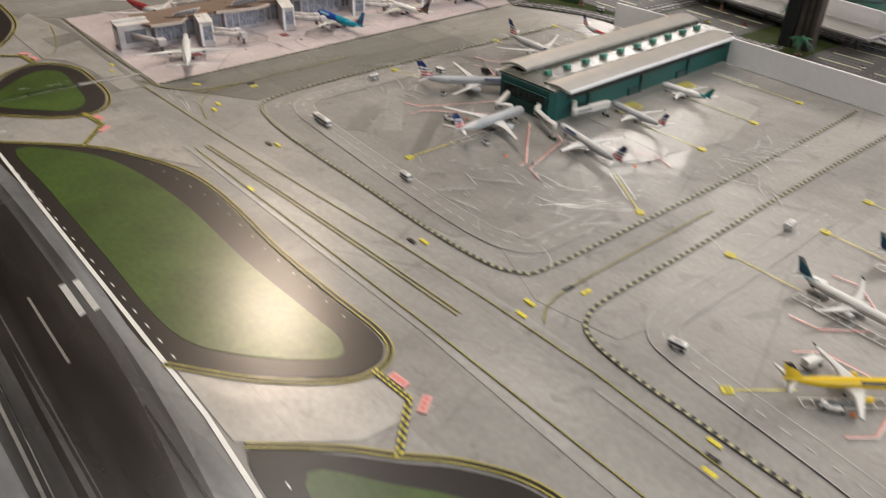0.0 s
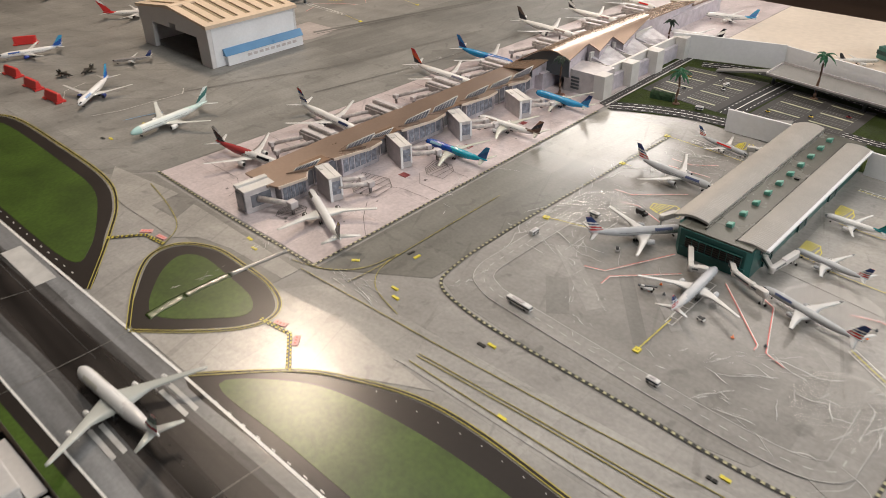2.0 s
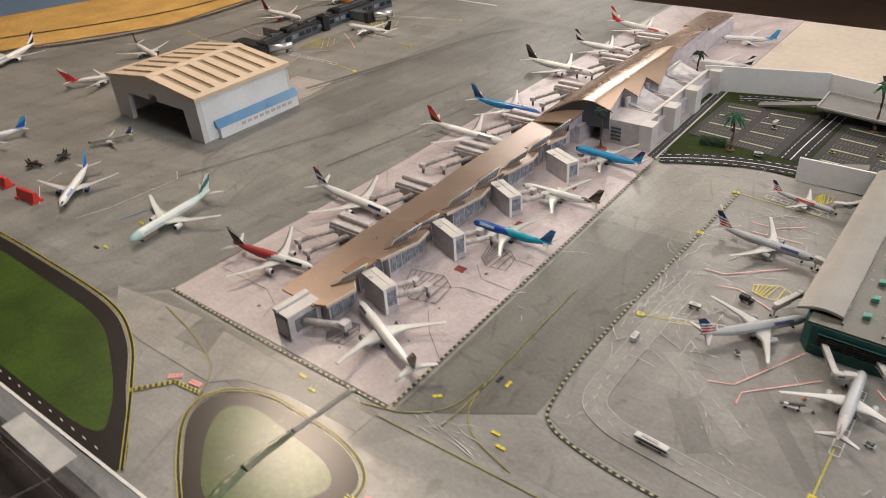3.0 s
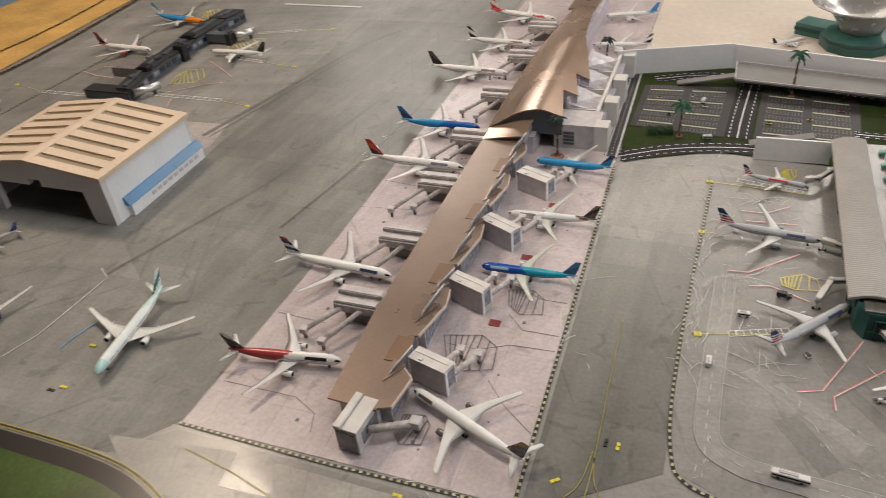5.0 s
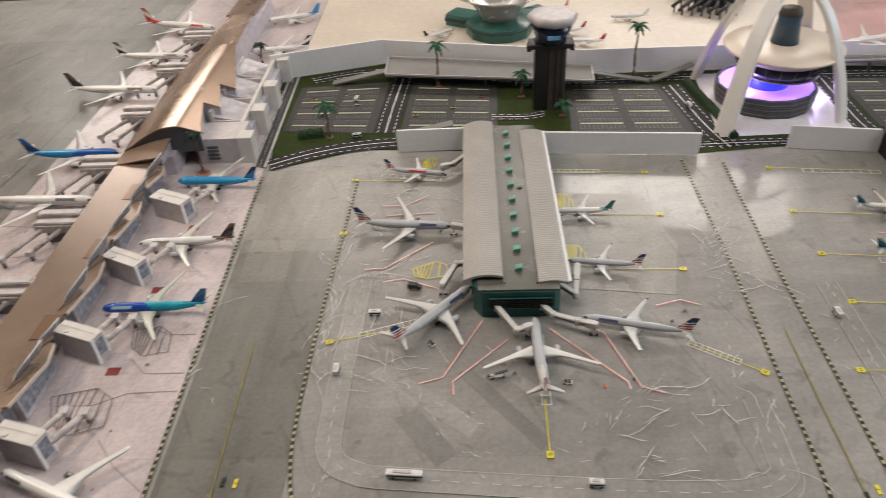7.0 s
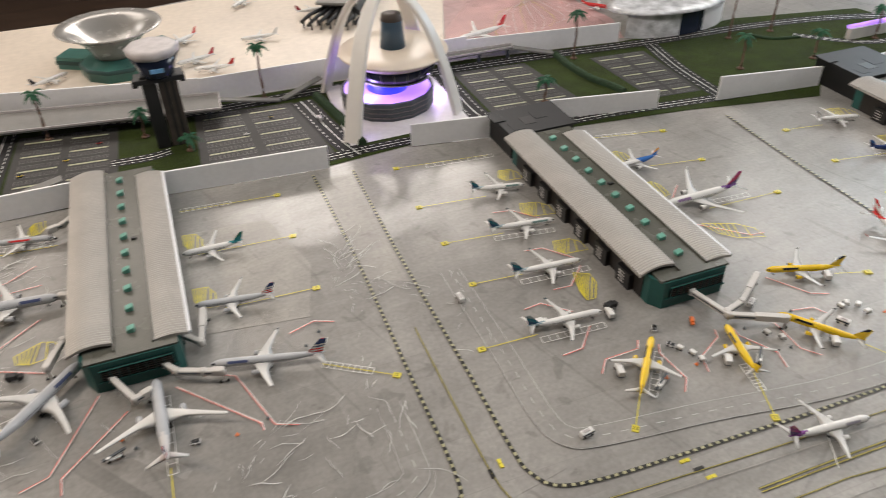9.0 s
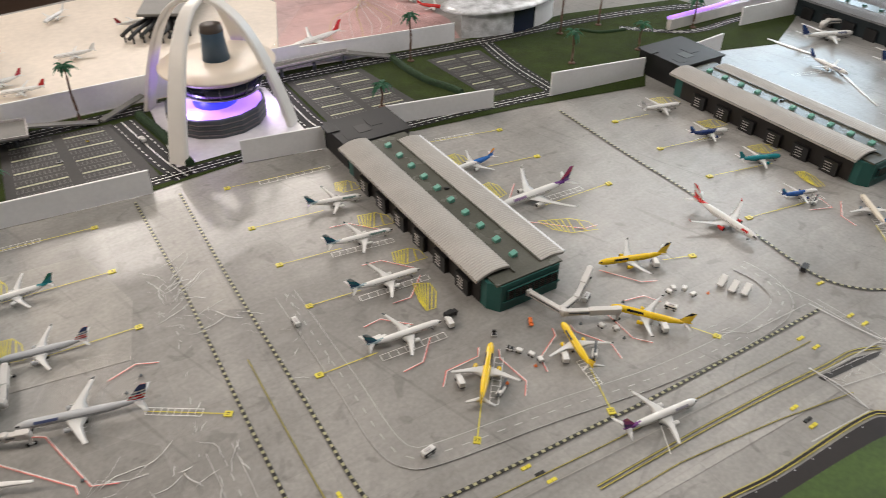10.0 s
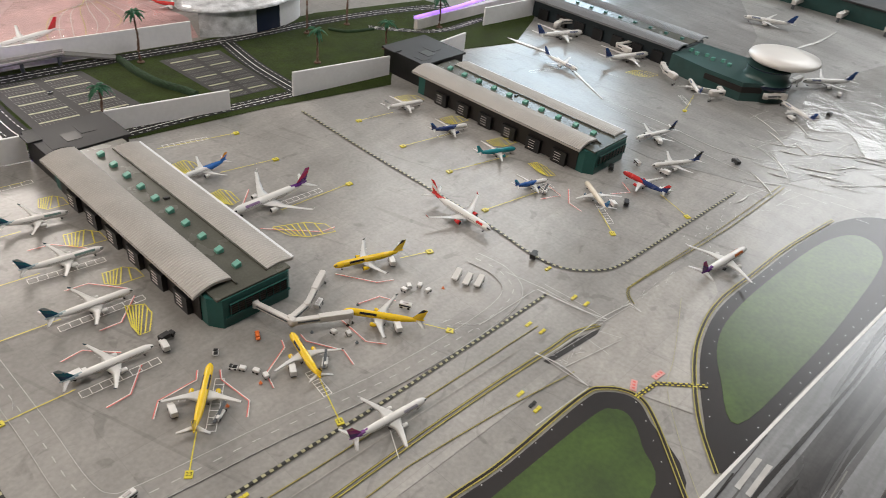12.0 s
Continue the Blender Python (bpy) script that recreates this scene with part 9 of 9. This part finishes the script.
# raised edges of the loose film in the east, their highlights painted white
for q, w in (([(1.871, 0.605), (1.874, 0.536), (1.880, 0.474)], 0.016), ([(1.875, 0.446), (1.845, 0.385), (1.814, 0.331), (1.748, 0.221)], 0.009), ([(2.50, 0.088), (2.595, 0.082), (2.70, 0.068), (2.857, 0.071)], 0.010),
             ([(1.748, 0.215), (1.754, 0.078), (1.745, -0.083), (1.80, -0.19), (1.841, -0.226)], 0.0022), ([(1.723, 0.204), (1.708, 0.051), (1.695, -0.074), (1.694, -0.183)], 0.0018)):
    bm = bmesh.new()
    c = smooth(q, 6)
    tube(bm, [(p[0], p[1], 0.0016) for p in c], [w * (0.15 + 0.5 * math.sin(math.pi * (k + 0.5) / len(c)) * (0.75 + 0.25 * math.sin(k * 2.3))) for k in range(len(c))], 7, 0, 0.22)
    part("film_edge_glint", bm, M_GLINT, ground, "raised edge of the loose film with a painted white highlight")
# broad wrinkles, then fine ones, fanning over the loose sheet, their shine painted pale
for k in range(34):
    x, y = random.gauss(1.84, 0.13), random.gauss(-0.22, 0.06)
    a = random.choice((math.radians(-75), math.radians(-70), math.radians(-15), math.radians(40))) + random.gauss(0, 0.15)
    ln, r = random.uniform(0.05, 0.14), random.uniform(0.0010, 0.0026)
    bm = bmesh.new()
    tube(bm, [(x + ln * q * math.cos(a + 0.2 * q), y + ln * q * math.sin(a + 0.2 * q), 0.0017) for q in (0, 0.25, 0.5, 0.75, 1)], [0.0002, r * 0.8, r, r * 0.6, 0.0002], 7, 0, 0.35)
    part("film_wrinkle_glint", bm, M_GLINT, ground, "broad wrinkle in the loose film, its shine painted white")
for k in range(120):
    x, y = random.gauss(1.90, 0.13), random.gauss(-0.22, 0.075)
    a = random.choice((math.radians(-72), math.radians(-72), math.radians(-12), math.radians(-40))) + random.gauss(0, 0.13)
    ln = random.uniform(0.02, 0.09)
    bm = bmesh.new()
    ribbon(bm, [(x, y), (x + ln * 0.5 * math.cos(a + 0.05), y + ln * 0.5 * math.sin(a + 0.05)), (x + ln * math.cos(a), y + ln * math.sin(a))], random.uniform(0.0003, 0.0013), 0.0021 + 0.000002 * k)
    part("film_wrinkle_glint", bm, M_GLINT if k % 4 == 0 else M_LG, ground, "wrinkle in the loose film, its shine painted pale")

# glossy tape strips laid from the runway to the pink apron
M_TAPE = print_mat("glossy_tape_grey", (0.205, 0.197, 0.184), 0.2, 14.0, 0.24)
M_TAPED = print_mat("glossy_tape_dark", (0.040, 0.060, 0.020), 0.3, 18.0, 0.24)
M_TAPEG = print_mat("glossy_tape_green", (0.040, 0.070, 0.018), 0.3, 18.0, 0.24)


# one tape from the runway to the pink apron, lifted along its west edge
def lifted_tape(pts, w, mat):
    bm, rows, n = bmesh.new(), [], 8
    for k, (x, y) in enumerate(smooth(pts, 7)):
        h, d = 0.0017 + 0.0002 * math.sin(k * 1.9), w * (0.92 + 0.08 * math.sin(k * 0.9))
        rows.append([bm.verts.new((x - d, y, 0.0012))] + [bm.verts.new((x - d + 2 * d * i / n, y, 0.0016 + h * math.cos(math.pi / 2 * (i / n) ** 1.2))) for i in range(n + 1)] + [bm.verts.new((x + d, y, 0.0012))])
    m = n + 3
    for p, q in zip(rows, rows[1:]):
        for i in range(m):
            bm.faces.new((p[i], q[i], q[(i + 1) % m], p[(i + 1) % m])).smooth = 1 <= i <= n
    bm.faces.new(rows[0])
    bm.faces.new(rows[-1][::-1])
    bmesh.ops.recalc_face_normals(bm, faces=bm.faces)
    part("tape_strip", bm, mat, ground, "clear glossy tape with one lifted edge")


lifted_tape([(-0.531, -0.392), (-0.536, -0.360), (-0.538, -0.333)], 0.0075, M_TAPEG)
lifted_tape([(-0.538, -0.331), (-0.537, -0.290), (-0.535, -0.258)], 0.0060, M_TAPED)
lifted_tape([(-0.535, -0.256), (-0.530, -0.205), (-0.526, -0.160)], 0.0042, M_TAPE)


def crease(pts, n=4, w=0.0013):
    """Many short ridges scattered along a line, their glints painted near-white."""
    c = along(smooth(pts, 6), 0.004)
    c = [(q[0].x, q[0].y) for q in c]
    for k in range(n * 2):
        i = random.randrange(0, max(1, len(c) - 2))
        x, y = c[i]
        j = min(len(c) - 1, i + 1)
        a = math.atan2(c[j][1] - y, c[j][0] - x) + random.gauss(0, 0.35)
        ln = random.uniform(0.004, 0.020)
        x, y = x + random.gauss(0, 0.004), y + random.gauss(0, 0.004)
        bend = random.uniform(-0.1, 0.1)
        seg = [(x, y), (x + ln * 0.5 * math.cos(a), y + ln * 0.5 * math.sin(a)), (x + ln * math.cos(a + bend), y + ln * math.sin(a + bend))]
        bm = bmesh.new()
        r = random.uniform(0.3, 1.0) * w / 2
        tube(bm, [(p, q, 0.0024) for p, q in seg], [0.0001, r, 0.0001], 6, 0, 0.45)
        part("film_crease_glint", bm, M_GLINT, ground, "glossy crease in the clear film, its glint painted white")


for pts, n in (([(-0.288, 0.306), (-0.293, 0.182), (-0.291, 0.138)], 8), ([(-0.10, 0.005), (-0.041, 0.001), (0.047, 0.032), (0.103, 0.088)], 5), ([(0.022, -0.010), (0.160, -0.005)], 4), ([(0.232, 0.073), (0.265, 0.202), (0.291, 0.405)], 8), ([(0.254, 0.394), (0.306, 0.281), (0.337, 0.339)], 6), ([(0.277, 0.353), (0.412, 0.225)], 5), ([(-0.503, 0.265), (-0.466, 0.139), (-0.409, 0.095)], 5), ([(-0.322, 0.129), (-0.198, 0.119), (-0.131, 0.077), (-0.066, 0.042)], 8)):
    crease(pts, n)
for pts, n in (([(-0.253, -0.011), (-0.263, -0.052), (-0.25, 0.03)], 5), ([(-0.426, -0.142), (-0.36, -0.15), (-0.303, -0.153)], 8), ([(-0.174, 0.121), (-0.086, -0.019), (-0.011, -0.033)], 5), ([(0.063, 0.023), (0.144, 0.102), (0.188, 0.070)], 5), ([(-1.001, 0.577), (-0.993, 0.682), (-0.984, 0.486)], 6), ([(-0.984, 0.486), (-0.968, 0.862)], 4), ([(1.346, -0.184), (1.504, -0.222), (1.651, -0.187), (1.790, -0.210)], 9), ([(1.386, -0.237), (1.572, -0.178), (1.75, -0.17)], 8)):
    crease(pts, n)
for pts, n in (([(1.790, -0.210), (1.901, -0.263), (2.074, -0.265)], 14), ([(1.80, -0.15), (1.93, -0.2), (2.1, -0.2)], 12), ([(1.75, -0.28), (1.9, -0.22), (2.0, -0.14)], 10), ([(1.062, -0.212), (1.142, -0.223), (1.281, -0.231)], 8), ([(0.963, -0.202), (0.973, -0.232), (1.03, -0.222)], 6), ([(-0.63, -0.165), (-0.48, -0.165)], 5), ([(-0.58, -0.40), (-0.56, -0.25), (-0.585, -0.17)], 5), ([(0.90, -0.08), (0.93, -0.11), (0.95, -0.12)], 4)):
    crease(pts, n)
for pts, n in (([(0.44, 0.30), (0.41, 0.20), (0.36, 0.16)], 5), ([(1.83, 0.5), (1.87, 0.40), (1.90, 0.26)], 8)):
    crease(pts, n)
# long thin wrinkles of the film round the western pier, each of its own length and bend, glints painted white
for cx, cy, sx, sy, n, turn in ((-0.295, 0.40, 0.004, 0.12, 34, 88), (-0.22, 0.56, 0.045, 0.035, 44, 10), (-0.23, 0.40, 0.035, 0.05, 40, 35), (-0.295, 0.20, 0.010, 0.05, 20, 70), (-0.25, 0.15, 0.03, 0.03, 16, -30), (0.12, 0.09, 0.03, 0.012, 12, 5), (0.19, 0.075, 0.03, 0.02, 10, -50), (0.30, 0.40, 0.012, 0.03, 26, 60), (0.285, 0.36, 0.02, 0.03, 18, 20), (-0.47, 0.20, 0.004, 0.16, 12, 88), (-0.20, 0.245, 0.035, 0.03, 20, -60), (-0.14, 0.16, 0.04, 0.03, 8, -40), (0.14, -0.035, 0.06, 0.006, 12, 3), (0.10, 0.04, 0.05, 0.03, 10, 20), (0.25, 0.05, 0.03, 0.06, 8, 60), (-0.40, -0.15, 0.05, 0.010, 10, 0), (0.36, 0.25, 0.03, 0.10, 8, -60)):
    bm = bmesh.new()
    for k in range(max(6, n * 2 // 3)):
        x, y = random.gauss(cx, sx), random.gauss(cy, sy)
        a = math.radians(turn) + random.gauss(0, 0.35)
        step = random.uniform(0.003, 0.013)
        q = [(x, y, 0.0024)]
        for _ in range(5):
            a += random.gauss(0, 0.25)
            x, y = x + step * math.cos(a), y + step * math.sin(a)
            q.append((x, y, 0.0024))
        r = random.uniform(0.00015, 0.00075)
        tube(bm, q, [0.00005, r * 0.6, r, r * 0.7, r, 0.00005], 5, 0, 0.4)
    part("film_crease_glint", bm, M_GLINT, ground, "glossy crease in the clear film, its glint painted white")
